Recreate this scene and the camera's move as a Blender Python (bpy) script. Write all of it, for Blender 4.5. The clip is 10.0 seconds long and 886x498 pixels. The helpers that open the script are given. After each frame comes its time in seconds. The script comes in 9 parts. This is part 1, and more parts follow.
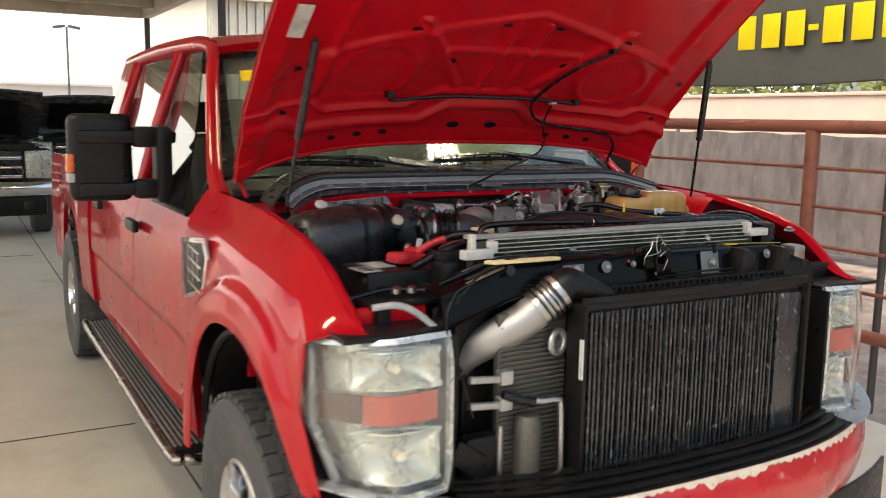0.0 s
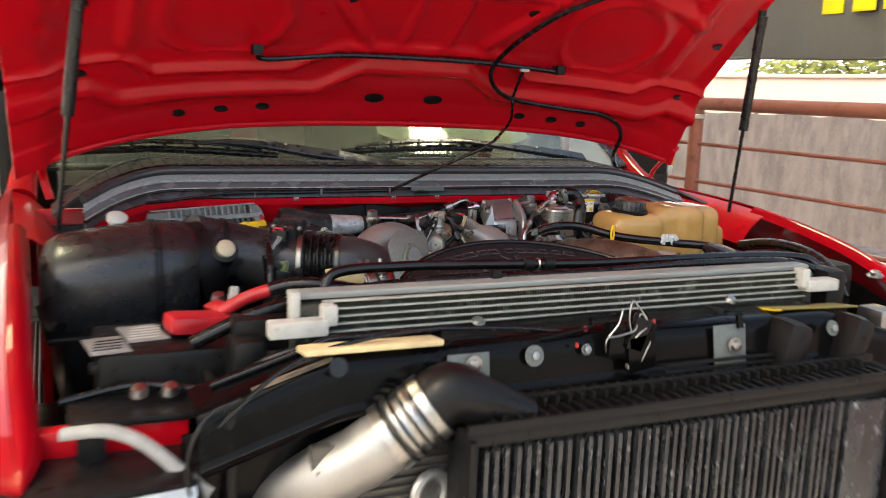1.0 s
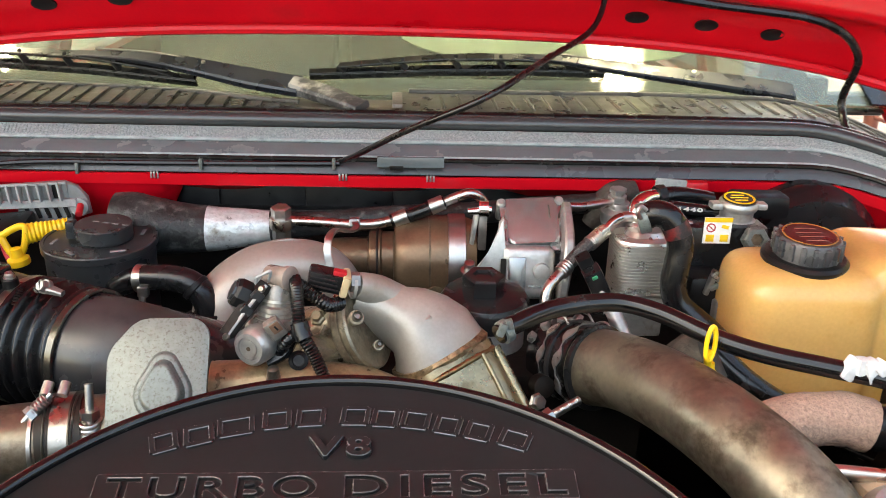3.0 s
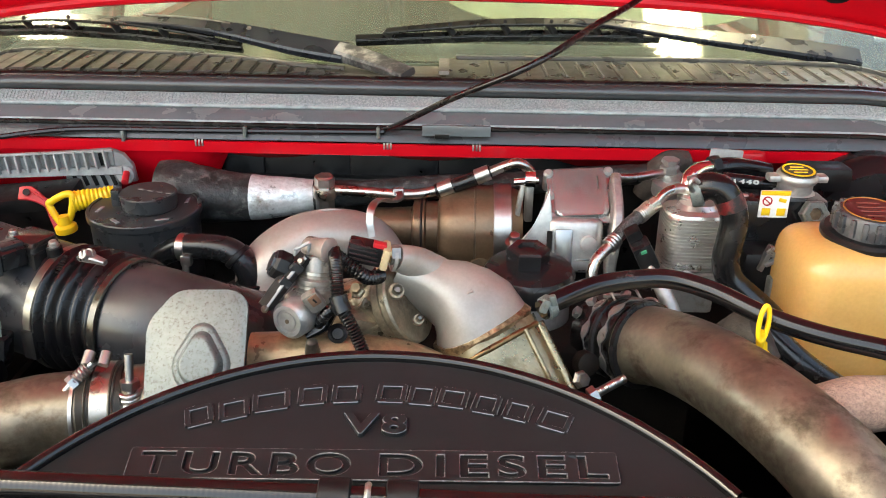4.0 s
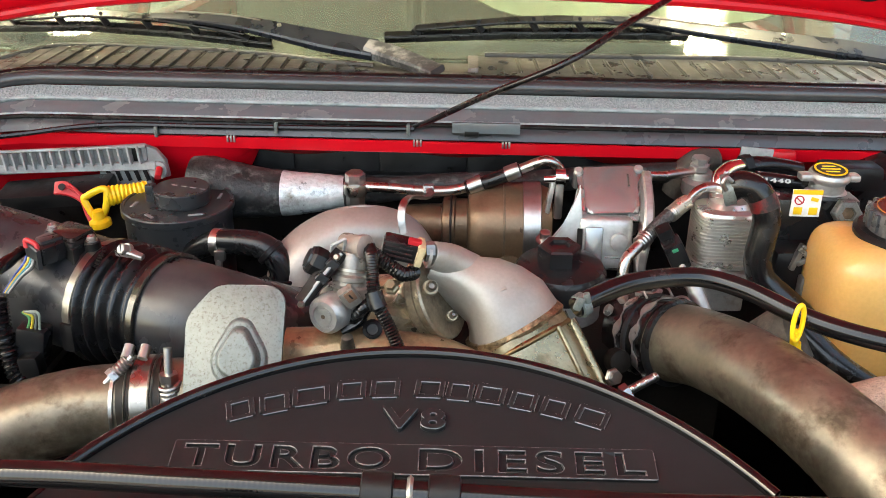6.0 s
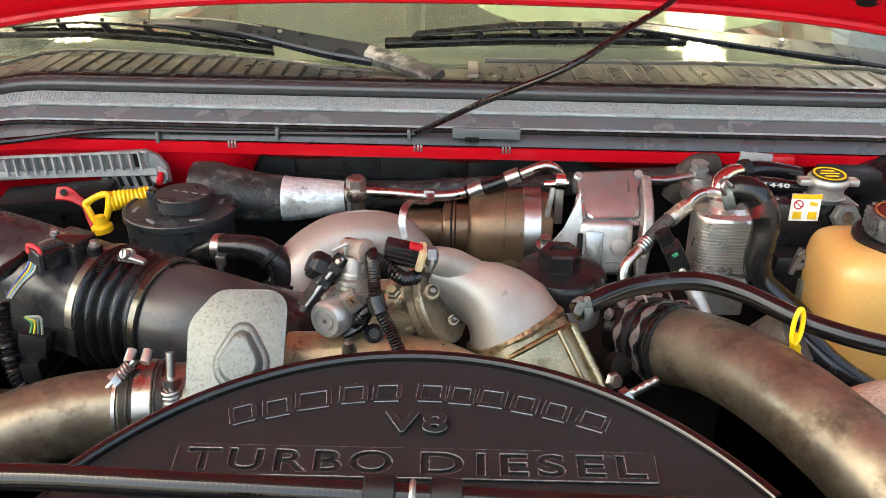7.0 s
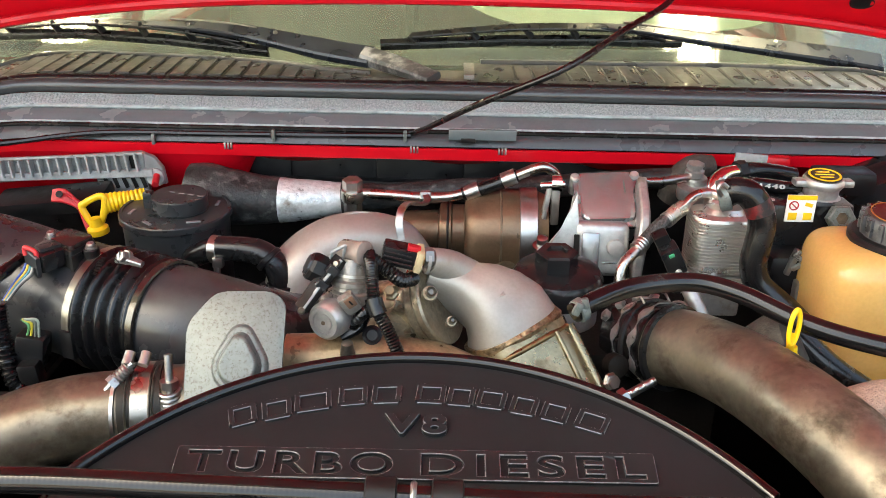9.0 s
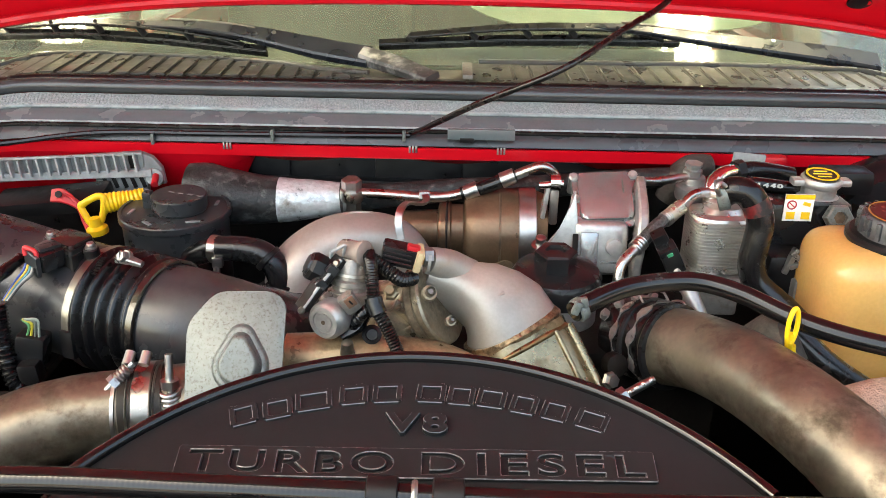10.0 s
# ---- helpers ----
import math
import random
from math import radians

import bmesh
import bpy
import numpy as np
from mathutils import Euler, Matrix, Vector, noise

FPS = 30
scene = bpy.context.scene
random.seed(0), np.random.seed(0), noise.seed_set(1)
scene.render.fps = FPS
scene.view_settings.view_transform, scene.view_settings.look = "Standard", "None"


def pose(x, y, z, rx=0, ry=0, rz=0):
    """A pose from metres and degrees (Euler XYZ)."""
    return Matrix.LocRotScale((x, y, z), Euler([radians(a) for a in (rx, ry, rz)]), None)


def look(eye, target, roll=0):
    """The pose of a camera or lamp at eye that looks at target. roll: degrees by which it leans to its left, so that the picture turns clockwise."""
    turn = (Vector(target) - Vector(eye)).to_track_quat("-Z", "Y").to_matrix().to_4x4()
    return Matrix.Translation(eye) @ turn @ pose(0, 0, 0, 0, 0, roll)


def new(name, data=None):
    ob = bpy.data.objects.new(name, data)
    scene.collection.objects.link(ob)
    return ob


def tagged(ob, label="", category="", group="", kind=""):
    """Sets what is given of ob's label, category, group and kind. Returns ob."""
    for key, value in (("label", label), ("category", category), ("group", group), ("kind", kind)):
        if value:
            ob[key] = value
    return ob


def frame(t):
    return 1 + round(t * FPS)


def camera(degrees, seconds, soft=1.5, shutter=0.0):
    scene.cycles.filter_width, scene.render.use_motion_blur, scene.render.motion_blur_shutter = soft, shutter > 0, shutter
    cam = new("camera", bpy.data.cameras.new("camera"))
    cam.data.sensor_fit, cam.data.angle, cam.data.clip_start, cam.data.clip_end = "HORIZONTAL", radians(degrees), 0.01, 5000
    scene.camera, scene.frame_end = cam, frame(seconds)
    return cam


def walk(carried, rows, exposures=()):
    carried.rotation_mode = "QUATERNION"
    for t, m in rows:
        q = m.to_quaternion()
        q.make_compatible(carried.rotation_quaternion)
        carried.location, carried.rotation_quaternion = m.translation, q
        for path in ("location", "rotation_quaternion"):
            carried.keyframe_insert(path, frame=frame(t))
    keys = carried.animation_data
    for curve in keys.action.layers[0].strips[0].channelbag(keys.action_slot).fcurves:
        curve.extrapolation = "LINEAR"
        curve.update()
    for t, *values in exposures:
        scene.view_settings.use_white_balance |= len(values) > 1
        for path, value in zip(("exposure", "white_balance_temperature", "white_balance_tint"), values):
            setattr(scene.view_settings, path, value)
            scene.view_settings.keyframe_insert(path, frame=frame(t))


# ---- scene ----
cam = camera(52.9, 10.0, soft=0.65, shutter=0.42)
PATH = [
    (0, (-1.632, -1.718, 1.637), (-0.674, 0.014, 1.345), 0.9),
    (0.5, (-1.185, -1.408, 1.637), (-0.289, 0.354, 1.331), 1.6),
    (1, (-0.802, -1.024, 1.638), (0.002, 0.773, 1.288), 2.2),
    (1.2, (-0.667, -0.889, 1.664), (0.079, 0.921, 1.293), 2.6),
    (1.3, (-0.602, -0.826, 1.671), (0.113, 0.994, 1.282), 2.7),
    (1.4, (-0.534, -0.768, 1.673), (0.145, 1.065, 1.254), 2.8),
    (1.5, (-0.464, -0.707, 1.666), (0.17, 1.137, 1.223), 2.8),
    (1.6, (-0.402, -0.667, 1.669), (0.202, 1.184, 1.203), 3.2),
    (1.7, (-0.346, -0.628, 1.679), (0.222, 1.239, 1.197), 3.4),
    (2, (-0.206, -0.468, 1.678), (0.235, 1.415, 1.168), 3.0),
    (2.2, (-0.154, -0.365, 1.667), (0.229, 1.521, 1.126), 2.8),
    (3.3, (0.024, -0.141, 1.7), (0.079, 1.723, 0.978), 1.4),
    (3.5, (0.023, -0.14, 1.698), (0.06, 1.722, 0.968), 1.2),
    (4, (0.015, -0.136, 1.693), (0.017, 1.711, 0.927), 1.1),
    (4.5, (0.009, -0.141, 1.692), (-0.009, 1.704, 0.919), 1.1),
    (5, (0.006, -0.135, 1.693), (-0.02, 1.705, 0.912), 1.1),
    (5.5, (0.001, -0.138, 1.695), (-0.031, 1.703, 0.915), 1.1),
    (7, (-0.003, -0.145, 1.697), (-0.035, 1.703, 0.932), 1.0),
    (7.5, (-0.004, -0.147, 1.698), (-0.033, 1.702, 0.937), 1.0),
    (8, (-0.004, -0.15, 1.7), (-0.032, 1.701, 0.941), 1.0),
    (8.5, (-0.005, -0.148, 1.699), (-0.027, 1.702, 0.938), 1.0),
    (9, (-0.008, -0.146, 1.698), (-0.023, 1.703, 0.935), 1.1),
    (9.5, (-0.01, -0.146, 1.698), (-0.023, 1.702, 0.936), 1.1),
    (10, (-0.01, -0.148, 1.699), (-0.019, 1.7, 0.935), 1.1),
]
EXPOSURE = [(0.0, 1.36, 7300, 3), (0.6, 1.60, 7400, 3), (1.2, 2.04, 7600, 4), (2.0, 2.38, 7800, 4), (3.4, 3.06, 7900, 0), (10.0, 3.06, 7900, 0)]
walk(cam, [(t, look(eye, target, roll)) for t, eye, target, roll in PATH], EXPOSURE)

# ---- world and light: bright haze outside an open-sided shed ----
world = bpy.data.worlds.new("world")
scene.world = world
world.use_nodes = True
wn = world.node_tree.nodes
sky = wn.new("ShaderNodeTexSky")
sky.sky_type = 'NISHITA'
sky.sun_disc = False
sky.sun_elevation, sky.sun_rotation = radians(55), radians(255)
sky.air_density, sky.dust_density, sky.ozone_density = 0.8, 4.0, 0.3
wn["Background"].inputs["Strength"].default_value = 0.15
world.node_tree.links.new(sky.outputs[0], wn["Background"].inputs["Color"])
sun_data = bpy.data.lights.new("sun", 'SUN')
sun_data.energy, sun_data.angle, sun_data.color = 0.2, radians(30), (1.0, 0.97, 0.94)
sun = new("sun", sun_data)
sun.rotation_euler = Euler((radians(35), 0, radians(-75)))

# ---- materials ----
def nodes_of(name):
    m = bpy.data.materials.new(name)
    m.use_nodes = True
    return m, m.node_tree.nodes, m.node_tree.links, m.node_tree.nodes["Principled BSDF"]


def surf(name, c, rough=0.5, metal=0.0, var=0.15, scale=40.0, bump=0.1, coat=0.0, dirt=None, dirt_at=0.58, dirt_scale=6.0,
         rvar=0.12, fine=260.0, spec=0.5, trans=0.0, sss=0.0, stretch=None, emit=0.0, world_grain=False):
    """A painted, cast or moulded surface: base colour with coarse and fine variation, worn roughness, fine relief, and stains."""
    m, n, l, b = nodes_of(name)
    tc = n.new("ShaderNodeTexCoord")
    src = n.new("ShaderNodeNewGeometry").outputs["Position"] if world_grain else tc.outputs["Object"]
    if stretch:
        mp = n.new("ShaderNodeMapping")
        mp.inputs["Scale"].default_value = stretch
        l.new(src, mp.inputs["Vector"])
        src = mp.outputs["Vector"]
    n1, n2 = n.new("ShaderNodeTexNoise"), n.new("ShaderNodeTexNoise")
    for nd, sc, det in ((n1, scale, 6.0), (n2, fine, 3.0)):
        nd.inputs["Scale"].default_value, nd.inputs["Detail"].default_value = sc, det
        l.new(src, nd.inputs["Vector"])
    add = n.new("ShaderNodeMath")
    add.operation = 'MULTIPLY_ADD'
    add.inputs[1].default_value, add.inputs[2].default_value = 0.4, 0.0
    l.new(n2.outputs["Fac"], add.inputs[0])
    sm = n.new("ShaderNodeMath")
    sm.operation = 'ADD'
    l.new(n1.outputs["Fac"], sm.inputs[0])
    l.new(add.outputs[0], sm.inputs[1])
    ramp = n.new("ShaderNodeValToRGB")
    ramp.color_ramp.elements[0].position, ramp.color_ramp.elements[1].position = 0.45, 0.95
    ramp.color_ramp.elements[0].color = (*[max(0, v * (1 - var)) for v in c], 1)
    ramp.color_ramp.elements[1].color = (*[min(1, v * (1 + var)) for v in c], 1)
    l.new(sm.outputs[0], ramp.inputs["Fac"])
    col = ramp.outputs["Color"]
    rr = n.new("ShaderNodeMapRange")
    rr.inputs["From Min"].default_value, rr.inputs["From Max"].default_value = 0.3, 0.7
    rr.inputs["To Min"].default_value, rr.inputs["To Max"].default_value = max(0.02, rough - rvar), min(1, rough + rvar)
    l.new(n1.outputs["Fac"], rr.inputs["Value"])
    rough_out = rr.outputs[0]
    if dirt:
        n3 = n.new("ShaderNodeTexNoise")
        n3.inputs["Scale"].default_value, n3.inputs["Detail"].default_value, n3.inputs["Roughness"].default_value = dirt_scale, 8.0, 0.65
        l.new(src, n3.inputs["Vector"])
        r3 = n.new("ShaderNodeMapRange")
        r3.inputs["From Min"].default_value, r3.inputs["From Max"].default_value = dirt_at - 0.06, dirt_at + 0.1
        l.new(n3.outputs["Fac"], r3.inputs["Value"])
        mx = n.new("ShaderNodeMix")
        mx.data_type = 'RGBA'
        l.new(r3.outputs[0], mx.inputs["Factor"])
        l.new(col, mx.inputs["A"])
        mx.inputs["B"].default_value = (*dirt, 1)
        col = mx.outputs["Result"]
        mr = n.new("ShaderNodeMix")
        l.new(r3.outputs[0], mr.inputs["Factor"])
        l.new(rough_out, mr.inputs["A"])
        mr.inputs["B"].default_value = min(1.0, rough + 0.3)
        rough_out = mr.outputs["Result"]
    l.new(col, b.inputs["Base Color"])
    l.new(rough_out, b.inputs["Roughness"])
    b.inputs["Metallic"].default_value = metal
    b.inputs["Specular IOR Level"].default_value = spec
    b.inputs["Coat Weight"].default_value = coat
    b.inputs["Coat Roughness"].default_value = 0.04
    b.inputs["Transmission Weight"].default_value = trans
    if sss:
        b.inputs["Subsurface Weight"].default_value = sss
        b.inputs["Subsurface Radius"].default_value = (0.03, 0.015, 0.005)
    if bump:
        bp = n.new("ShaderNodeBump")
        bp.inputs["Strength"].default_value, bp.inputs["Distance"].default_value = bump, 0.002
        l.new(sm.outputs[0], bp.inputs["Height"])
        l.new(bp.outputs["Normal"], b.inputs["Normal"])
    if emit:
        l.new(col, b.inputs["Emission Color"])
        b.inputs["Emission Strength"].default_value = emit
    return m


def glass(name, tint=(1, 1, 1), rough=0.0, weight=1.0):
    m, n, l, b = nodes_of(name)
    b.inputs["Base Color"].default_value = (*tint, 1)
    b.inputs["Roughness"].default_value = rough
    b.inputs["Transmission Weight"].default_value = weight
    b.inputs["IOR"].default_value = 1.5
    return m


def glow(name, c, strength):
    m, n, l, b = nodes_of(name)
    b.inputs["Base Color"].default_value = (*c, 1)
    b.inputs["Emission Color"].default_value = (*c, 1)
    b.inputs["Emission Strength"].default_value = strength
    return m


RED = surf("red_car_paint", (0.36, 0.0025, 0.010), 0.3, 0.0, 0.05, 8, 0.0, coat=0.70, rvar=0.04, spec=0.03)
RED_IN = surf("red_inner_paint", (0.50, 0.003, 0.012), 0.34, 0.0, 0.10, 6, 0.02, coat=0.22, rvar=0.08, spec=0.22, dirt=(0.36, 0.008, 0.014), dirt_at=0.66)
BLACK_PL = surf("black_plastic", (0.0065, 0.0065, 0.007), 0.38, 0.0, 0.35, 60, 0.15, dirt=(0.015, 0.014, 0.013), dirt_at=0.62, dirt_scale=14, spec=0.25)
BLACK_GL = surf("black_satin_plastic", (0.009, 0.0095, 0.0105), 0.27, 0.0, 0.25, 30, 0.04, dirt=(0.018, 0.017, 0.016), dirt_at=0.64, dirt_scale=12, spec=0.40, rvar=0.07)
COREBLK = surf("gloss_black_panel_paint", (0.003, 0.003, 0.0033), 0.17, 0.0, 0.3, 30, 0.04, dirt=(0.012, 0.011, 0.010), dirt_at=0.66, dirt_scale=10, spec=0.13, rvar=0.05)
RUBBER = surf("black_rubber", (0.006, 0.006, 0.0065), 0.24, 0.0, 0.3, 60, 0.08, rvar=0.08, dirt=(0.026, 0.024, 0.022), dirt_at=0.67, dirt_scale=16, spec=0.42)
TYRE = surf("tyre_rubber", (0.045, 0.045, 0.047), 0.7, 0.0, 0.25, 40, 0.2, dirt=(0.12, 0.11, 0.10), dirt_at=0.6)
COWL_GR = surf("weathered_grey_plastic", (0.055, 0.052, 0.050), 0.55, 0.0, 0.35, 22, 0.4, dirt=(0.11, 0.095, 0.075), dirt_at=0.56, dirt_scale=6, spec=0.3)
STEEL = surf("steel", (0.42, 0.415, 0.40), 0.34, 1.0, 0.15, 80, 0.12, rvar=0.06, dirt=(0.22, 0.18, 0.14), dirt_at=0.66, dirt_scale=22)
ZINC = surf("zinc_plated_steel", (0.135, 0.155, 0.148), 0.40, 0.35, 0.12, 140, 0.12, dirt=(0.090, 0.094, 0.082), dirt_at=0.575, dirt_scale=420)
ALU = surf("cast_aluminium", (0.40, 0.40, 0.385), 0.38, 0.7, 0.16, 120, 0.25, rvar=0.07, dirt=(0.24, 0.20, 0.15), dirt_at=0.64, dirt_scale=24)
CHROME = surf("chrome", (0.75, 0.76, 0.78), 0.1, 1.0, 0.06, 30, 0.02, rvar=0.06)
HOTPIPE = surf("heat_stained_steel", (0.185, 0.165, 0.128), 0.40, 0.8, 0.40, 18, 0.25, fine=160, dirt=(0.075, 0.058, 0.040), dirt_at=0.56, dirt_scale=26)
# oily grime, taken down to near black to hold the bay's shade
GRIME_SHADE = surf("grime_and_bay_shade", (0.007, 0.006, 0.005), 0.6, 0.0, 0.5, 40, 0.6, dirt=(0.018, 0.014, 0.010), dirt_at=0.62, dirt_scale=16, spec=0.12)
SLATE = surf("slate_black_plastic", (0.024, 0.026, 0.028), 0.30, 0.0, 0.12, 40, 0.03, rvar=0.05, spec=0.45)
BROWN = surf("browned_cast_iron", (0.13, 0.095, 0.060), 0.5, 0.5, 0.45, 40, 0.6, dirt=(0.045, 0.032, 0.022), dirt_at=0.56, dirt_scale=16)
SHROUD = surf("dark_brown_plastic", (0.0130, 0.0140, 0.0155), 0.36, 0.0, 0.08, 40, 0.02, rvar=0.03, spec=0.15)
AMBER_PL = surf("aged_translucent_tank_plastic", (0.50, 0.300, 0.105), 0.11, 0.0, 0.15, 7, 0.02, sss=0.25, dirt=(0.38, 0.18, 0.04), dirt_at=0.55, dirt_scale=4, rvar=0.06)
YELLOW = surf("yellow_plastic", (0.80, 0.52, 0.02), 0.4, 0.0, 0.12, 30, 0.08, dirt=(0.35, 0.22, 0.03), dirt_at=0.66)
REDPL = surf("red_plastic", (0.42, 0.014, 0.022), 0.4, 0.0, 0.2, 30, 0.1)
WHITEPL = surf("white_plastic", (0.50, 0.50, 0.47), 0.5, 0.0, 0.15, 40, 0.15, dirt=(0.33, 0.30, 0.24), dirt_at=0.60, dirt_scale=20)
FOAM = surf("tan_foam_strip", (0.62, 0.49, 0.27), 0.8, 0.0, 0.15, 60, 0.4, dirt=(0.35, 0.25, 0.12), dirt_at=0.62)
CONCRETE = surf("concrete", (0.58, 0.52, 0.44), 0.66, 0.0, 0.12, 1.6, 0.12, fine=60, dirt=(0.47, 0.41, 0.34), dirt_at=0.60, dirt_scale=0.9)
HAZE_GLASS = glass("dusty_windshield_glass", (0.66, 0.74, 0.64), 0.0, 0.935)
TINT = glass("tinted_glass", (0.35, 0.37, 0.36))
INTERIOR = surf("grey_trim", (0.045, 0.048, 0.044), 0.7, 0.0, 0.2, 20, 0.1)

# ---- mesh helpers ----
BASE = {}


def thing(name, loc, label, category, group=""):
    e = new(name)
    e.location = loc
    e.empty_display_size = 0.1
    BASE[e] = Vector(loc)
    return tagged(e, label, category, group)


def part(name, bm, material, parent=None, label="", smooth=40):
    """Links a bmesh, whose points are world places, as one mesh under parent."""
    me = bpy.data.meshes.new(name)
    bmesh.ops.recalc_face_normals(bm, faces=bm.faces)
    base = BASE.get(parent, Vector((0, 0, 0)))
    if base.length:
        bmesh.ops.translate(bm, verts=bm.verts, vec=-base)
    bm.to_mesh(me)
    bm.free()
    me.polygons.foreach_set("use_smooth", [True] * len(me.polygons))
    me.set_sharp_from_angle(angle=radians(smooth))
    me.materials.append(material)
    ob = new(name, me)
    ob.parent = parent
    BASE[ob] = base
    return tagged(ob, label)


def merge(*bms):
    a = bms[0]
    for b in bms[1:]:
        me = bpy.data.meshes.new("join")
        b.to_mesh(me)
        b.free()
        a.from_mesh(me)
        bpy.data.meshes.remove(me)
    return a


def bx(c, s, bev=0.004, rot=None, seg=2):
    """A box at centre c of size s with rounded edges, turned by rot (degrees about x, y, z)."""
    bm = bmesh.new()
    bmesh.ops.create_cube(bm, size=1.0)
    bmesh.ops.scale(bm, vec=s, verts=bm.verts)
    if bev:
        bmesh.ops.bevel(bm, geom=bm.edges[:], offset=min(bev, min(s) * 0.45), segments=seg, affect='EDGES', profile=0.6)
    m = Matrix.Translation(c)
    if rot:
        m = m @ Euler([radians(a) for a in rot]).to_matrix().to_4x4()
    bmesh.ops.transform(bm, matrix=m, verts=bm.verts)
    return bm


def smooth_path(pts, n=6):
    """Points on a smooth curve (Catmull-Rom) through pts, with the share of the way for each."""
    p = [Vector(q) for q in pts]
    if len(p) == 2:
        return [p[0].lerp(p[1], i / n) for i in range(n + 1)], [i / n for i in range(n + 1)]
    out, par = [], []
    for i in range(len(p) - 1):
        a, b = p[i], p[i + 1]
        z, c = p[i - 1] if i else a * 2 - b, p[i + 2] if i + 2 < len(p) else b * 2 - a
        for k in range(n + (i == len(p) - 2)):
            t = k / n
            out.append(0.5 * (2 * a + (b - z) * t + (2 * z - 5 * a + 4 * b - c) * t * t + (3 * a - z - 3 * b + c) * t ** 3))
            par.append((i + t) / (len(p) - 1))
    return out, par


def tube(pts, r, seg=14, n=6, caps=True, flat=1.0, ripple=None):
    """A pipe or hose through pts; r: radius or a radius for each point; ripple: (depth, count) of corrugation; flat: squash across."""
    path, par = smooth_path(pts, n)
    bm = bmesh.new()
    rings, up = [], None
    for i, p in enumerate(path):
        d = (path[min(i + 1, len(path) - 1)] - path[max(i - 1, 0)]).normalized()
        if up is None:
            up = d.orthogonal().normalized()
        up = (up - d * up.dot(d)).normalized()
        side = d.cross(up)
        if isinstance(r, (int, float)):
            rad = r
        else:
            q = par[i] * (len(r) - 1)
            k = min(int(q), len(r) - 2)
            rad = r[k] + (r[k + 1] - r[k]) * (q - k)
        if ripple:
            rad += ripple[0] * math.sin(par[i] * ripple[1] * 2 * math.pi)
        rings.append([bm.verts.new(p + (up * math.cos(a) + side * math.sin(a) * flat) * rad)
                      for a in [2 * math.pi * j / seg for j in range(seg)]])
    for a, b in zip(rings, rings[1:]):
        for j in range(seg):
            bm.faces.new((a[j], a[(j + 1) % seg], b[(j + 1) % seg], b[j]))
    if caps:
        bm.faces.new(rings[0])
        bm.faces.new(rings[-1])
    return bm


def lathe(profile, at, axis=(0, 0, 1), seg=32, squash=(1, 1)):
    """A turned body: profile of (radius, height) along the axis from the place at."""
    bm = bmesh.new()
    m = Matrix.Translation(at) @ Vector(axis).to_track_quat('Z', 'Y').to_matrix().to_4x4()
    rings = []
    for r, h in profile:
        if r < 1e-5:
            rings.append([bm.verts.new(m @ Vector((0, 0, h)))])
        else:
            rings.append([bm.verts.new(m @ Vector((r * squash[0] * math.cos(2 * math.pi * j / seg), r * squash[1] * math.sin(2 * math.pi * j / seg), h)))
                          for j in range(seg)])
    for a, b in zip(rings, rings[1:]):
        for j in range(seg):
            k = (j + 1) % seg
            if len(a) == 1 and len(b) > 1:
                bm.faces.new((a[0], b[j], b[k]))
            elif len(b) == 1 and len(a) > 1:
                bm.faces.new((a[j], a[k], b[0]))
            elif len(a) > 1:
                bm.faces.new((a[j], a[k], b[k], b[j]))
    for ring in (rings[0], rings[-1]):
        if len(ring) > 2 and profile[0] != profile[-1]:
            bm.faces.new(ring)
    return bm


def sheet(f, nu, nv, thick=0.004):
    """A sheet f(u, v) of nu by nv cells with thickness (towards -normal)."""
    bm = bmesh.new()
    g = [[Vector(f(i / nu, j / nv)) for j in range(nv + 1)] for i in range(nu + 1)]
    top = [[bm.verts.new(p) for p in row] for row in g]
    low = []
    for i in range(nu + 1):
        row = []
        for j in range(nv + 1):
            du = g[min(i + 1, nu)][j] - g[max(i - 1, 0)][j]
            dv = g[i][min(j + 1, nv)] - g[i][max(j - 1, 0)]
            nn = du.cross(dv)
            nn = nn.normalized() if nn.length > 1e-9 else Vector((0, 0, 1))
            row.append(bm.verts.new(g[i][j] - nn * thick))
        low.append(row)
    for i in range(nu):
        for j in range(nv):
            bm.faces.new((top[i][j], top[i + 1][j], top[i + 1][j + 1], top[i][j + 1]))
            bm.faces.new((low[i][j], low[i][j + 1], low[i + 1][j + 1], low[i + 1][j]))
    for i in range(nu):
        bm.faces.new((top[i][0], low[i][0], low[i + 1][0], top[i + 1][0]))
        bm.faces.new((top[i][nv], top[i + 1][nv], low[i + 1][nv], low[i][nv]))
    for j in range(nv):
        bm.faces.new((top[0][j], top[0][j + 1], low[0][j + 1], low[0][j]))
        bm.faces.new((top[nu][j], low[nu][j], low[nu][j + 1], top[nu][j + 1]))
    return bm


def plate(poly, m, thick, bev=0.0):
    """A flat plate: a polygon of (x, y) in the plane of the matrix m, raised by thick along its z, edges rounded."""
    bm = bmesh.new()
    lo = [bm.verts.new((x, y, 0)) for x, y in poly]
    hi = [bm.verts.new((x, y, thick)) for x, y in poly]
    top = bm.faces.new(hi)
    bm.faces.new(lo[::-1])
    k = len(poly)
    for i in range(k):
        bm.faces.new((lo[i], lo[(i + 1) % k], hi[(i + 1) % k], hi[i]))
    if bev:
        bmesh.ops.bevel(bm, geom=list(top.edges), offset=bev, segments=2, affect='EDGES', profile=0.6)
    bmesh.ops.transform(bm, matrix=m, verts=bm.verts)
    return bm


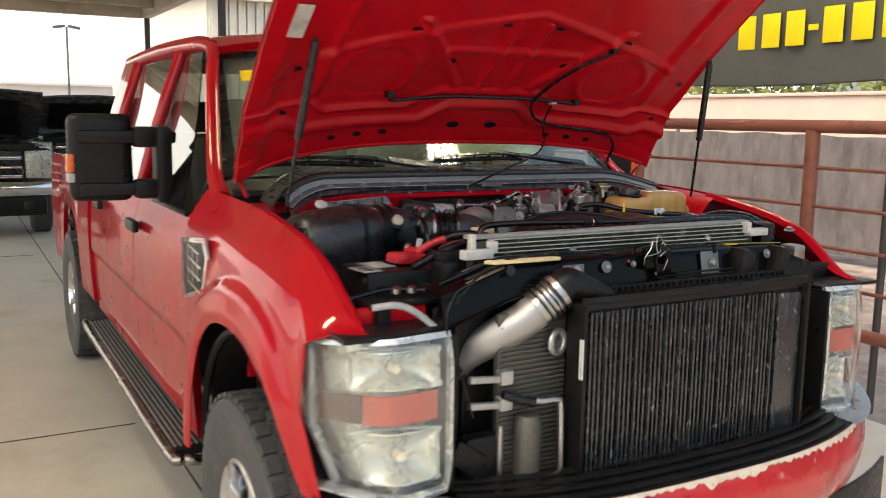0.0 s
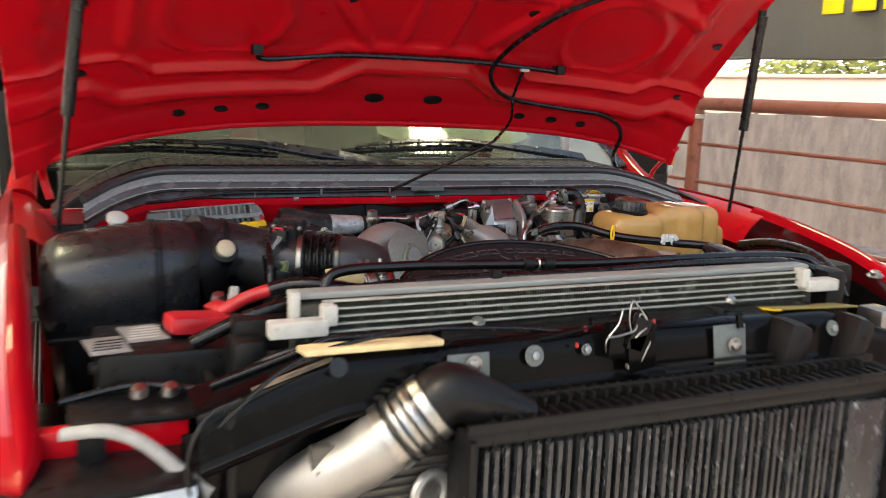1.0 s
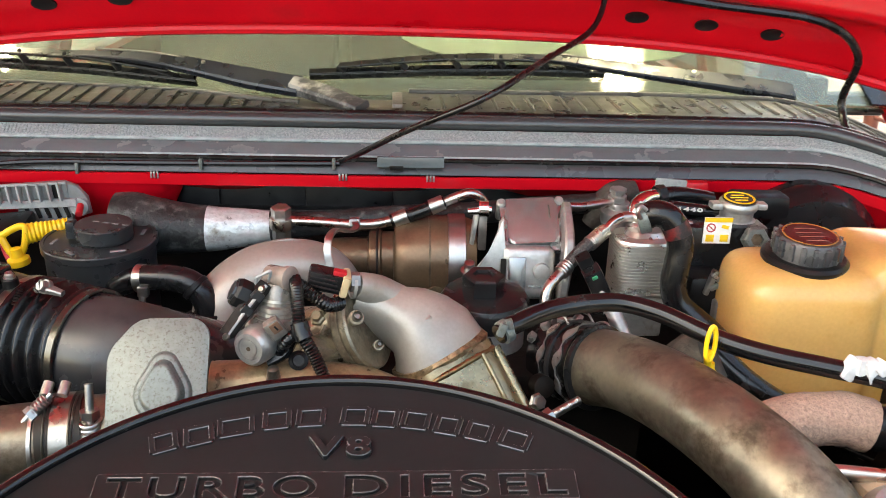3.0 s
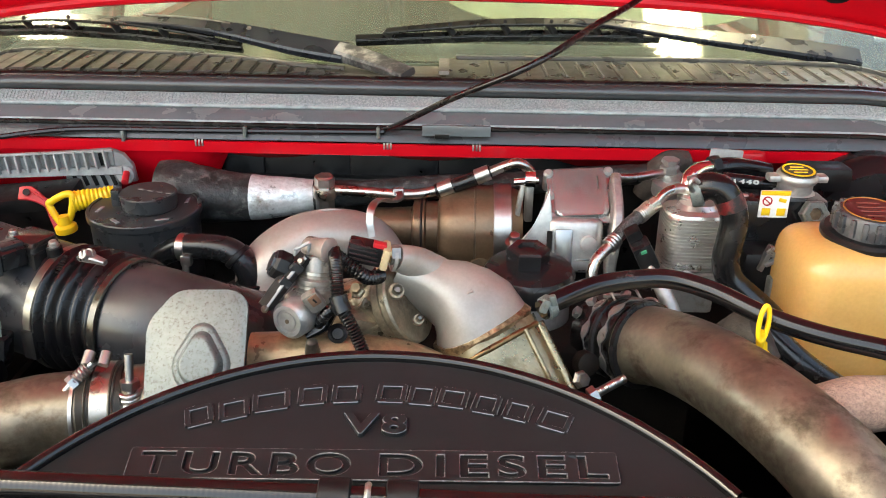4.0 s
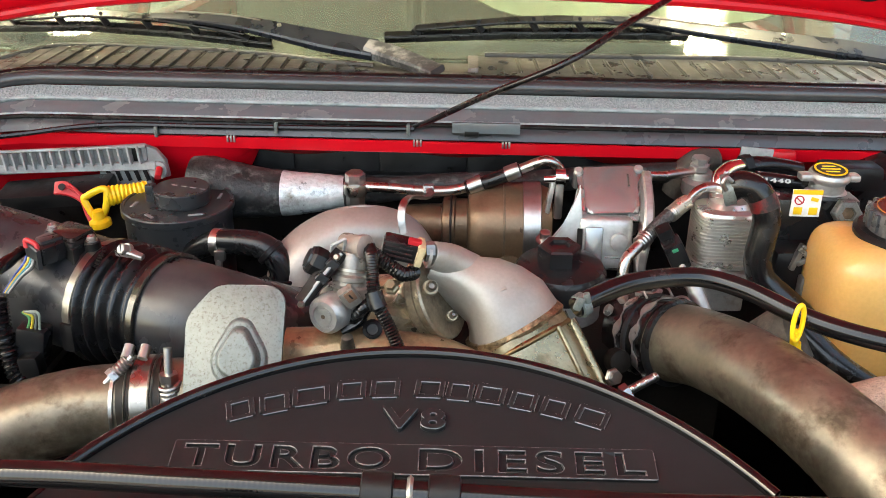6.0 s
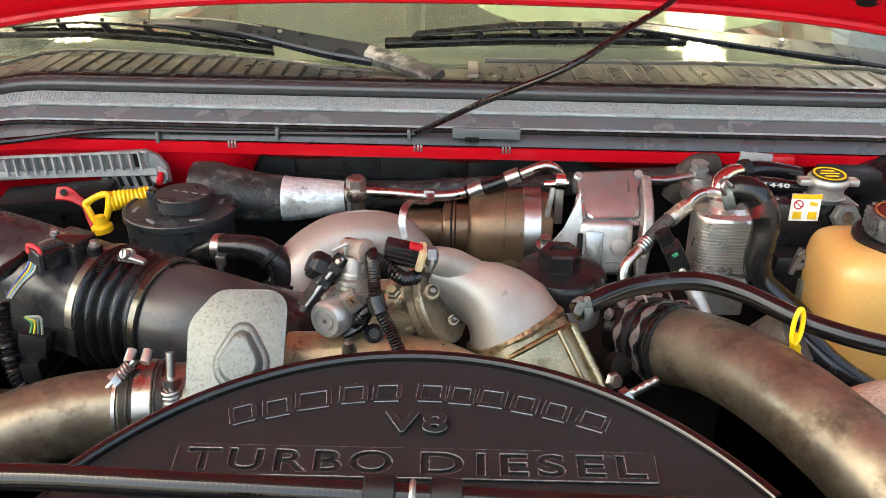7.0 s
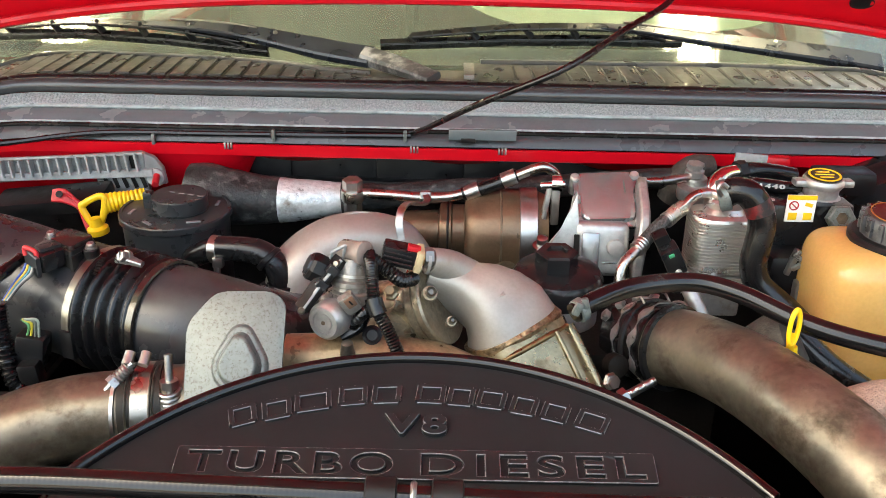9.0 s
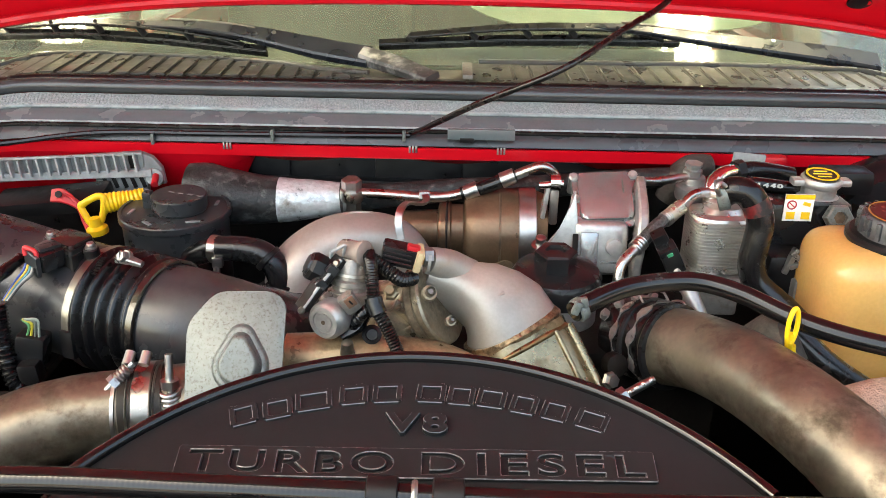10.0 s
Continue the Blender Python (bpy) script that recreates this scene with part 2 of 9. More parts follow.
def frame_at(o, xdir, ydir):
    """The matrix of a plane at o whose x and y run along xdir and about ydir."""
    x = Vector(xdir).normalized()
    z = x.cross(Vector(ydir)).normalized()
    y = z.cross(x)
    m = Matrix((x, y, z)).transposed().to_4x4()
    m.translation = o
    return m


def lerp_list(tab, t):
    """Linear in a table of (t, value)."""
    if t <= tab[0][0]:
        return tab[0][1]
    for (a, va), (b, vb) in zip(tab, tab[1:]):
        if t <= b:
            return va + (vb - va) * (t - a) / (b - a)
    return tab[-1][1]


def bolt(at, axis, r=0.007, h=0.008, washer=True):
    prof = [(0, 0)] + ([(r * 1.7, 0), (r * 1.7, 0.0015)] if washer else [(r, 0)]) + [(r, 0.002), (r, h), (r * 0.7, h + 0.001), (0, h + 0.001)]
    return lathe(prof, at, axis, 6 if not washer else 12)


def band(at, axis, r, w=0.012, t=0.0015, seg=32):
    """A hose clamp's band."""
    return lathe([(r, -w / 2), (r + t, -w / 2 + 0.001), (r + t, w / 2 - 0.001), (r, w / 2), (r - 0.002, w / 2), (r - 0.002, -w / 2), (r, -w / 2)], at, axis, seg)


def bar(pts, sizes, up=(0, 0, 1), n=6, bev=0.0015):
    """A bar of rectangular section through pts; sizes: (width, height) at each point."""
    path, par = smooth_path(pts, n)
    bm = bmesh.new()
    rings = []
    for i, p in enumerate(path):
        d = (path[min(i + 1, len(path) - 1)] - path[max(i - 1, 0)]).normalized()
        side = d.cross(Vector(up)).normalized()
        top = side.cross(d)
        w = lerp_list([(k / (len(sizes) - 1), q[0]) for k, q in enumerate(sizes)], par[i]) / 2
        h = lerp_list([(k / (len(sizes) - 1), q[1]) for k, q in enumerate(sizes)], par[i]) / 2
        c = min(bev, w * 0.4, h * 0.4)
        rings.append([bm.verts.new(p + side * a + top * b) for a, b in ((w - c, h), (w, h - c), (w, c - h), (w - c, -h), (c - w, -h), (-w, c - h), (-w, h - c), (c - w, h))])
    for a, b in zip(rings, rings[1:]):
        for j in range(8):
            bm.faces.new((a[j], a[(j + 1) % 8], b[(j + 1) % 8], b[j]))
    bm.faces.new(rings[0])
    bm.faces.new(rings[-1])
    return bm

# ---- the pickup truck: x across, y to its rear, the ground at z = 0 ----
truck = thing("pickup_truck", (0, 2.6, 0), "red crew cab pickup truck with its hood open, grille removed", "pickup truck")


def mirrored(bm):
    b = bm.copy()
    bmesh.ops.scale(b, vec=(-1, 1, 1), verts=b.verts)
    bmesh.ops.reverse_faces(b, faces=b.faces[:])
    return b


AXLE_F, AXLE_R, HUB, ARCH = 0.67, 4.65, 0.425, 0.62


CREST = [(-0.1, 1.02), (0.02, 1.135), (0.06, 1.165), (0.15, 1.23), (0.34, 1.315), (0.6, 1.358), (0.85, 1.378), (1.3, 1.39), (1.5, 1.39)]


def crest(y):
    w = min(0.10, 0.02 + 0.3 * max(0.0, y - 0.04))
    return sum(lerp_list(CREST, y + w * (k - 4) / 4) for k in range(9)) / 9


def fender(u, v):
    # v: 0 at the hood gap, 1 at the lower edge
    y0 = lerp_list([(0, 0.045), (0.08, 0.095), (0.16, 0.150), (0.55, 0.158), (1.0, 0.092)], v)
    y = y0 + (1.27 - y0) * u
    xc, zc = -0.858 - 0.02 * u, crest(y)
    a = (y - ARCH) / 0.50
    low = 0.57 + 0.5 * math.sqrt(1 - a * a) if abs(a) < 1 else 0.55
    if y < ARCH and abs(a) >= 1:
        low = 0.60
    low = max(low, 0.76 if y < 0.3 else 0.5)
    flare = 0.045 * max(0, 1 - abs(abs(y - ARCH) - 0.0) / 0.72) ** 0.6
    zz = zc + (low - zc) * v
    k = min(1, (zc - zz) / 0.16)
    x = xc - 0.075 * math.sin(k * math.pi / 2) - 0.01 * v - flare * (min(1, max(0, (zc - zz) / 0.30)) ** 1.5)
    d = math.hypot(y - ARCH, max(0.0, zz - 0.57)) - 0.50
    step = min(1.0, max(0.0, (0.135 - d) / 0.055))
    x -= 0.020 * step * step * (3 - 2 * step) * min(1.0, (zc - zz) / 0.08) - 0.010 * max(0.0, 1 - d / 0.03)
    # the nose follows the headlight's top and outer edge
    w = max(0.0, 1 - u / 0.20) ** 2
    xf = lerp_list([(0, -0.845), (0.08, -0.905), (0.16, -0.950), (0.5, -0.962), (1.0, -0.934)], v)
    zf = lerp_list([(0, 1.158), (0.08, 1.152), (0.16, 1.128), (1.0, 0.765)], v)
    return x + (xf - x) * w, y, zz + (zf - zz) * w


fl = sheet(fender, 90, 40, -0.004)
fr = mirrored(fl)
for v in fr.verts:
    v.co.x -= 0.035 * max(0.0, 1 - v.co.y / 0.7)
part("fender", fl, RED, truck)
part("fender", fr, RED, truck)


def apron(u, v):
    y = 0.68 + 0.47 * u
    return -0.858 - 0.02 * u + 0.085 * v ** 0.5, y, crest(y) - 0.006 - 0.02 * min(1, v * 4) - 0.07 * max(0, v - 0.25)


def fender_lip(u, v):
    # the flange that turns in from the fender's crest towards the bay
    x, y, z = fender(0.56 * u, 0.0)
    s = min(1.0, u / 0.13)
    return x + 0.028 * s * s * (3 - 2 * s) * v, y, z + 0.006 * math.sin(math.pi * v) * s - 0.016 * s * v * v


lipl = sheet(fender_lip, 40, 6, 0.003)
lipr = mirrored(lipl)
for v in lipr.verts:
    v.co.x -= 0.035 * max(0.0, 1 - v.co.y / 0.7)
part("fender_lip", lipl, RED, truck)
part("fender_lip", lipr, RED, truck)
ap = sheet(apron, 20, 10, 0.003)
part("inner_fender", mirrored(ap), RED_IN, truck)
part("inner_fender", ap, RED_IN, truck)
# dark liner behind the fender's nose
part("fender_liner", sheet(lambda u, v: (0.855 + 0.012 * v, 0.27 + 0.20 * u, crest(0.27 + 0.20 * u) - 0.075 - 0.31 * v), 8, 6, 0.004), BLACK_PL, truck)
# dark wheel wells
for sx in (-1, 1):
    part("wheel_well", tube([(sx * 0.95, ARCH + 0.50 * math.cos(a), 0.57 + 0.47 * math.sin(a)) for a in [math.pi * i / 10 for i in range(11)]], 0.012, 6, 2), BLACK_PL, truck)
    def well(u, v, sx=sx):
        a = math.pi * u
        return sx * (0.93 - 0.38 * v), ARCH + 0.505 * math.cos(a), 0.56 + 0.48 * math.sin(a)
    part("wheel_liner", sheet(well, 18, 4, 0.004), BLACK_PL, truck)
    part("wheel_liner", bx((sx * 0.55, ARCH, 0.72), (0.01, 1.0, 0.7), 0.003), BLACK_PL, truck)


def side(y0, y1, z0=0.52, z1=1.285, bulge=0.022):
    def f(u, v):
        y, z = y0 + (y1 - y0) * u, z0 + (z1 - z0) * v
        x = -0.935 - bulge * math.sin(math.pi * min(1, v * 1.05)) + 0.03 * max(0, v - 0.85) / 0.15
        x += 0.012 * math.exp(-((z - 0.84) / 0.012) ** 2) + 0.012 * (z < 0.84)
        if y < 1.5:
            x -= 0.012 * (1.5 - y) / 0.25
        return x, y, z
    return f


for y0, y1, nm in ((1.275, 2.33, "front_door"), (2.335, 3.33, "rear_door"), (3.335, 3.66, "cab_side")):
    p = sheet(side(y0, y1), 8, 40, -0.03)
    q = mirrored(p)
    part(nm, p, RED, truck)
    part(nm, q, RED, truck)


def bed(u, v):
    y, z = 3.70 + 2.0 * u, 0.55 + 0.80 * v
    a = (y - AXLE_R) / 0.48
    low = HUB + 0.16 + 0.48 * math.sqrt(1 - a * a) if abs(a) < 1 else 0.55
    z = low + (1.33 - low) * v
    return -0.945 - 0.02 * math.sin(math.pi * v) - 0.03 * max(0, 1 - abs(a) / 1.4) * (1 - v), y, z


p = sheet(bed, 44, 14, -0.03)
q = mirrored(p)
part("bed_side", p, RED, truck)
part("bed_side", q, RED, truck)
part("bed_floor", bx((0, 4.7, 0.82), (1.75, 2.0, 0.06), 0.01), BLACK_PL, truck)
part("tailgate", bx((0, 5.70, 1.0), (1.7, 0.06, 0.62), 0.02), RED, truck)
part("chassis", merge(bx((-0.45, 2.9, 0.5), (0.09, 5.4, 0.17), 0.01), bx((0.45, 2.9, 0.5), (0.09, 5.4, 0.17), 0.01), bx((0, 2.6, 0.58), (1.6, 2.3, 0.05), 0.01)), BLACK_PL, truck)
part("firewall", bx((0, 1.02, 1.08), (1.66, 0.02, 0.56), 0.004), RED_IN, truck)

# roof and pillars
def roof(u, v):
    y = 1.78 + 1.88 * u
    a = (v - 0.5) * 2
    x = 0.70 * a
    z = 1.965 - 0.05 * abs(a) ** 3 - 0.05 * (1 - min(1, u * 5)) ** 2 - 0.03 * max(0, u - 0.85) / 0.15
    return x, y, z


part("roof", sheet(roof, 20, 20, 0.03), RED, truck)
for sx in (-1, 1):
    part("a_pillar", tube([(sx * 0.862, 1.17, 1.36), (sx * 0.845, 1.32, 1.455), (sx * 0.775, 1.60, 1.735), (sx * 0.718, 1.80, 1.880), (sx * 0.702, 1.98, 1.915)], [0.034, 0.027, 0.024, 0.024, 0.024], 14, 8), RED, truck)
    part("roof_rail", tube([(sx * 0.709, 1.84, 1.898), (sx * 0.70, 2.1, 1.922), (sx * 0.70, 2.8, 1.93), (sx * 0.70, 3.62, 1.91)], [0.025, 0.036, 0.040, 0.040], 14, 6), RED, truck)
    for y, w in ((2.33, 0.07), (3.30, 0.06)):
        part("door_pillar", tube([(sx * 0.915, y + 0.02, 1.27), (sx * 0.82, y + 0.01, 1.60), (sx * 0.715, y, 1.90)], w * 0.42, 10, 4), RED, truck)
    part("c_pillar", sheet(lambda u, v, sx=sx: (sx * (0.915 - 0.21 * v), 3.36 + 0.28 * u, 1.27 + 0.64 * v), 4, 8, 0.03), RED, truck)
    for ya, yb in ((1.55, 2.31), (2.36, 3.28)):
        def win(u, v, ya=ya, yb=yb, sx=sx):
            y0 = ya + (0.42 * v if ya < 2 else 0)
            return sx * (0.905 - 0.195 * v - 0.012 * math.sin(math.pi * v)), y0 + (yb - y0) * u, 1.285 + 0.60 * v
        wob = part("side_window", sheet(win, 6, 8, 0.004), TINT, truck)
        wob.visible_shadow = False
    part("window_seal", tube([(sx * 0.912, 1.45, 1.285), (sx * 0.915, 2.3, 1.29), (sx * 0.915, 3.3, 1.29)], 0.009, 8, 4), BLACK_PL, truck)
part("rear_window", sheet(lambda u, v: (-0.66 + 1.32 * u, 3.64 - 0.02 * v, 1.33 + 0.54 * v), 4, 4, 0.005), TINT, truck)
part("rear_trim", bx((0, 3.60, 1.05), (1.7, 0.02, 0.60), 0.01), INTERIOR, truck)
part("cab_back", bx((0, 3.66, 0.98), (1.8, 0.03, 0.72), 0.01), RED, truck)


def wind(u, v):
    a = (u - 0.5) * 2
    x = (0.835 - 0.125 * v) * a
    y = 1.155 + 0.11 * abs(a) ** 2.2 + 0.615 * v
    z = 1.447 + 0.475 * v - 0.02 * abs(a) ** 3 - 0.03 * v * a * a
    return x, y, z


wob = part("windshield", sheet(wind, 28, 16, 0.006), HAZE_GLASS, truck)
wob.visible_shadow = False
for v0, v1, n in ((0.955, 1.0, "frit_band"), (0.0, 0.02, "frit_band")):
    part(n, sheet(lambda u, v, a=v0, b=v1: Vector(wind(u, a + (b - a) * v)) + Vector((0, 0.010, -0.012)), 28, 2, 0.002), BLACK_GL, truck)
for u0 in (0.0, 0.972):
    part("windshield_seal", sheet(lambda u, v, u0=u0: Vector(wind(u0 + 0.028 * u, v)) + Vector((0, -0.004, 0.004)), 2, 16, 0.004), BLACK_GL, truck)
part("sun_strip", sheet(lambda u, v: Vector(wind(0.068 + 0.20 * u, 0.72 + 0.09 * v)) + Vector((0, -0.003, 0.003)), 6, 3, 0.001), YELLOW, truck, "yellow paper sticker inside the windshield")
part("dashboard", sheet(lambda u, v: (-0.78 + 1.56 * u, 1.28 + 0.50 * v + 0.06 * (2 * u - 1) ** 2, 1.375 + 0.025 * math.sin(3 * v) - 0.10 * max(0, v - 0.7) / 0.3), 20, 12, 0.02), COWL_GR, truck)
part("dash_mat", sheet(lambda u, v: Vector(wind(0.512 + 0.30 * u, 0.125 + 0.05 * abs(2 * u - 1) ** 5 + (0.22 - 0.05 * abs(2 * u - 1) ** 5) * v)) + Vector((0, 0.012, -0.014)), 20, 6, 0.002), surf("pale_paper", (0.22, 0.25, 0.19), 0.7, bump=0), truck, "pale paper sheet inside the windshield")
part("dash_face", bx((0, 1.80, 1.08), (1.56, 0.03, 0.50), 0.02), INTERIOR, truck)
part("headliner", bx((0, 2.75, 1.88), (1.3, 1.75, 0.02), 0.01), INTERIOR, truck)
for x in (-0.40, 0.40):
    for y in (2.45, 3.35):
        st = part("seat_back", bx((x, y, 1.22), (0.50, 0.14, 0.62), 0.05, (-12, 0, 0)), INTERIOR, truck)
        part("headrest", bx((x, y + 0.08, 1.62), (0.26, 0.10, 0.17), 0.04, (-8, 0, 0)), INTERIOR, truck)
part("steering_wheel", lathe([(0.185 + 0.016 * math.cos(a), 0.016 * math.sin(a)) for a in [2 * math.pi * i / 10 for i in range(11)]], (0.40, 1.95, 1.32), (0, -0.9, 0.45), 32), BLACK_PL, truck)

# towing mirrors
for sx in (-1, 1):
    out, dz = (0.0, 0.0) if sx < 0 else (0.26, -0.03)
    mh = part("mirror_housing", bx((sx * (1.125 + out), 1.955, 1.465 + dz), (0.235, 0.13, 0.335), 0.045, (0, 0, sx * 6), 4), BLACK_PL, truck, "black folding tow mirror")
    for z in (1.545, 1.345):
        part("arm", bx((sx * (1.03 + out / 2), 1.90, z + dz), (0.36 + out, 0.065, 0.05), 0.015, (0, 0, sx * 4)), BLACK_PL, mh)
    part("bracket", bx((sx * 0.905, 1.88, 1.44), (0.06, 0.12, 0.30), 0.02), BLACK_PL, mh)
    part("collar", bx((sx * 0.96, 1.89, 1.545), (0.11, 0.085, 0.08), 0.02), BLACK_PL, mh)
    part("collar", bx((sx * 0.96, 1.89, 1.345), (0.11, 0.085, 0.075), 0.02), BLACK_PL, mh)
    part("turn_lamp", bx((sx * (1.238 + out), 1.925, 1.445 + dz), (0.028, 0.06, 0.07), 0.008), surf("amber_lens", (0.75, 0.16, 0.02), 0.2, coat=0.5), mh, "amber side turn lamp")
    part("marker_lens", bx((sx * (1.237 + out), 1.925, 1.39 + dz), (0.026, 0.06, 0.035), 0.006), WHITEPL, mh)
    part("mirror_glass", bx((sx * (1.125 + out), 2.022, 1.50 + dz), (0.19, 0.006, 0.22), 0.002, (0, 0, sx * 6)), CHROME, mh)

# wheels
def tread(sx):
    """The tyre's ring of tread blocks."""
    bm = bmesh.new()
    for k in range(44):
        a = 2 * math.pi * k / 44
        for row in range(5):
            b = bx((0, 0, 0), (0.040, 0.040, 0.014), 0)
            off = 0.02 * (row % 2)
            m = Matrix.Rotation(a + off, 4, 'X') @ Matrix.Translation((-0.104 + 0.052 * row, 0, 0.417))
            bmesh.ops.transform(b, matrix=m, verts=b.verts)
            me = bpy.data.meshes.new("t")
            b.to_mesh(me)
            b.free()
            bm.from_mesh(me)
            bpy.data.meshes.remove(me)
    return bm


TREAD = None


def wheel(x, y, sx):
    global TREAD
    at = (x, y, HUB)
    tp = [(0.232, -0.115), (0.30, -0.135), (0.372, -0.137), (0.404, -0.128), (0.416, -0.105), (0.416, 0.105), (0.404, 0.128), (0.372, 0.137), (0.30, 0.135), (0.232, 0.115), (0.225, 0.0), (0.232, -0.115)]
    w = part("wheel", lathe(tp, at, (sx, 0, 0), 64), TYRE, truck, "black all-terrain tyre on a silver alloy wheel")
    part("rim", lathe([(0.235, -0.10), (0.238, 0.112), (0.222, 0.118), (0.212, 0.10), (0.205, 0.02), (0.19, -0.09), (0.205, -0.10), (0.235, -0.10)], at, (sx, 0, 0), 48), CHROME, w, "polished silver rim")
    for k in range(6):
        a = k * math.pi / 3 + 0.3
        d = Vector((0, math.cos(a), math.sin(a)))
        t = Vector((0, -math.sin(a), math.cos(a)))
        c = Vector(at)
        o = Vector((sx, 0, 0))
        bm = bmesh.new()
        vs = []
        for rr, hw, ox in ((0.05, 0.035, 0.085), (0.14, 0.022, 0.078), (0.212, 0.038, 0.10)):
            for s, dz in ((-1, 0), (1, 0), (1, -0.04), (-1, -0.04)):
                vs.append(bm.verts.new(c + d * rr + t * hw * s + o * (ox + dz)))
        for r0 in (0, 4):
            for j in range(4):
                bm.faces.new((vs[r0 + j], vs[r0 + (j + 1) % 4], vs[r0 + 4 + (j + 1) % 4], vs[r0 + 4 + j]))
        bm.faces.new(vs[0:4])
        bm.faces.new(vs[8:12])
        bmesh.ops.bevel(bm, geom=bm.edges[:], offset=0.005, segments=2, affect='EDGES')
        part("spoke", bm, CHROME, w)
    part("hub_cap", lathe([(0.0, 0.115), (0.04, 0.112), (0.06, 0.09), (0.065, 0.04), (0.0, 0.04)], at, (sx, 0, 0), 24), CHROME, w)
    part("brake_disc", lathe([(0, -0.01), (0.17, -0.01), (0.17, 0.02), (0, 0.02)], at, (sx, 0, 0), 32), BROWN, w)
    tb = tread(sx)
    bmesh.ops.translate(tb, verts=tb.verts, vec=at)
    tagged(part("tread_ring", tb, TYRE, w), kind="stuff")


for y in (AXLE_F, AXLE_R):
    for sx in (-1, 1):
        wheel(sx * 0.845, y, sx)

# running boards
for sx in (-1, 1):
    rb = part("running_board", bx((sx * 0.915, 2.62, 0.405), (0.13, 2.30, 0.03), 0.01), BLACK_PL, truck, "black running board with chrome edge and ribs")
    part("edge_tube", tube([(sx * 0.84, 1.40, 0.385), (sx * 0.95, 1.42, 0.40), (sx * 0.992, 1.52, 0.405), (sx * 0.992, 2.6, 0.405), (sx * 0.992, 3.72, 0.405), (sx * 0.95, 3.80, 0.40)], 0.020, 14, 8), surf("dulled_dark_chrome", (0.30, 0.28, 0.25), 0.22, 1.0, 0.3, 12, 0.1), rb)
    for k in range(6):
        part("rib", bx((sx * (0.866 + 0.020 * k), 2.62, 0.4235), (0.0085, 2.24, 0.007), 0.002), ALU, rb)

# fender badge
bp = plate([(-0.16, 0.07), (0.12, 0.10), (0.16, 0.04), (0.10, -0.075), (-0.13, -0.13), (-0.17, -0.09)], frame_at((-0.972, 1.06, 1.17), (0, -1, 0), (0, 0, 1)), 0.012, 0.004)
bd = part("fender_vent", bp, CHROME, truck, "chrome fender vent badge with dark louvres")
inner = plate([(-0.14, 0.055), (0.105, 0.082), (0.138, 0.036), (0.085, -0.062), (-0.115, -0.112), (-0.148, -0.080)], frame_at((-0.9835, 1.06, 1.17), (0, -1, 0), (0, 0, 1)), 0.002, 0.0005)
part("mesh_panel", inner, BLACK_PL, bd)
for k in range(4):
    part("louvre", bx((-0.9865, 1.066 - 0.004 * k, 1.222 - 0.040 * k), (0.004, 0.20 - 0.03 * abs(k - 1.2), 0.007), 0.002, (6, 0, 0)), CHROME, bd)
for k in range(3):
    part("mesh_post", bx((-0.9860, 1.13 - 0.06 * k, 1.165), (0.003, 0.005, 0.12 - 0.02 * k), 0.001), STEEL, bd)
for sx in (-1, 1):
    for y in (1.80 + 0.42, 3.22):
        part("door_handle", bx((sx * 0.972, y, 1.165), (0.03, 0.19, 0.05), 0.012), BLACK_PL, truck)

# headlights
LENS = glass("hazy_lens", (0.96, 0.97, 0.93), 0.03, 0.96)
BEZEL = surf("pale_lamp_bezel", (0.52, 0.54, 0.52), 0.28, 0.5, 0.1, 20, 0.05)
REFL = surf("hazed_reflector", (0.62, 0.64, 0.60), 0.30, 0.50, 0.10, 30, 0.10, rvar=0.08)
AMBER = surf("amber_reflector", (0.42, 0.030, 0.008), 0.5, 0.0, 0.25, 60, 0.2, spec=0.15)
HZ0, HZ1 = 0.775, 1.145


def hl_face(u, v, off=0.0):
    # u: 0 inner edge, 1 outer edge round the corner
    x = -0.655 - 0.266 * min(1, u * 1.02)
    y = -0.012 * math.sin(math.pi * min(u * 1.3, 1)) + 0.175 * max(0, (u - 0.45) / 0.55) ** 1.9 + off
    top = HZ1 + 0.008 * math.sin(math.pi * u) - 0.02 * u
    low = HZ0 + 0.0 * u
    x += 0.055 * max(0.0, (0.45 - v) / 0.45) * u
    y -= 0.055 * max(0.0, (0.45 - v) / 0.45) * u * u
    return x, y + 0.02 * abs(2 * v - 1) ** 6, low + (top - low) * v


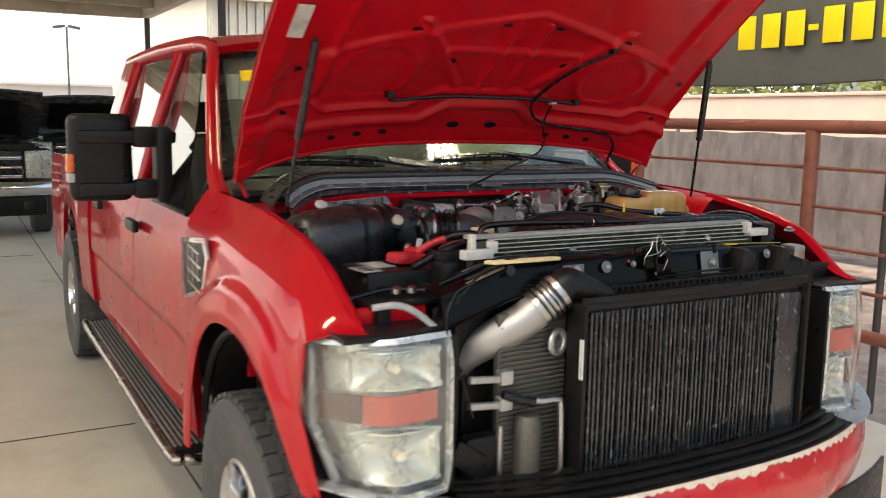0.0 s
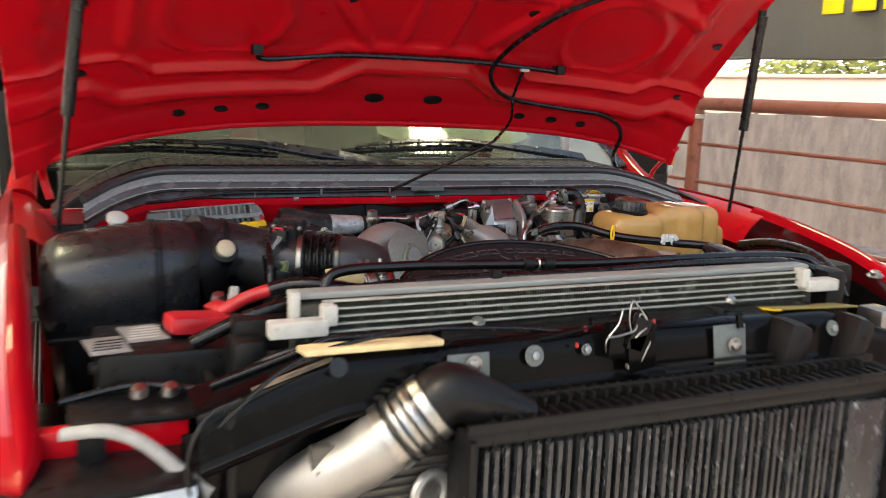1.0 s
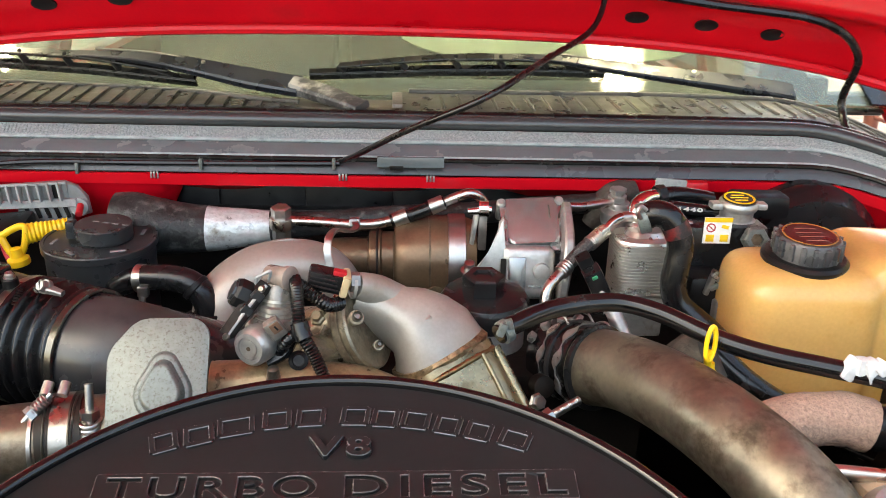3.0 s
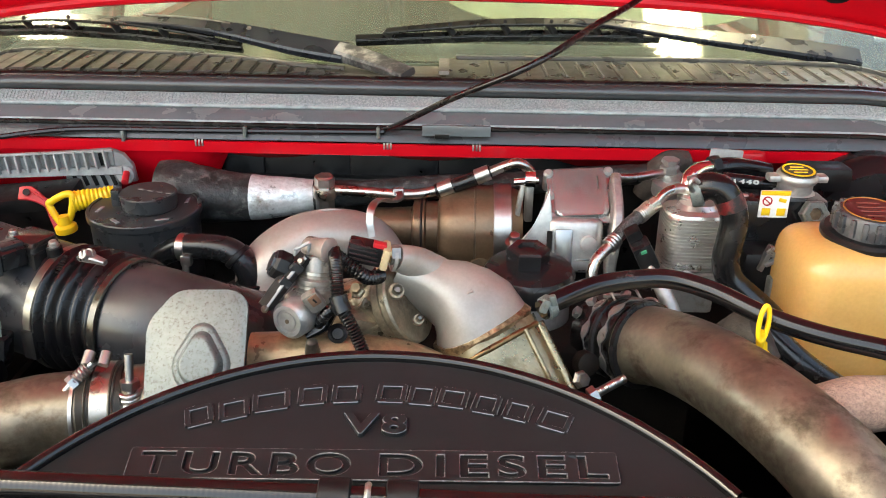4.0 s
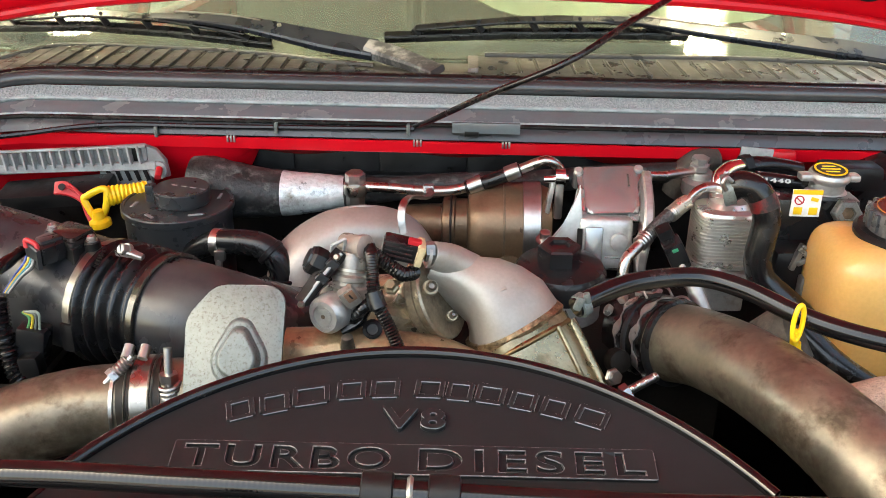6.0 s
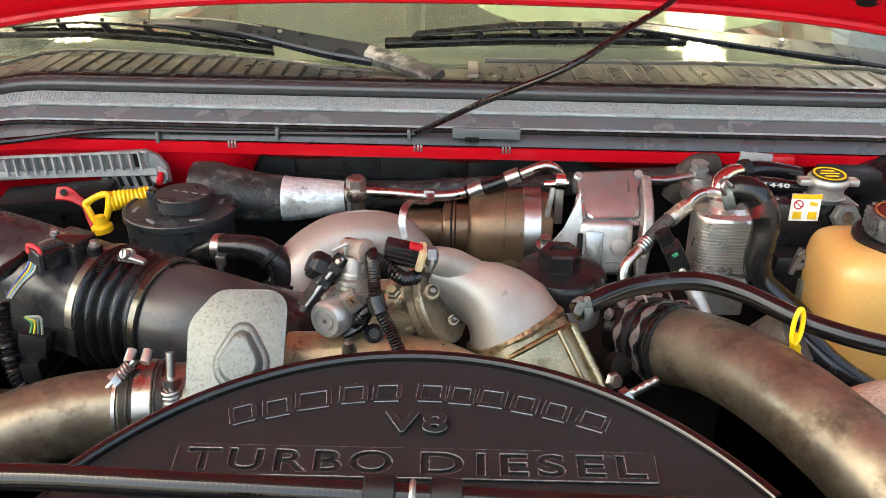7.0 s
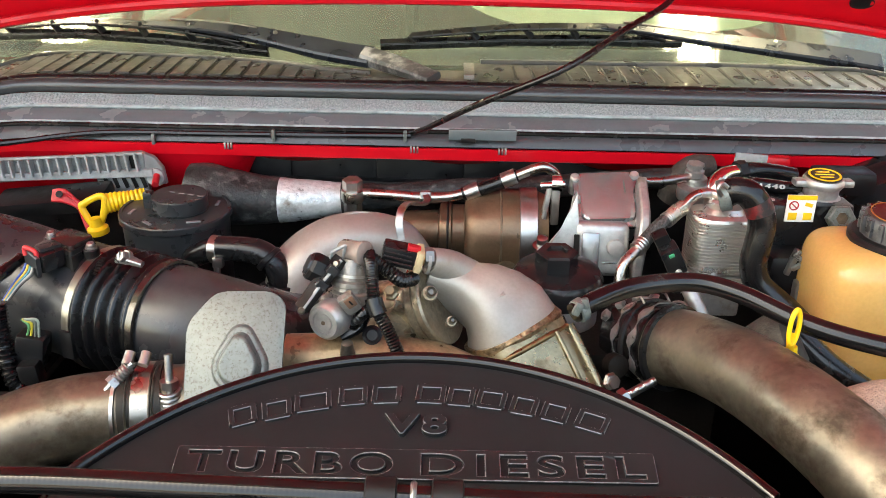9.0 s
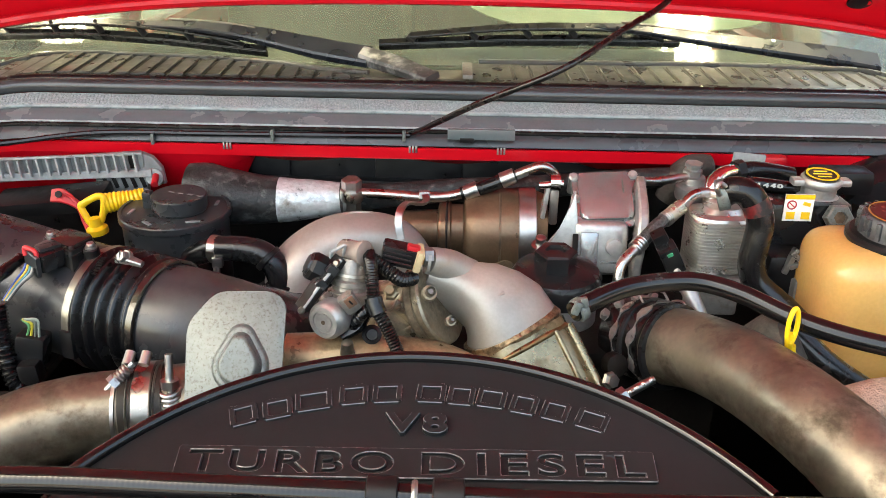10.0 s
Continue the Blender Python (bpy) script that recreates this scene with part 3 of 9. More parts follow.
def headlight(flip):
    def fl_(b):
        if flip:
            b = mirrored(b)
            bmesh.ops.translate(b, verts=b.verts, vec=(-0.022, 0, 0))
        return b
    def back(u, v):
        p = Vector(hl_face(u, v, 0.10))
        return p
    hb = part("headlight", fl_(sheet(back, 14, 14, -0.03)), REFL, truck, "hazy rectangular headlight with amber turn strip")
    part("lens", fl_(sheet(hl_face, 20, 20, 0.004)), LENS, hb).visible_shadow = False
    for u0, u1 in ((0.0, 0.03), (0.97, 1.0)):
        part("bezel", fl_(sheet(lambda u, v, a=u0, b=u1: Vector(hl_face(a + (b - a) * u, v, 0.012)), 3, 18, 0.02)), BEZEL, hb)
    for v0, v1 in ((0.0, 0.03), (0.97, 1.0)):
        part("bezel", fl_(sheet(lambda u, v, a=v0, b=v1: Vector(hl_face(u, a + (b - a) * v, 0.012)), 18, 3, 0.02)), BEZEL, hb)
    part("amber_strip", fl_(sheet(lambda u, v: Vector(hl_face(0.10 + 0.60 * u, 0.475 + 0.185 * v, 0.026)), 14, 4, 0.005)), AMBER, hb, "amber turn signal strip")
    part("side_marker", fl_(sheet(lambda u, v: Vector(hl_face(0.705 + 0.23 * u, 0.475 + 0.185 * v, 0.028)), 5, 4, 0.005)), surf("smoked_amber", (0.07, 0.022, 0.020), 0.4, spec=0.2), hb)
    for v0, v1 in ((0.08, 0.42), (0.69, 0.93)):
        edge = [(0.10, v0 + 0.04), (0.13, v0), (0.74, v0), (0.80, v0 + 0.05), (0.80, v1 - 0.05), (0.74, v1), (0.13, v1), (0.10, v1 - 0.04)]
        part("bowl_rim", fl_(tube([Vector(hl_face(u, v, 0.020)) for u, v in edge + edge[:2]], 0.0045, 8, 4)), BEZEL, hb)
        def bowl(u, v, a=v0, b=v1):
            p = Vector(hl_face(0.11 + 0.68 * u, a + (b - a) * v, 0.0))
            d = math.sin(math.pi * u) * math.sin(math.pi * v)
            return p + Vector((0, 0.022 + 0.065 * d ** 0.6, 0))
        part("reflector", fl_(sheet(bowl, 20, 14, 0.003)), REFL, hb)
        for k in range(4):
            part("flute", fl_(tube([Vector(hl_face(0.20 + 0.15 * k, v0 + (v1 - v0) * w, 0.026 + 0.050 * math.sin(math.pi * w))) for w in (0.15, 0.4, 0.6, 0.85)], 0.0022, 6, 4)), REFL, hb)
        c = Vector(hl_face(0.45, (v0 + v1) / 2, 0.07))
        part("bulb", fl_(lathe([(0, 0), (0.012, 0.0), (0.012, 0.028), (0.006, 0.034), (0, 0.034)], c, (0, -1, 0), 14)), surf("bulb_glass", (0.8, 0.72, 0.6), 0.1, coat=1.0), hb)
    part("housing_top", fl_(bx((-0.78, 0.09, 1.150), (0.26, 0.13, 0.012), 0.004)), BLACK_PL, hb)
    part("housing_side", fl_(bx((-0.648, 0.07, 0.96), (0.010, 0.15, 0.37), 0.003)), BLACK_PL, hb)


headlight(False)
headlight(True)

# bumper
def bump(u, v):
    a = (u - 0.5) * 2
    x = 0.95 * a
    y = -0.165 + 0.27 * abs(a) ** 3.5
    z = 0.56 + 0.185 * v + 0.03 * abs(a) ** 2
    return x, y - 0.022 * math.sin(math.pi * v), z


CHIPPED = surf("chipped_red_paint", (0.42, 0.005, 0.012), 0.3, 0.0, 0.12, 10, 0.06, coat=0.7, dirt=(0.62, 0.55, 0.48), dirt_at=0.70, dirt_scale=9)
part("bumper", sheet(bump, 48, 8, 0.01), CHIPPED, truck, "red painted bumper with paint chipped to primer")
PRIMER = surf("bare_primer", (0.56, 0.49, 0.40), 0.6, 0.0, 0.25, 30, 0.3, dirt=(0.34, 0.28, 0.21), dirt_at=0.62, dirt_scale=30)
part("bare_edge", sheet(lambda u, v: Vector(bump(0.30 + 0.56 * u, 1.0 - (0.03 + 0.20 * max(0.0, noise.noise((u * 9, 3.1, 0))) + 0.10 * abs(noise.noise((u * 37, 1.7, 0)))) * v)) + Vector((0, -0.0025, 0.001 * (1 - v))), 160, 3, 0.001), PRIMER, truck, "paint worn to bare primer along the top edge")
part("bumper_lip", sheet(lambda u, v: Vector(bump(u, 1.0)) + Vector((0, 0.055 * v, 0.006 * v)), 48, 3, 0.004), BLACK_PL, truck)
for k in range(4):
    part("step_pad", sheet(lambda u, v, k=k: Vector(bump(0.16 + 0.68 * u, 1.0)) + Vector((0, 0.012 + 0.036 * k + 0.03 * v, 0.008 + 0.006 * k + 0.004 * math.sin(math.pi * v))), 30, 3, 0.006), BLACK_PL, truck)
for sx in (-1, 1):
    part("bumper_end", sheet(lambda u, v, sx=sx: (sx * (0.66 + 0.28 * u), -0.10 + 0.20 * u ** 2 + 0.14 * v, 0.762 + 0.035 * u + 0.012 * math.sin(math.pi * v) - 0.02 * v), 14, 8, 0.004), surf("dulled_bumper_chrome", (0.62, 0.65, 0.70), 0.32, 1.0, 0.1, 20, 0.05), truck, "dulled chrome end cap of the bumper")
part("valance", sheet(lambda u, v: ((u - 0.5) * 1.9, -0.16 + 0.15 * abs(2 * u - 1) ** 3, 0.42 + 0.16 * v), 30, 4, 0.01), BLACK_PL, truck)

# ---- hood, standing open ----
HP = [(0.0, 1.080, 1.553), (0.065, 1.045, 1.603), (0.25, 0.932, 1.722), (0.54, 0.705, 1.890), (0.85, 0.45, 2.055), (1.18, 0.17, 2.215)]


def hood_pt(x, s, off=0.0):
    """The hood's inner face at x, s metres from its rear edge; off: height below it, towards the engine."""
    y = lerp_list([(p[0], p[1]) for p in HP], s)
    z = lerp_list([(p[0], p[2]) for p in HP], s)
    y2 = lerp_list([(p[0], p[1]) for p in HP], s + 0.02)
    z2 = lerp_list([(p[0], p[2]) for p in HP], s + 0.02)
    d = Vector((0, y2 - y, z2 - z))
    d = d.normalized() if d.length > 1e-6 else Vector((0, -0.86, 0.5))
    nrm = Vector((0, -d.z, d.y))
    if nrm.z > 0:
        nrm = -nrm
    a = abs(x) / 0.84
    drop = (0.06 * a * a + 0.04 * a ** 4) * max(0.35, 1 - s * 0.7)
    return Vector((x, y, z)) + nrm * (off + drop) + Vector((0, 0.02 * a * a * max(0, 1 - s * 3), -0.05 * a ** 4 * max(0, 1 - s * 4)))


def hood_edge(u, s):
    """Across the hood: u 0 at one side edge, 1 at the other."""
    return -(0.866 + 0.03 * s) + (1.668 - 0.025 * s) * u


def ridge(d, w):
    return max(0.0, 1 - abs(d) / w)


def swell(d, w):
    """A rounded ridge of half width w."""
    return 0.5 + 0.5 * math.cos(math.pi * min(1.0, abs(d) / w))


def relief(x, s):
    """Pressed ribs of the inner panel: height towards the engine."""
    a = abs(x)
    line = lerp_list([(0, 0.192), (0.135, 0.192), (0.235, 0.115), (0.66, 0.118), (0.72, 0.16)], a)
    h = 0.020 * swell(s - line, 0.034)
    line2 = lerp_list([(0, 0.262), (0.12, 0.262), (0.20, 0.262), (0.30, 0.188), (0.60, 0.188), (0.66, 0.24)], a)
    h += 0.015 * swell(s - line2, 0.026)
    if s > 0.24:
        k = min(1.0, (s - 0.24) / 0.06)
        h += 0.015 * k * swell(a - (0.15 + 0.75 * max(0.0, s - 0.30)), 0.034) * (s < 0.62)
        h += 0.014 * k * swell(a - (0.665 - 0.05 * s), 0.032)
        h += 0.013 * k * swell(s - 0.66 + 0.30 * a, 0.030) * (a < 0.68)
        h += 0.012 * swell(s - 0.98, 0.034)
        h += 0.012 * k * swell(s - 0.47, 0.028) * (a < 0.26)
        h += 0.010 * k * swell(a - 0.055, 0.022) * (0.28 < s < 0.62)
        h += 0.008 * swell(math.hypot(a - 0.46, s - 0.36) - 0.13, 0.024)
    h += 0.022 * min(1.0, max(0, (a - 0.76) / 0.05)) - 0.004
    return h


def hood_in(u, v):
    s = 1.18 * v
    x = hood_edge(u, s)
    return hood_pt(x, s, min(0.028, relief(x, s)))


HOLES = [(-0.535, 0.048, 0.013), (-0.44, 0.050, 0.013), (-0.345, 0.052, 0.013), (-0.077, 0.080, 0.02), (0.077, 0.080, 0.02),
         (0.332, 0.042, 0.013), (0.427, 0.040, 0.013), (0.517, 0.039, 0.013), (-0.40, 0.56, 0.014), (0.40, 0.56, 0.014),
         (-0.10, 0.60, 0.014), (0.10, 0.60, 0.014), (-0.74, 0.40, 0.014), (0.74, 0.40, 0.014), (-0.74, 0.20, 0.012), (0.74, 0.20, 0.012), (0.22, 0.42, 0.014), (-0.22, 0.42, 0.014)]
hood = part("hood", sheet(hood_in, 210, 150, 0.004), RED_IN, truck, "raised red hood, ribbed bare inner panel")
part("outer_skin", sheet(lambda u, v: hood_pt(hood_edge(u, 1.18 * v), -0.012 + 1.21 * v, -0.03 + 0.028 * max(0, abs(2 * u - 1) - 0.9) * 10), 30, 30, 0.003), RED, hood)
for x, s, r in HOLES:
    c = hood_pt(x, s, min(0.02, relief(x, s)) + 0.0015)
    d = hood_pt(x, s + 0.01) - hood_pt(x, s)
    nrm = Vector((0, 0, 0))
    nrm = Vector((1, 0, 0)).cross(d).normalized()
    if nrm.z > 0:
        nrm = -nrm
    part("access_hole", lathe([(0, 0), (r * 0.8, 0.0), (r, 0.0008), (r, -0.002), (0, -0.002)], c, nrm, 20, (1.25, 0.7)), BLACK_PL, hood)
part("rear_flange", tube([hood_pt(hood_edge(0.01 + 0.98 * k / 20, 0.0), 0.004, 0.006) for k in range(21)], 0.007, 8, 3), RED_IN, hood)
# washer hose on the hood's inner face
def on_hood(x, s, off=0.026):
    return hood_pt(x, s, off)
part("washer_hose", tube([on_hood(-0.39, 0.27), on_hood(-0.365, 0.245), on_hood(-0.2, 0.262), on_hood(0.0, 0.262), on_hood(0.15, 0.26), on_hood(0.26, 0.255), on_hood(0.36, 0.25)], 0.0055, 8, 6), RUBBER, hood, "thin black washer hose")
part("washer_hose", tube([on_hood(0.345, 0.53), on_hood(0.26, 0.45), on_hood(0.195, 0.33), on_hood(0.18, 0.22), on_hood(0.25, 0.14), on_hood(0.40, 0.115), on_hood(0.55, 0.11), on_hood(0.62, 0.06), on_hood(0.635, -0.02), (0.63, 1.00, 1.42), (0.62, 0.97, 1.36)], 0.0055, 8, 6), RUBBER, hood)
part("hanging_hose", tube([on_hood(0.262, 0.25), (0.272, 0.98, 1.63), (0.25, 0.945, 1.577), (0.178, 0.845, 1.552), (0.106, 0.785, 1.519), (0.020, 0.830, 1.470), (-0.058, 0.946, 1.404), (-0.10, 0.95, 1.400)], 0.0037, 10, 8), RUBBER, hood)
for x, s in ((-0.39, 0.27), (0.36, 0.25), (0.345, 0.54)):
    part("nozzle", bx(on_hood(x, s, 0.02), (0.022, 0.03, 0.022), 0.004), BLACK_PL, hood)
part("hose_clip", bx(on_hood(0.262, 0.25, 0.03), (0.022, 0.012, 0.008), 0.002), WHITEPL, hood)
for sx in (-1, 1):
    top, low = Vector((sx * 0.738, 0.640, 1.838)), Vector((sx * 0.790, 0.75, 1.36))
    mid = top.lerp(low, 0.56)
    stt = part("gas_strut", tube([top, mid], 0.0115, 12, 3), BLACK_GL, hood)
    part("piston_rod", tube([mid, low], 0.0048, 10, 3), BLACK_GL, stt)
    part("end_fitting", tube([top + Vector((0, 0.002, 0.012)), top - Vector((0, -0.004, 0.03))], 0.009, 10, 2), BLACK_PL, stt)
    part("hinge", tube([(sx * 0.80, 1.10, 1.37), (sx * 0.815, 1.11, 1.43), hood_pt(sx * 0.80, 0.05, 0.01)], 0.012, 8, 3, flat=0.5), RED_IN, hood)
part("paper_label", bar([hood_pt(-0.800, 0.575, 0.0235), hood_pt(-0.800, 0.705, 0.0235)], [(0.046, 0.0016)] * 2, (0, -0.54, -0.84), 2, 0.0004), WHITEPL, hood)

# ---- cowl ----
def V3(*c):
    return Vector(c)


def bend(x):
    """How far the cowl's strips sweep forward and down towards the fenders."""
    a = max(0.0, abs(x) - 0.56)
    return -3.0 * a * a - 0.08 * a, -1.2 * a * a - 0.05 * a


def strip(y0, z0, y1, z1, half=0.74, nv=3, thick=0.004, bulge=0.0):
    def f(u, v):
        x = half * (2 * u - 1)
        dy, dz = bend(x)
        return x, y0 + (y1 - y0) * v + dy, z0 + (z1 - z0) * v + dz + bulge * math.sin(math.pi * v)
    return sheet(f, 48, nv, thick)


# seal and shelf: the light they reflect is mixed into their base greys
TEXT_STRIP = surf("textured_seal_painted_sheen", (0.30, 0.355, 0.36), 0.26, 0.0, 0.22, 420, 0.45, fine=800, dirt=(0.20, 0.24, 0.245), dirt_at=0.56, dirt_scale=200, spec=0.8)
FLAT_GREY = surf("satin_plastic_painted_sheen", (0.112, 0.136, 0.146), 0.22, 0.0, 0.10, 20, 0.03, spec=0.65)
EDGE_GR = surf("pale_seal_edge", (0.30, 0.35, 0.36), 0.35, 0.0, 0.3, 60, 0.2)
part("cowl_lip", strip(0.944, 1.388, 0.953, 1.402, bulge=0.002), surf("dark_satin_lip", (0.040, 0.043, 0.047), 0.3, 0.0, 0.15, 20, 0.04, spec=0.5), truck)
part("cowl_shelf", strip(0.953, 1.403, 0.982, 1.419, bulge=0.003), FLAT_GREY, truck)
part("cowl_seal", strip(0.982, 1.420, 1.001, 1.434, nv=4, bulge=0.002), TEXT_STRIP, truck, "textured rubber hood seal, its sheen painted in as pale grey")
seal_ribs = []
for k in range(310):
    x = -0.70 + 0.0045 * k
    dy, dz = bend(x)
    seal_ribs.append(bx((x, 0.9915 + dy, 1.4293 + dz), (0.0022, 0.0150, 0.0010), 0, (36.4, 0, 0)))
tagged(part("seal_ribs", merge(*seal_ribs), TEXT_STRIP, truck), kind="stuff")
def seal_path(y, z):
    return [(x, y + bend(x)[0], z + bend(x)[1]) for x in [0.74 * (2 * k / 28 - 1) for k in range(29)]]
part("seal_edge", tube(seal_path(0.9825, 1.4215), 0.0022, 8, 2), EDGE_GR, truck)
part("shelf_edge", tube(seal_path(0.9535, 1.4085), 0.0016, 8, 2), EDGE_GR, truck)
SEAL = surf("smooth_seal_rubber", (0.040, 0.043, 0.046), 0.22, 0.0, 0.2, 30, 0.03, spec=0.6, rvar=0.05)
part("bulb_seal", tube(seal_path(1.010, 1.442), 0.0100, 12, 2), SEAL, truck, "black rubber bulb seal")
part("bulb_seal", tube(seal_path(1.027, 1.447), 0.007, 10, 2), RUBBER, truck)
part("lip_bead", tube(seal_path(0.953, 1.405), 0.0032, 8, 2), RUBBER, truck)
part("cowl_edge", strip(0.945, 1.386, 0.947, 1.372, thick=0.004), RED_IN, truck)


def cut_edge(u, v):
    x = 0.80 * (2 * u - 1)
    dy, dz = bend(x)
    open_ = 0.05 + 0.02 * math.sin(u * 40) * 0.1
    low = 1.305 if abs(x + 0.05) > 0.235 else 1.362 - 0.004 * math.cos(x * 30)
    if x > 0.18:
        low = 1.355 - 0.05 * max(0, x - 0.35)
    return x, 0.949 + dy + 0.03 * v, 1.372 + (low - 1.372) * v + dz
part("firewall_flange", sheet(cut_edge, 60, 4, 0.003), RED_IN, truck)
for k in range(5):
    part("firewall_pad", bx((-0.05 + 0.115 * (k - 2), 1.00 + 0.003 * (k % 2), 1.25 + 0.004 * (k % 2)), (0.119, 0.02, 0.26), 0.010), BLACK_PL, truck, "quilted black firewall insulation")
for x in (-0.2911, -0.0557, 0.0557):
    for k in (-1, 0, 1):
        part("clip", bx((x + 0.0042 * k, 0.942, 1.384), (0.0026, 0.004, 0.009), 0.0008), STEEL, truck)
part("cable", tube([(-0.62, 0.90, 1.385), (-0.56, 0.92, 1.388), (-0.45, 0.94, 1.398), (-0.3, 0.946, 1.398), (-0.1, 0.946, 1.400), (-0.06, 0.946, 1.401)], 0.0035, 8, 6), RUBBER, truck, "thin black cable clipped along the cowl")
for x, z in ((-0.3853, 1.391), (-0.233, 1.399), (-0.0671, 1.401)):
    part("cable_clip", bx((x, 0.942, z), (0.0042, 0.007, 0.014), 0.001), ZINC, truck)
part("bracket_tab", bx((0.03, 0.941, 1.4055), (0.085, 0.008, 0.013), 0.001), FLAT_GREY, truck)
part("tab_notch", bx((0.012, 0.9385, 1.3985), (0.018, 0.004, 0.006), 0.0008), BLACK_PL, truck)


# vent panels under the windshield: one with slots, one with fine ribs
def vent_z(y):
    return 1.452 + (y - 1.035) * 0.05


def vent(x0, x1, back):
    def f(u, v):
        x = x0 + (x1 - x0) * u
        dy, dz = bend(x)
        y = 1.036 + (lerp_list(back, x) - 1.036) * v + dy
        return x, y, vent_z(y - dy) + dz
    return sheet(f, 40, 4, 0.006)


LEFT_BACK = [(-0.80, 1.155), (-0.62, 1.158), (-0.34, 1.128), (-0.25, 1.102), (-0.17, 1.062), (-0.10, 1.045), (0.01, 1.045)]
RIGHT_BACK = [(0.016, 1.14), (0.40, 1.155), (0.55, 1.14), (0.80, 1.16)]
VENT_GR = surf("weathered_vent_plastic", (0.046, 0.044, 0.042), 0.34, 0.0, 0.22, 30, 0.2, dirt=(0.070, 0.063, 0.055), dirt_at=0.60, dirt_scale=9, spec=0.6)
vl = part("cowl_vent", vent(-0.80, 0.010, LEFT_BACK), VENT_GR, truck, "weathered grey plastic cowl vent with dark slots")
vr = part("cowl_vent", vent(0.016, 0.80, RIGHT_BACK), VENT_GR, truck, "weathered grey plastic cowl vent with fine ribs")
for k in range(26):
    x = -0.710 + 0.0247 * k
    dy, dz = bend(x)
    back = lerp_list(LEFT_BACK, x) - 0.010
    if back < 1.050:
        continue
    p, q = V3(x, 1.034 + dy, vent_z(1.034) + dz + 0.0006), V3(x, back + dy, vent_z(back) + dz + 0.0006)
    part("slot", bar([p, q], [(0.0040, 0.0020), (0.0034, 0.0020)], n=2, bev=0.0003), BLACK_PL, vl)
    part("louvre", bar([p + V3(0.0120, 0, 0.0016), q + V3(0.0120, 0, 0.0016)], [(0.0198, 0.0026), (0.0194, 0.0026)], (-0.07, 0, 1), 2, 0.0010), VENT_GR, vl)
part("rim", bar([(x, lerp_list(LEFT_BACK, x) + bend(x)[0], vent_z(1.1) + bend(x)[1] + 0.004) for x in [-0.78 + 0.06 * k for k in range(12)]], [(0.008, 0.008), (0.006, 0.006)], n=3), VENT_GR, vl)
RIB_GR = surf("scuffed_rib_edges", (0.12, 0.11, 0.10), 0.5, 0.0, 0.5, 120, 0.3)
for k in range(27):
    x = 0.078 + 0.0246 * k
    dy, dz = bend(x)
    back = lerp_list(RIGHT_BACK, x) - 0.018
    p, q = V3(x + 0.001, 1.050 + dy, vent_z(1.050) + dz + 0.001), V3(x - 0.001, back + dy, vent_z(back) + dz + 0.001)
    part("rib", bar([p, q], [(0.0022, 0.0030), (0.0020, 0.0026)], n=2, bev=0.0008), RIB_GR if k > 2 else VENT_GR, vr)
    part("slot", bar([p - V3(0.0034, 0, 0.001), q - V3(0.0034, 0, 0.001)], [(0.0026, 0.0012), (0.0022, 0.0012)], n=2, bev=0.0003), COWL_GR, vr)
part("rim", bar([(x, lerp_list(RIGHT_BACK, x) + bend(x)[0], vent_z(1.15) + bend(x)[1] + 0.002) for x in [0.03 + 0.07 * k for k in range(11)]], [(0.010, 0.006), (0.010, 0.006)], n=3), VENT_GR, vr)
part("cowl_seam", bx((0.013, 1.085, 1.457), (0.014, 0.09, 0.006), 0.001), RIB_GR, truck)
part("wiper_gutter", strip(1.04, 1.446, 1.185, 1.442, 0.74), COWL_GR, truck)


def on_glass(x, v, off=0.01):
    a = x / (0.835 - 0.125 * v)
    p = Vector(wind(a / 2 + 0.5, v))
    return p + Vector((0, -0.61 * off, 0.79 * off))


NAVY = surf("blue_black_arm_paint", (0.010, 0.013, 0.020), 0.30, 0.0, 0.2, 30, 0.05, spec=0.4, dirt=(0.022, 0.024, 0.030), dirt_at=0.62, dirt_scale=20)


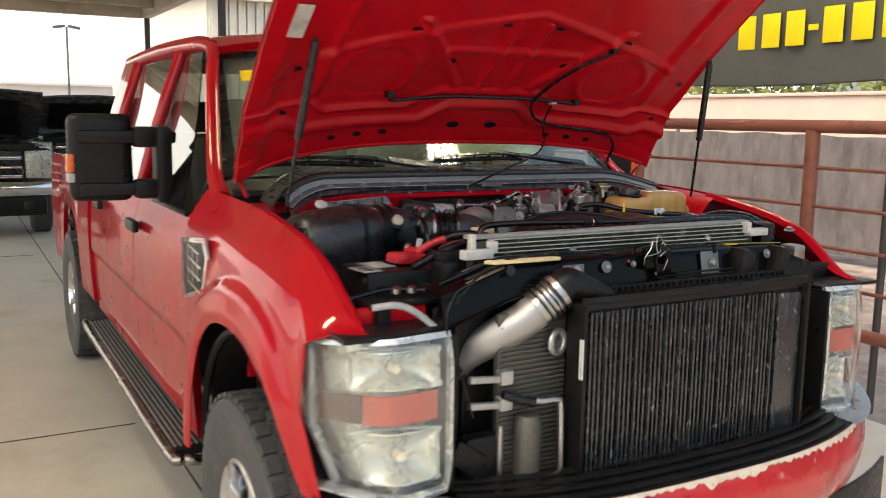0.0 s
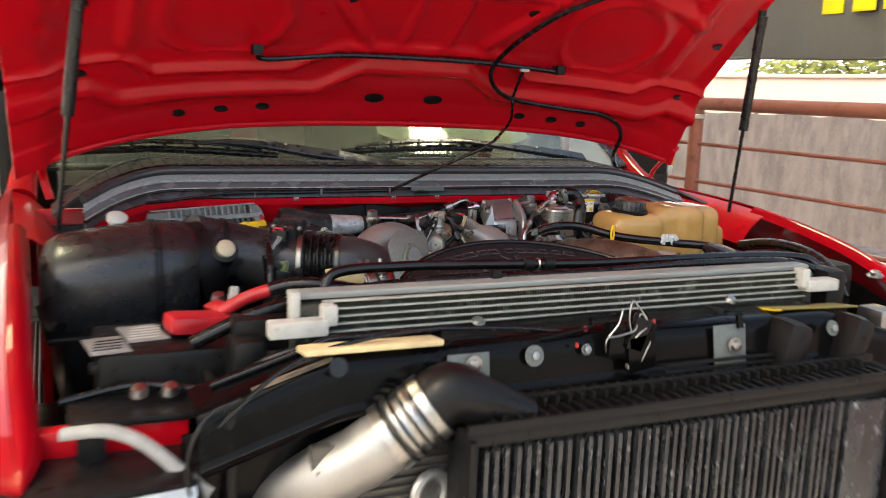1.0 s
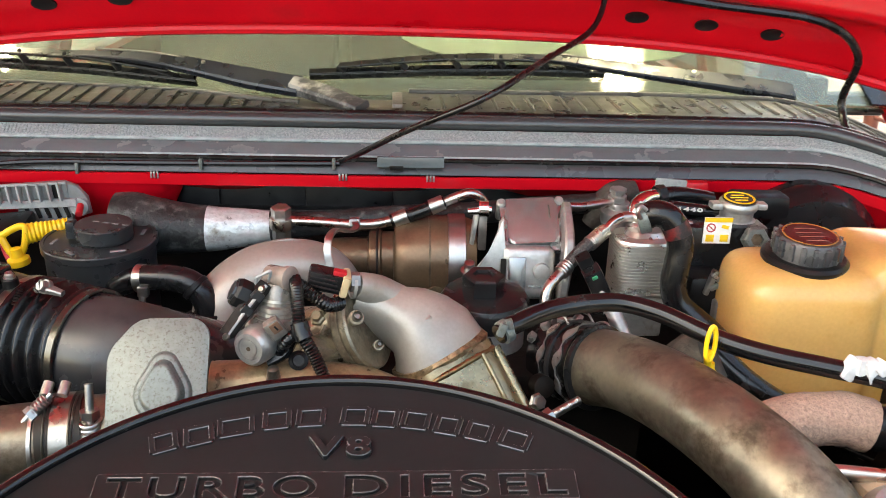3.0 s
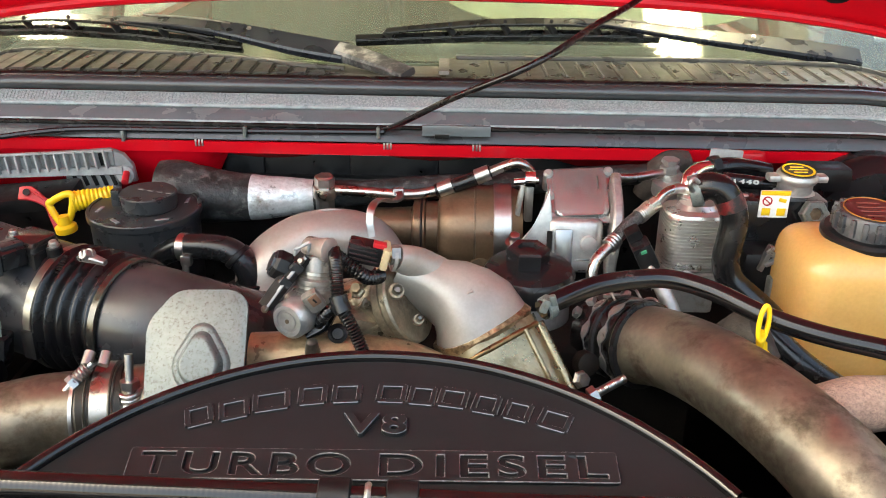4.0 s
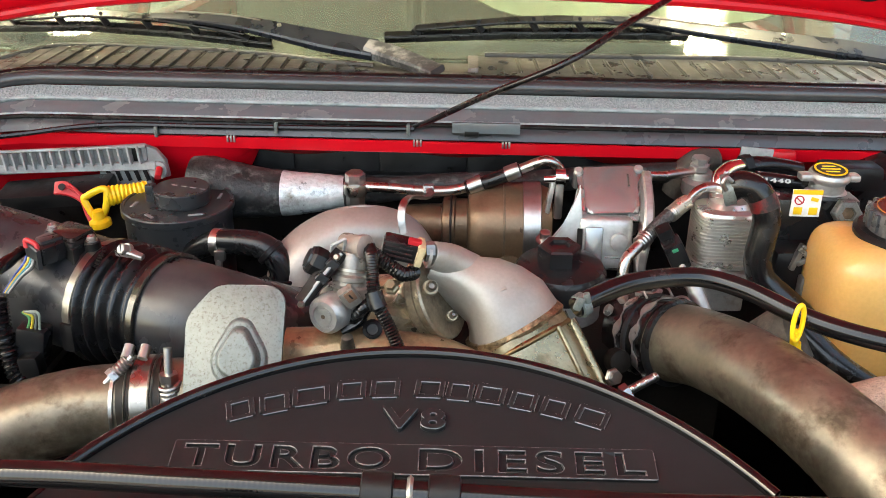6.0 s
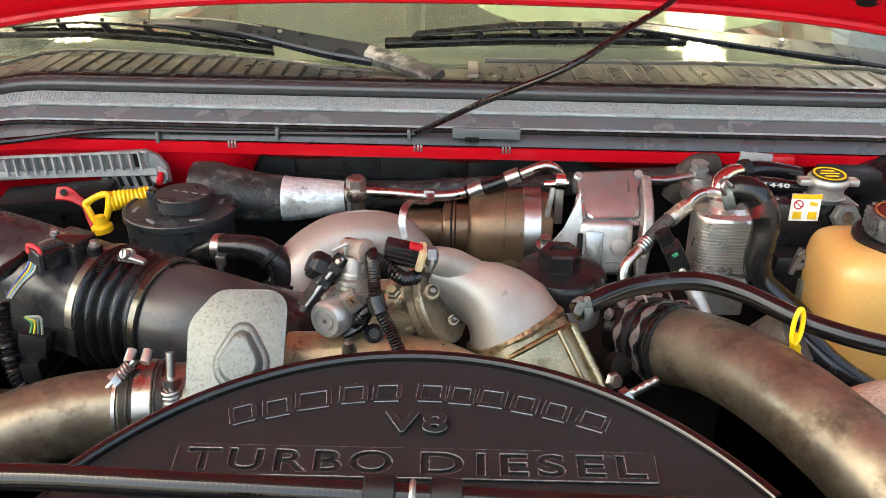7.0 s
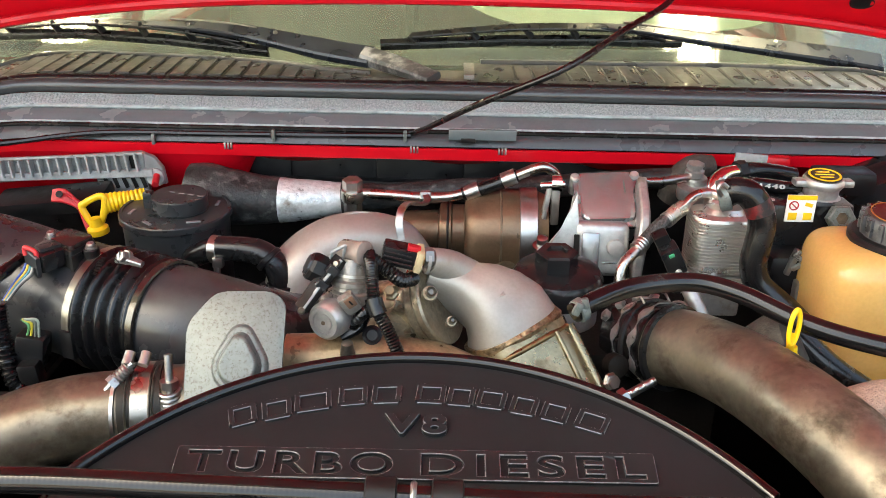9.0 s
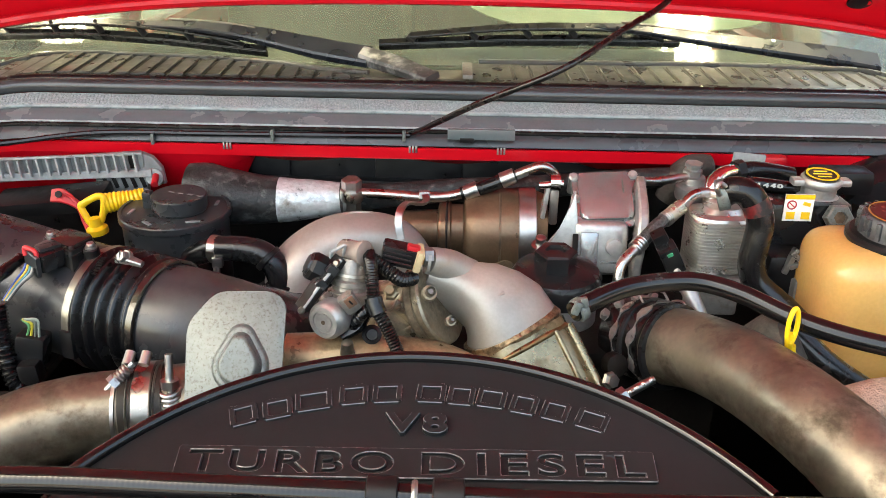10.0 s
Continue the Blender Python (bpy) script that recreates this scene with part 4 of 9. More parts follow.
def wiper(pivot, arm_pts, blade, cap):
    arm = part("wiper", bar([p for p in arm_pts], [(0.036, 0.014), (0.036, 0.014), (0.026, 0.010), (0.014, 0.006), (0.010, 0.004)], (0, -0.5, 0.87), 5, 0.003), NAVY, truck, "black windshield wiper with a worn grey cap")
    part("arm_edge", bar([p + V3(0, 0.006, 0.008) for p in arm_pts[1:4]], [(0.004, 0.003)] * 2, (0, -0.5, 0.87), 5, 0.001), RIB_GR, arm)
    part("rivet", lathe([(0, 0), (0.0035, 0), (0.003, 0.002), (0, 0.0025)], arm_pts[1].lerp(arm_pts[2], 0.5) + V3(0, -0.004, 0.010), (0, -0.5, 0.87), 12), STEEL, arm)
    if cap:
        d = (arm_pts[0] - arm_pts[1]).normalized()
        part("pivot_cap", bar([arm_pts[0] - d * 0.012 + V3(0, 0, 0.001), arm_pts[0] + d * 0.03 + V3(0, -0.008, -0.002), pivot], [(0.026, 0.020), (0.030, 0.018), (0.024, 0.010)], (0, -0.5, 0.87), 5, 0.006), surf("worn_cap_plastic", (0.035, 0.035, 0.036), 0.45, 0.0, 0.4, 40, 0.3, dirt=(0.27, 0.26, 0.25), dirt_at=0.53, dirt_scale=34), arm)
    n = 12
    pts = [on_glass(lerp_list([(i / (len(blade) - 1), q[0]) for i, q in enumerate(blade)], k / n), lerp_list([(i / (len(blade) - 1), q[1]) for i, q in enumerate(blade)], k / n), 0.009) for k in range(n + 1)]
    part("blade", bar(pts, [(0.005, 0.012)] * 2, (0, -0.6, 0.8), 3), RUBBER, arm)
    part("blade_rail", bar([p + V3(0, -0.003, 0.0075) for p in pts], [(0.010, 0.0025)] * 2, (0, -0.6, 0.8), 3, 0.0008), BLACK_GL, arm)
    up = [p + V3(0, -0.004, 0.013 + 0.010 * math.sin(math.pi * (k + 1) / 12)) for k, p in enumerate(pts[1:-1])]
    part("blade_spine", bar(up, [(0.010, 0.004), (0.014, 0.006), (0.010, 0.004)], (0, -0.6, 0.8), 3), BLACK_GL, arm)
    for k in (1, 3, 5, 7, 9, 11):
        part("claw", bar([pts[k] + V3(0.006, -0.004, 0.007), up[min(9, max(0, k - 1))] + V3(-0.004, 0, 0)], [(0.010, 0.006)] * 2, (0, -0.6, 0.8), 2), BLACK_PL, arm)
    for k in (2, 4, 6, 8):
        part("pin", lathe([(0, 0), (0.003, 0), (0.003, 0.002), (0, 0.002)], up[k] + V3(0, -0.006, 0.002), (0, -1, 0.3), 10), BLACK_PL, arm)


wiper(Vector((-0.034, 1.035, 1.456)), [V3(-0.125, 1.120, 1.466), V3(-0.20, 1.138, 1.474), V3(-0.33, 1.170, 1.492), V3(-0.43, 1.195, 1.494), V3(-0.565, 1.225, 1.490)],
      [(-0.735, 0.045), (-0.58, 0.050), (-0.44, 0.038), (-0.28, 0.014)], True)
wiper(Vector((0.68, 1.17, 1.455)), [V3(0.622, 1.185, 1.460), V3(0.55, 1.185, 1.470), V3(0.373, 1.182, 1.490), V3(0.24, 1.188, 1.504), V3(0.132, 1.192, 1.504)],
      [(-0.116, 0.038), (0.066, 0.055), (0.20, 0.060), (0.33, 0.058)], False)

# ---- front end: cooler stack, core support ----
ic = part("intercooler", bx((0.085, 0.0, 0.965), (0.78, 0.05, 0.43), 0.006), BLACK_PL, truck, "black finned intercooler with chalky dirt")
IC_FIN = surf("dusty_black_fins", (0.020, 0.0215, 0.025), 0.24, 0.0, 0.5, 40, 0.5, spec=0.7, dirt=(0.26, 0.27, 0.28), dirt_at=0.655, dirt_scale=70, world_grain=True, stretch=(1, 1, 0.5))
fin = None
for k in range(40):
    x = -0.288 + 0.0163 * k
    if fin is None:
        fin = part("fin", bx((0, 0, 0), (0.0075, 0.020, 0.415), 0.002), IC_FIN, ic)
        for v in fin.data.vertices:
            v.co += BASE[ic]
        f = fin
    else:
        f = new("fin", fin.data)
        f.parent = ic
    f.location = Vector((x, -0.034 + 0.002 * ((k * 7) % 3), 0.965)) - BASE[ic]
part("end_panel", bx((0.42, -0.030, 0.965), (0.095, 0.014, 0.40), 0.006), IC_FIN, ic)
part("side_rail", bx((-0.310, -0.015, 0.965), (0.012, 0.07, 0.45), 0.003), BLACK_PL, ic)
part("side_rail", bx((0.480, -0.015, 0.965), (0.012, 0.07, 0.45), 0.003), BLACK_PL, ic)
part("lower_tank", bx((0.085, -0.01, 0.742), (0.80, 0.075, 0.03), 0.008), BLACK_PL, ic)
part("top_tank", bx((0.085, 0.005, 1.187), (0.80, 0.085, 0.020), 0.006), BLACK_PL, ic)
part("white_sticker", bx((-0.318, -0.045, 1.06), (0.004, 0.014, 0.10), 0.001), WHITEPL, ic)
rib = None
for k in range(36):
    for r in range(2):
        if rib is None:
            rib = part("grid_rib", bx((0, 0, 0), (0.007, 0.034, 0.016), 0.001), BLACK_PL, ic)
            for v in rib.data.vertices:
                v.co += BASE[ic]
            o = rib
        else:
            o = new("grid_rib", rib.data)
            o.parent = ic
        o.location = Vector((-0.275 + 0.0205 * k, -0.016 + 0.042 * r, 1.203 + 0.006 * r)) - BASE[ic]
part("top_rail", bx((0.085, 0.027, 1.213), (0.80, 0.008, 0.014), 0.002), BLACK_PL, ic)
part("top_rail", bx((0.085, -0.036, 1.203), (0.80, 0.008, 0.014), 0.002), BLACK_PL, ic)

# cooler behind, with pipes and fittings
COOL_FIN = surf("dull_aluminium_fins", (0.11, 0.105, 0.09), 0.45, 0.6, 0.4, 160, 0.6, stretch=(0.15, 1, 2.2), dirt=(0.13, 0.12, 0.10), dirt_at=0.55)
cd = part("condenser", bx((-0.40, 0.055, 0.92), (0.20, 0.02, 0.50), 0.003), COOL_FIN, truck, "dull aluminium condenser fins")
tb0 = None
for k in range(36):
    if tb0 is None:
        tb0 = part("cooling_fin", bx((0, 0, 0), (0.19, 0.008, 0.0045), 0), COOL_FIN, cd)
        for v in tb0.data.vertices:
            v.co += BASE[cd]
        o = tb0
    else:
        o = new("cooling_fin", tb0.data)
        o.parent = cd
    o.location = Vector((-0.40, 0.042, 0.70 + 0.0125 * k)) - BASE[cd]
part("ac_line", tube([(-0.44, 0.02, 0.96), (-0.40, 0.0, 0.955), (-0.36, -0.005, 0.955), (-0.345, -0.005, 0.93), (-0.34, -0.005, 0.76)], 0.009, 10, 6), STEEL, cd)
part("hose", tube([(-0.50, 0.02, 0.98), (-0.46, 0.01, 0.965), (-0.42, 0.0, 0.955)], 0.012, 10, 5), RUBBER, cd)
part("receiver", lathe([(0, 0), (0.03, 0.0), (0.034, 0.01), (0.034, 0.20), (0.028, 0.22), (0, 0.22)], (-0.425, 0.02, 0.70), (0, 0, 1), 20), COOL_FIN, cd)
for z in (1.02, 0.955):
    part("fitting", merge(bx((-0.545, 0.03, z), (0.09, 0.016, 0.016), 0.004, (0, 5, 0)), bx((-0.49, 0.03, z), (0.035, 0.03, 0.035), 0.005)), ALU, cd)
part("bracket", tube([(-0.50, 0.03, 0.90), (-0.50, 0.03, 0.70)], 0.010, 8, 3), STEEL, cd)
part("bracket", bx((-0.545, 0.05, 0.80), (0.10, 0.05, 0.16), 0.02), BLACK_PL, cd)
part("bracket", bx((-0.59, 0.02, 0.83), (0.12, 0.03, 0.06), 0.02, (0, 35, 0)), BLACK_PL, cd)
part("ring", lathe([(0.028 + 0.008 * math.cos(a), 0.008 * math.sin(a)) for a in [2 * math.pi * i / 8 for i in range(9)]], (-0.335, 0.03, 1.09), (0.3, -1, 0), 20), ALU, cd)

part("thin_wire", tube([(-0.600, 0.01, 1.262), (-0.640, 0.01, 1.243), (-0.664, 0.01, 1.188), (-0.655, 0.01, 1.128), (-0.618, 0.01, 1.030), (-0.588, 0.01, 0.940)], 0.0022, 8, 6), RUBBER, cd)
el = part("charge_pipe", tube([(-0.565, 0.20, 0.98), (-0.545, 0.14, 1.055), (-0.49, 0.085, 1.105), (-0.43, 0.055, 1.145), (-0.385, 0.042, 1.180)], 0.045, 20, 6), surf("bare_aluminium_pipe", (0.40, 0.39, 0.375), 0.50, 0.9, 0.12, 14, 0.05), truck, "bare aluminium charge air pipe with bellows boot")
CP = Vector((-0.385, 0.042, 1.180))
CD = Vector((0.045, -0.012, 0.036)).normalized()
part("boot", tube([CP - CD * 0.012, CP + CD * 0.02, CP + CD * 0.055], 0.0475, 24, 12, ripple=(0.002, 3)), STEEL, el, "silver bellows boot with black rings")
for k in range(4):
    part("black_ring", band(CP + CD * (0.004 + 0.015 * k), CD, 0.0485, 0.005, 0.003), BLACK_GL, el)
part("clamp", band(CP - CD * 0.006, CD, 0.048, 0.016), STEEL, el)
part("clamp", band(CP + CD * 0.058, CD, 0.048, 0.016), STEEL, el)
part("outlet", tube([CP + CD * 0.055, CP + CD * 0.09, (-0.27, 0.01, 1.222), (-0.20, 0.0, 1.20)], [0.045, 0.043, 0.035, 0.02], 16, 5), BLACK_PL, el)

# core support
def support(u, v):
    x = -0.64 + 1.28 * u
    z = 1.288 - 0.012 * abs(x) - 0.06 * max(0, abs(x) - 0.45) / 0.2
    prof = [(0.0, 0.165, 0.0), (0.35, 0.085, -0.004), (0.45, 0.078, -0.016), (0.9, 0.066, -0.075), (1.0, 0.055, -0.08)]
    yy = lerp_list([(p[0], p[1]) for p in prof], v)
    zz = lerp_list([(p[0], p[2]) for p in prof], v)
    return x, yy, z + zz


cs = part("core_support", sheet(support, 50, 16, 0.004), COREBLK, truck, "black painted radiator core support")
def gusset(u, v):
    a = u * math.pi / 2
    x = -0.66 + 0.36 * u
    return x, 0.085 + 0.03 * v, 1.235 - 0.04 * (1 - u) + (-0.10 - 0.16 * (1 - u) ** 2) * v
part("gusset", sheet(gusset, 16, 6, 0.004), COREBLK, cs)
part("side_panel", bx((-0.60, 0.22, 0.95), (0.012, 0.30, 0.55), 0.004), BLACK_PL, cs)
part("side_panel", bx((0.60, 0.22, 0.95), (0.012, 0.30, 0.55), 0.004), BLACK_PL, cs)
part("backing", bx((0, 0.14, 0.90), (1.2, 0.012, 0.62), 0.003), BLACK_PL, cs)
part("support_rod", tube([(-0.80, 0.12, 1.20), (-0.745, 0.10, 1.205), (-0.70, 0.085, 1.185), (-0.645, 0.06, 1.135), (-0.63, 0.05, 1.125)], 0.0095, 10, 6, flat=0.7), surf("grey_painted_rod", (0.30, 0.30, 0.29), 0.4), cs, "grey painted support rod")
part("red_brace", bx((-0.74, 0.17, 1.165), (0.20, 0.03, 0.05), 0.006), RED_IN, cs)
part("bracket", bx((-0.765, 0.15, 1.165), (0.035, 0.05, 0.06), 0.005), BLACK_PL, cs)
fs = part("foam_strip", bx((-0.405, 0.090, 1.2905), (0.200, 0.046, 0.009), 0.003, (-6, 0.5, 1)), FOAM, cs, "tan ribbed foam seal strip")
for k in range(7):
    part("foam_rib", bx((-0.405, 0.072 + 0.006 * k, 1.2938 - 0.0006 * (k - 3)), (0.196, 0.0032, 0.003), 0.0012, (-6, 0.5, 1)), FOAM, fs)
part("release_cable", tube([(-0.62, 0.045, 1.215), (-0.545, 0.060, 1.271), (-0.489, 0.075, 1.290), (-0.424, 0.085, 1.3005), (-0.345, 0.095, 1.3045), (-0.29, 0.10, 1.303), (-0.15, 0.10, 1.292), (-0.02, 0.09, 1.272)], 0.0032, 8, 6), RUBBER, cs)
for x, y, z, r in ((-0.163, 0.064, 1.262, 0.0155), (-0.074, 0.064, 1.264, 0.0085), (0.41, 0.05, 1.265, 0.013)):
    ws = part("washer", lathe([(0.004, 0), (r, 0), (r, 0.002), (0.004, 0.002), (0.004, 0)], (x, y, z), (0, -1, 0.25), 28), ZINC, cs)
    part("bolt", lathe([(0, 0.001), (0.0062, 0.001), (0.0062, 0.007), (0.003, 0.008), (0, 0.008)], (x, y, z), (0, -1, 0.25), 6), STEEL, ws, "", 20)
for x, z in ((-0.27, 1.250), (0.20, 1.240)):
    br = part("zinc_bracket", bx((x, 0.060, z), (0.065, 0.004, 0.085 if x > 0 else 0.05), 0.002, (-10, 0, 0)), ZINC, cs)
    part("nut", bolt((x + 0.005, 0.056, z + 0.01), (0, -1, 0), 0.008, 0.008), STEEL, br)
part("plastic_post", bx((0.315, 0.06, 1.235), (0.055, 0.07, 0.10), 0.02, (0, 14, 0)), BLACK_PL, cs)
part("plastic_post", bx((0.455, 0.06, 1.225), (0.045, 0.07, 0.12), 0.02, (0, 20, 0)), BLACK_PL, cs)
for k in range(4):
    part("slat", bx((0.17, 0.045, 1.232 - 0.011 * k), (0.22, 0.006, 0.005), 0.001), BLACK_PL, cs)
lt = part("hood_latch", merge(bx((0.0010, 0.0620, 1.2740), (0.085, 0.024, 0.055), 0.005, (0, 4, 0)), bx((0.0140, 0.0520, 1.2580), (0.050, 0.018, 0.060), 0.004, (0, -8, 0))), COREBLK, cs, "black hood latch with wire springs")
part("latch_hook", bar([(-0.0040, 0.0500, 1.3020), (-0.0000, 0.0500, 1.3160), (0.0130, 0.0520, 1.3180), (0.0220, 0.0520, 1.3070), (0.0200, 0.0520, 1.2920)], [(0.007, 0.010), (0.009, 0.012), (0.006, 0.010)], (0, -1, 0.2), 5, 0.001), COREBLK, lt)
part("latch_plate", bx((0.0070, 0.0450, 1.2860), (0.030, 0.004, 0.052), 0.002, (0, 20, 0)), BLACK_PL, lt)
for pts in ([(-0.0480, 0.0500, 1.2620), (-0.0510, 0.0450, 1.2820), (-0.0330, 0.0450, 1.3030), (-0.0260, 0.0470, 1.3190), (-0.0230, 0.0500, 1.3250)],
            [(-0.0080, 0.0450, 1.2920), (-0.0140, 0.0440, 1.3110), (-0.0110, 0.0460, 1.3320), (-0.0060, 0.0480, 1.3380), (0.0040, 0.0460, 1.3280), (0.0190, 0.0450, 1.3100)],
            [(-0.0500, 0.0430, 1.2860), (-0.0270, 0.0430, 1.2880), (-0.0030, 0.0430, 1.2940), (0.0010, 0.0450, 1.3080), (0.0080, 0.0440, 1.3180), (0.0250, 0.0450, 1.3010)],
            [(0.0110, 0.0450, 1.2370), (0.0210, 0.0430, 1.2600), (0.0270, 0.0440, 1.2720), (0.0240, 0.0460, 1.2820)],
            [(-0.0010, 0.0430, 1.2820), (0.0070, 0.0430, 1.2890), (0.0190, 0.0440, 1.2960)]):
    part("spring", tube(pts, 0.0015, 8, 5), STEEL, lt)
part("pivot", lathe([(0, 0), (0.006, 0), (0.005, 0.005), (0, 0.006)], (-0.0050, 0.0500, 1.2360), (0, -1, 0.2), 16), STEEL, lt)
for p in ((-0.0700, 0.0750, 1.2930), (0.0530, 0.0720, 1.2960), (-0.0930, 0.0600, 1.2730)):
    part("red_dot", bx(p, (0.006, 0.004, 0.008), 0.002), REDPL, cs)
part("edge_flange", bar([(-0.1500, 0.0720, 1.2840), (-0.1000, 0.0730, 1.2900), (-0.0610, 0.0750, 1.2960), (-0.0590, 0.0760, 1.3080), (-0.0120, 0.0760, 1.3100)], [(0.004, 0.006)] * 2, (0, -1, 0.3), 4, 0.001), COREBLK, cs)
part("edge_flange", bar([(0.0660, 0.0740, 1.2940), (0.1220, 0.0740, 1.2940), (0.1930, 0.0740, 1.2980), (0.1990, 0.0760, 1.3030), (0.2330, 0.0760, 1.3000)], [(0.004, 0.006)] * 2, (0, -1, 0.3), 4, 0.001), COREBLK, cs)
part("edge_flange", bar([(-0.3000, 0.0750, 1.2860), (-0.2830, 0.0780, 1.2930), (-0.2220, 0.0800, 1.2910)], [(0.004, 0.006)] * 2, (0, -1, 0.3), 4, 0.001), COREBLK, cs)
part("clip", lathe([(0, 0), (0.011, 0), (0.008, 0.004), (0.003, 0.005), (0, 0.005)], (-0.2260, 0.1250, 1.3030), (0, -0.4, 0.9), 14), ZINC, cs)
part("clip", lathe([(0, 0), (0.010, 0), (0.008, 0.006), (0, 0.007)], (0.2410, 0.1150, 1.3090), (0.1, -0.5, 0.9), 14), STEEL, cs)
DUST = surf("dried_mud_on_paint", (0.13, 0.10, 0.075), 0.7, 0.0, 0.4, 30, 0.4, dirt=(0.035, 0.028, 0.022), dirt_at=0.52, dirt_scale=18)
part("muddy_flank", sheet(lambda u, v: Vector(support(0.055 + 0.085 * u, 0.16 + 0.22 * v)) + Vector((0, -0.001, 0.003)), 10, 6, 0.001), DUST, cs, "dried mud on the black paint")
part("edge_loom", tube([Vector(support(0.02 + 0.26 * k / 12, 0.12)) + Vector((0, 0.0, 0.008)) for k in range(13)], 0.0055, 10, 3), RUBBER, cs)
part("round_hole", lathe([(0, 0), (0.012, 0), (0.013, 0.001), (0, 0.001)], (-0.4620, 0.0580, 1.2740), (0, -1, 0.3), 18), RUBBER, cs)
part("pipe_stub", tube([(0.2160, 0.0650, 1.2990), (0.2170, 0.0600, 1.2770)], 0.006, 10, 3), COREBLK, cs)
yl = part("caution_label", bx((0.422, 0.125, 1.284), (0.20, 0.055, 0.003), 0.001, (-8, 2, 0)), surf("olive_label", (0.20, 0.165, 0.035), 0.45, 0.0, 0.3, 60, 0.05), cs, "olive label with a yellow end block")
part("label_block", bx((0.330, 0.122, 1.2865), (0.018, 0.056, 0.003), 0.001, (-8, 2, 0)), YELLOW, yl)

# radiator top
RAD_ALU = surf("brushed_aluminium", (0.285, 0.305, 0.29), 0.45, 0.10, 0.15, 60, 0.10, stretch=(0.1, 1, 1), dirt=(0.22, 0.225, 0.20), dirt_at=0.60, dirt_scale=24)
rad = part("radiator", bx((0.015, 0.232, 1.334), (1.0, 0.038, 0.010), 0.003), RAD_ALU, truck, "bare aluminium radiator with finned tubes")
RAD_TUBE = surf("pale_radiator_tube", (0.36, 0.375, 0.34), 0.45, 0.1, 0.18, 60, 0.1)
RFIN = surf("radiator_fins", (0.040, 0.041, 0.032), 0.5, 0.2, 0.6, 220, 0.6, dirt=(0.28, 0.285, 0.25), dirt_at=0.60, dirt_scale=40)
part("core", bx((0.015, 0.215, 1.20), (1.0, 0.03, 0.25), 0.002), RFIN, rad)
for k in range(7):
    part("tube", bx((0.02, 0.1925 - 0.0006 * k, 1.3305 - 0.01125 * k), (0.93, 0.011, 0.0024), 0.0008), RAD_TUBE, rad)
tagged(part("fin_bank", merge(*[bx((-0.44 + 0.0046 * k, 0.199, 1.292), (0.0016, 0.016, 0.078), 0, (0, 0, 0)) for k in range(202)]), RFIN, rad), kind="stuff")
part("end_clip", bx((-0.486, 0.178, 1.298), (0.085, 0.030, 0.024), 0.004), WHITEPL, rad, "white plastic end clip")
part("end_post", bx((-0.440, 0.180, 1.314), (0.022, 0.026, 0.030), 0.003), WHITEPL, rad)
part("end_post", bx((-0.485, 0.205, 1.325), (0.014, 0.024, 0.042), 0.003), WHITEPL, rad)
part("end_clip", bx((0.508, 0.180, 1.308), (0.075, 0.030, 0.022), 0.004), WHITEPL, rad)
part("end_post", bx((0.470, 0.185, 1.322), (0.018, 0.026, 0.034), 0.003), WHITEPL, rad)
part("tab", bx((-0.137, 0.246, 1.341), (0.016, 0.014, 0.018), 0.002), BLACK_PL, rad)
part("side_tank", bx((-0.55, 0.225, 1.185), (0.05, 0.07, 0.19), 0.015), BLACK_PL, rad)
part("side_tank", bx((0.57, 0.225, 1.22), (0.05, 0.07, 0.22), 0.015), BLACK_PL, rad)

# ---- engine bay ----
V = Vector
part("splash_wall", bx((0, 0.985, 0.97), (1.62, 0.02, 0.72), 0.004), BLACK_PL, truck)
for sx in (-1, 1):
    part("bay_wall", bx((sx * 0.772, 0.66, 0.895), (0.012, 0.76, 0.55), 0.004, (0, sx * 3, 0)), BLACK_PL, truck)
part("bay_floor", bx((0, 0.62, 0.62), (1.56, 0.80, 0.02), 0.004), BLACK_PL, truck)
block = part("engine_block", bx((-0.04, 0.68, 1.00), (0.62, 0.54, 0.28), 0.03), GRIME_SHADE, truck, "oily cast engine block, the bay's shade put into its black")
# added black sheet, hides red paint where the bay's depth should be dark
part("dark_blind", bx((0.52, 0.56, 0.98), (0.010, 0.66, 0.62), 0.003), GRIME_SHADE, block)
part("valley_cover", bx((-0.06, 0.68, 1.16), (0.34, 0.40, 0.14), 0.03), GRIME_SHADE, block)
part("intake_base", bx((-0.03, 0.62, 1.245), (0.25, 0.20, 0.07), 0.02), GRIME_SHADE, block)
part("filter_housing", bx((0.16, 0.72, 1.19), (0.22, 0.18, 0.16), 0.02), GRIME_SHADE, block)
part("intake_casting", tube([(-0.155, 0.565, 1.292), (-0.09, 0.568, 1.290), (-0.02, 0.572, 1.280), (0.03, 0.58, 1.255)], [0.024, 0.026, 0.027, 0.024], 20, 6), surf("tan_cast_metal", (0.31, 0.225, 0.13), 0.38, 0.5, 0.35, 60, 0.5, dirt=(0.13, 0.09, 0.05), dirt_at=0.55, dirt_scale=22), block)
part("red_gasket", bx((-0.146, 0.565, 1.292), (0.012, 0.04, 0.03), 0.005), surf("dull_red_silicone", (0.22, 0.05, 0.035), 0.6), block)

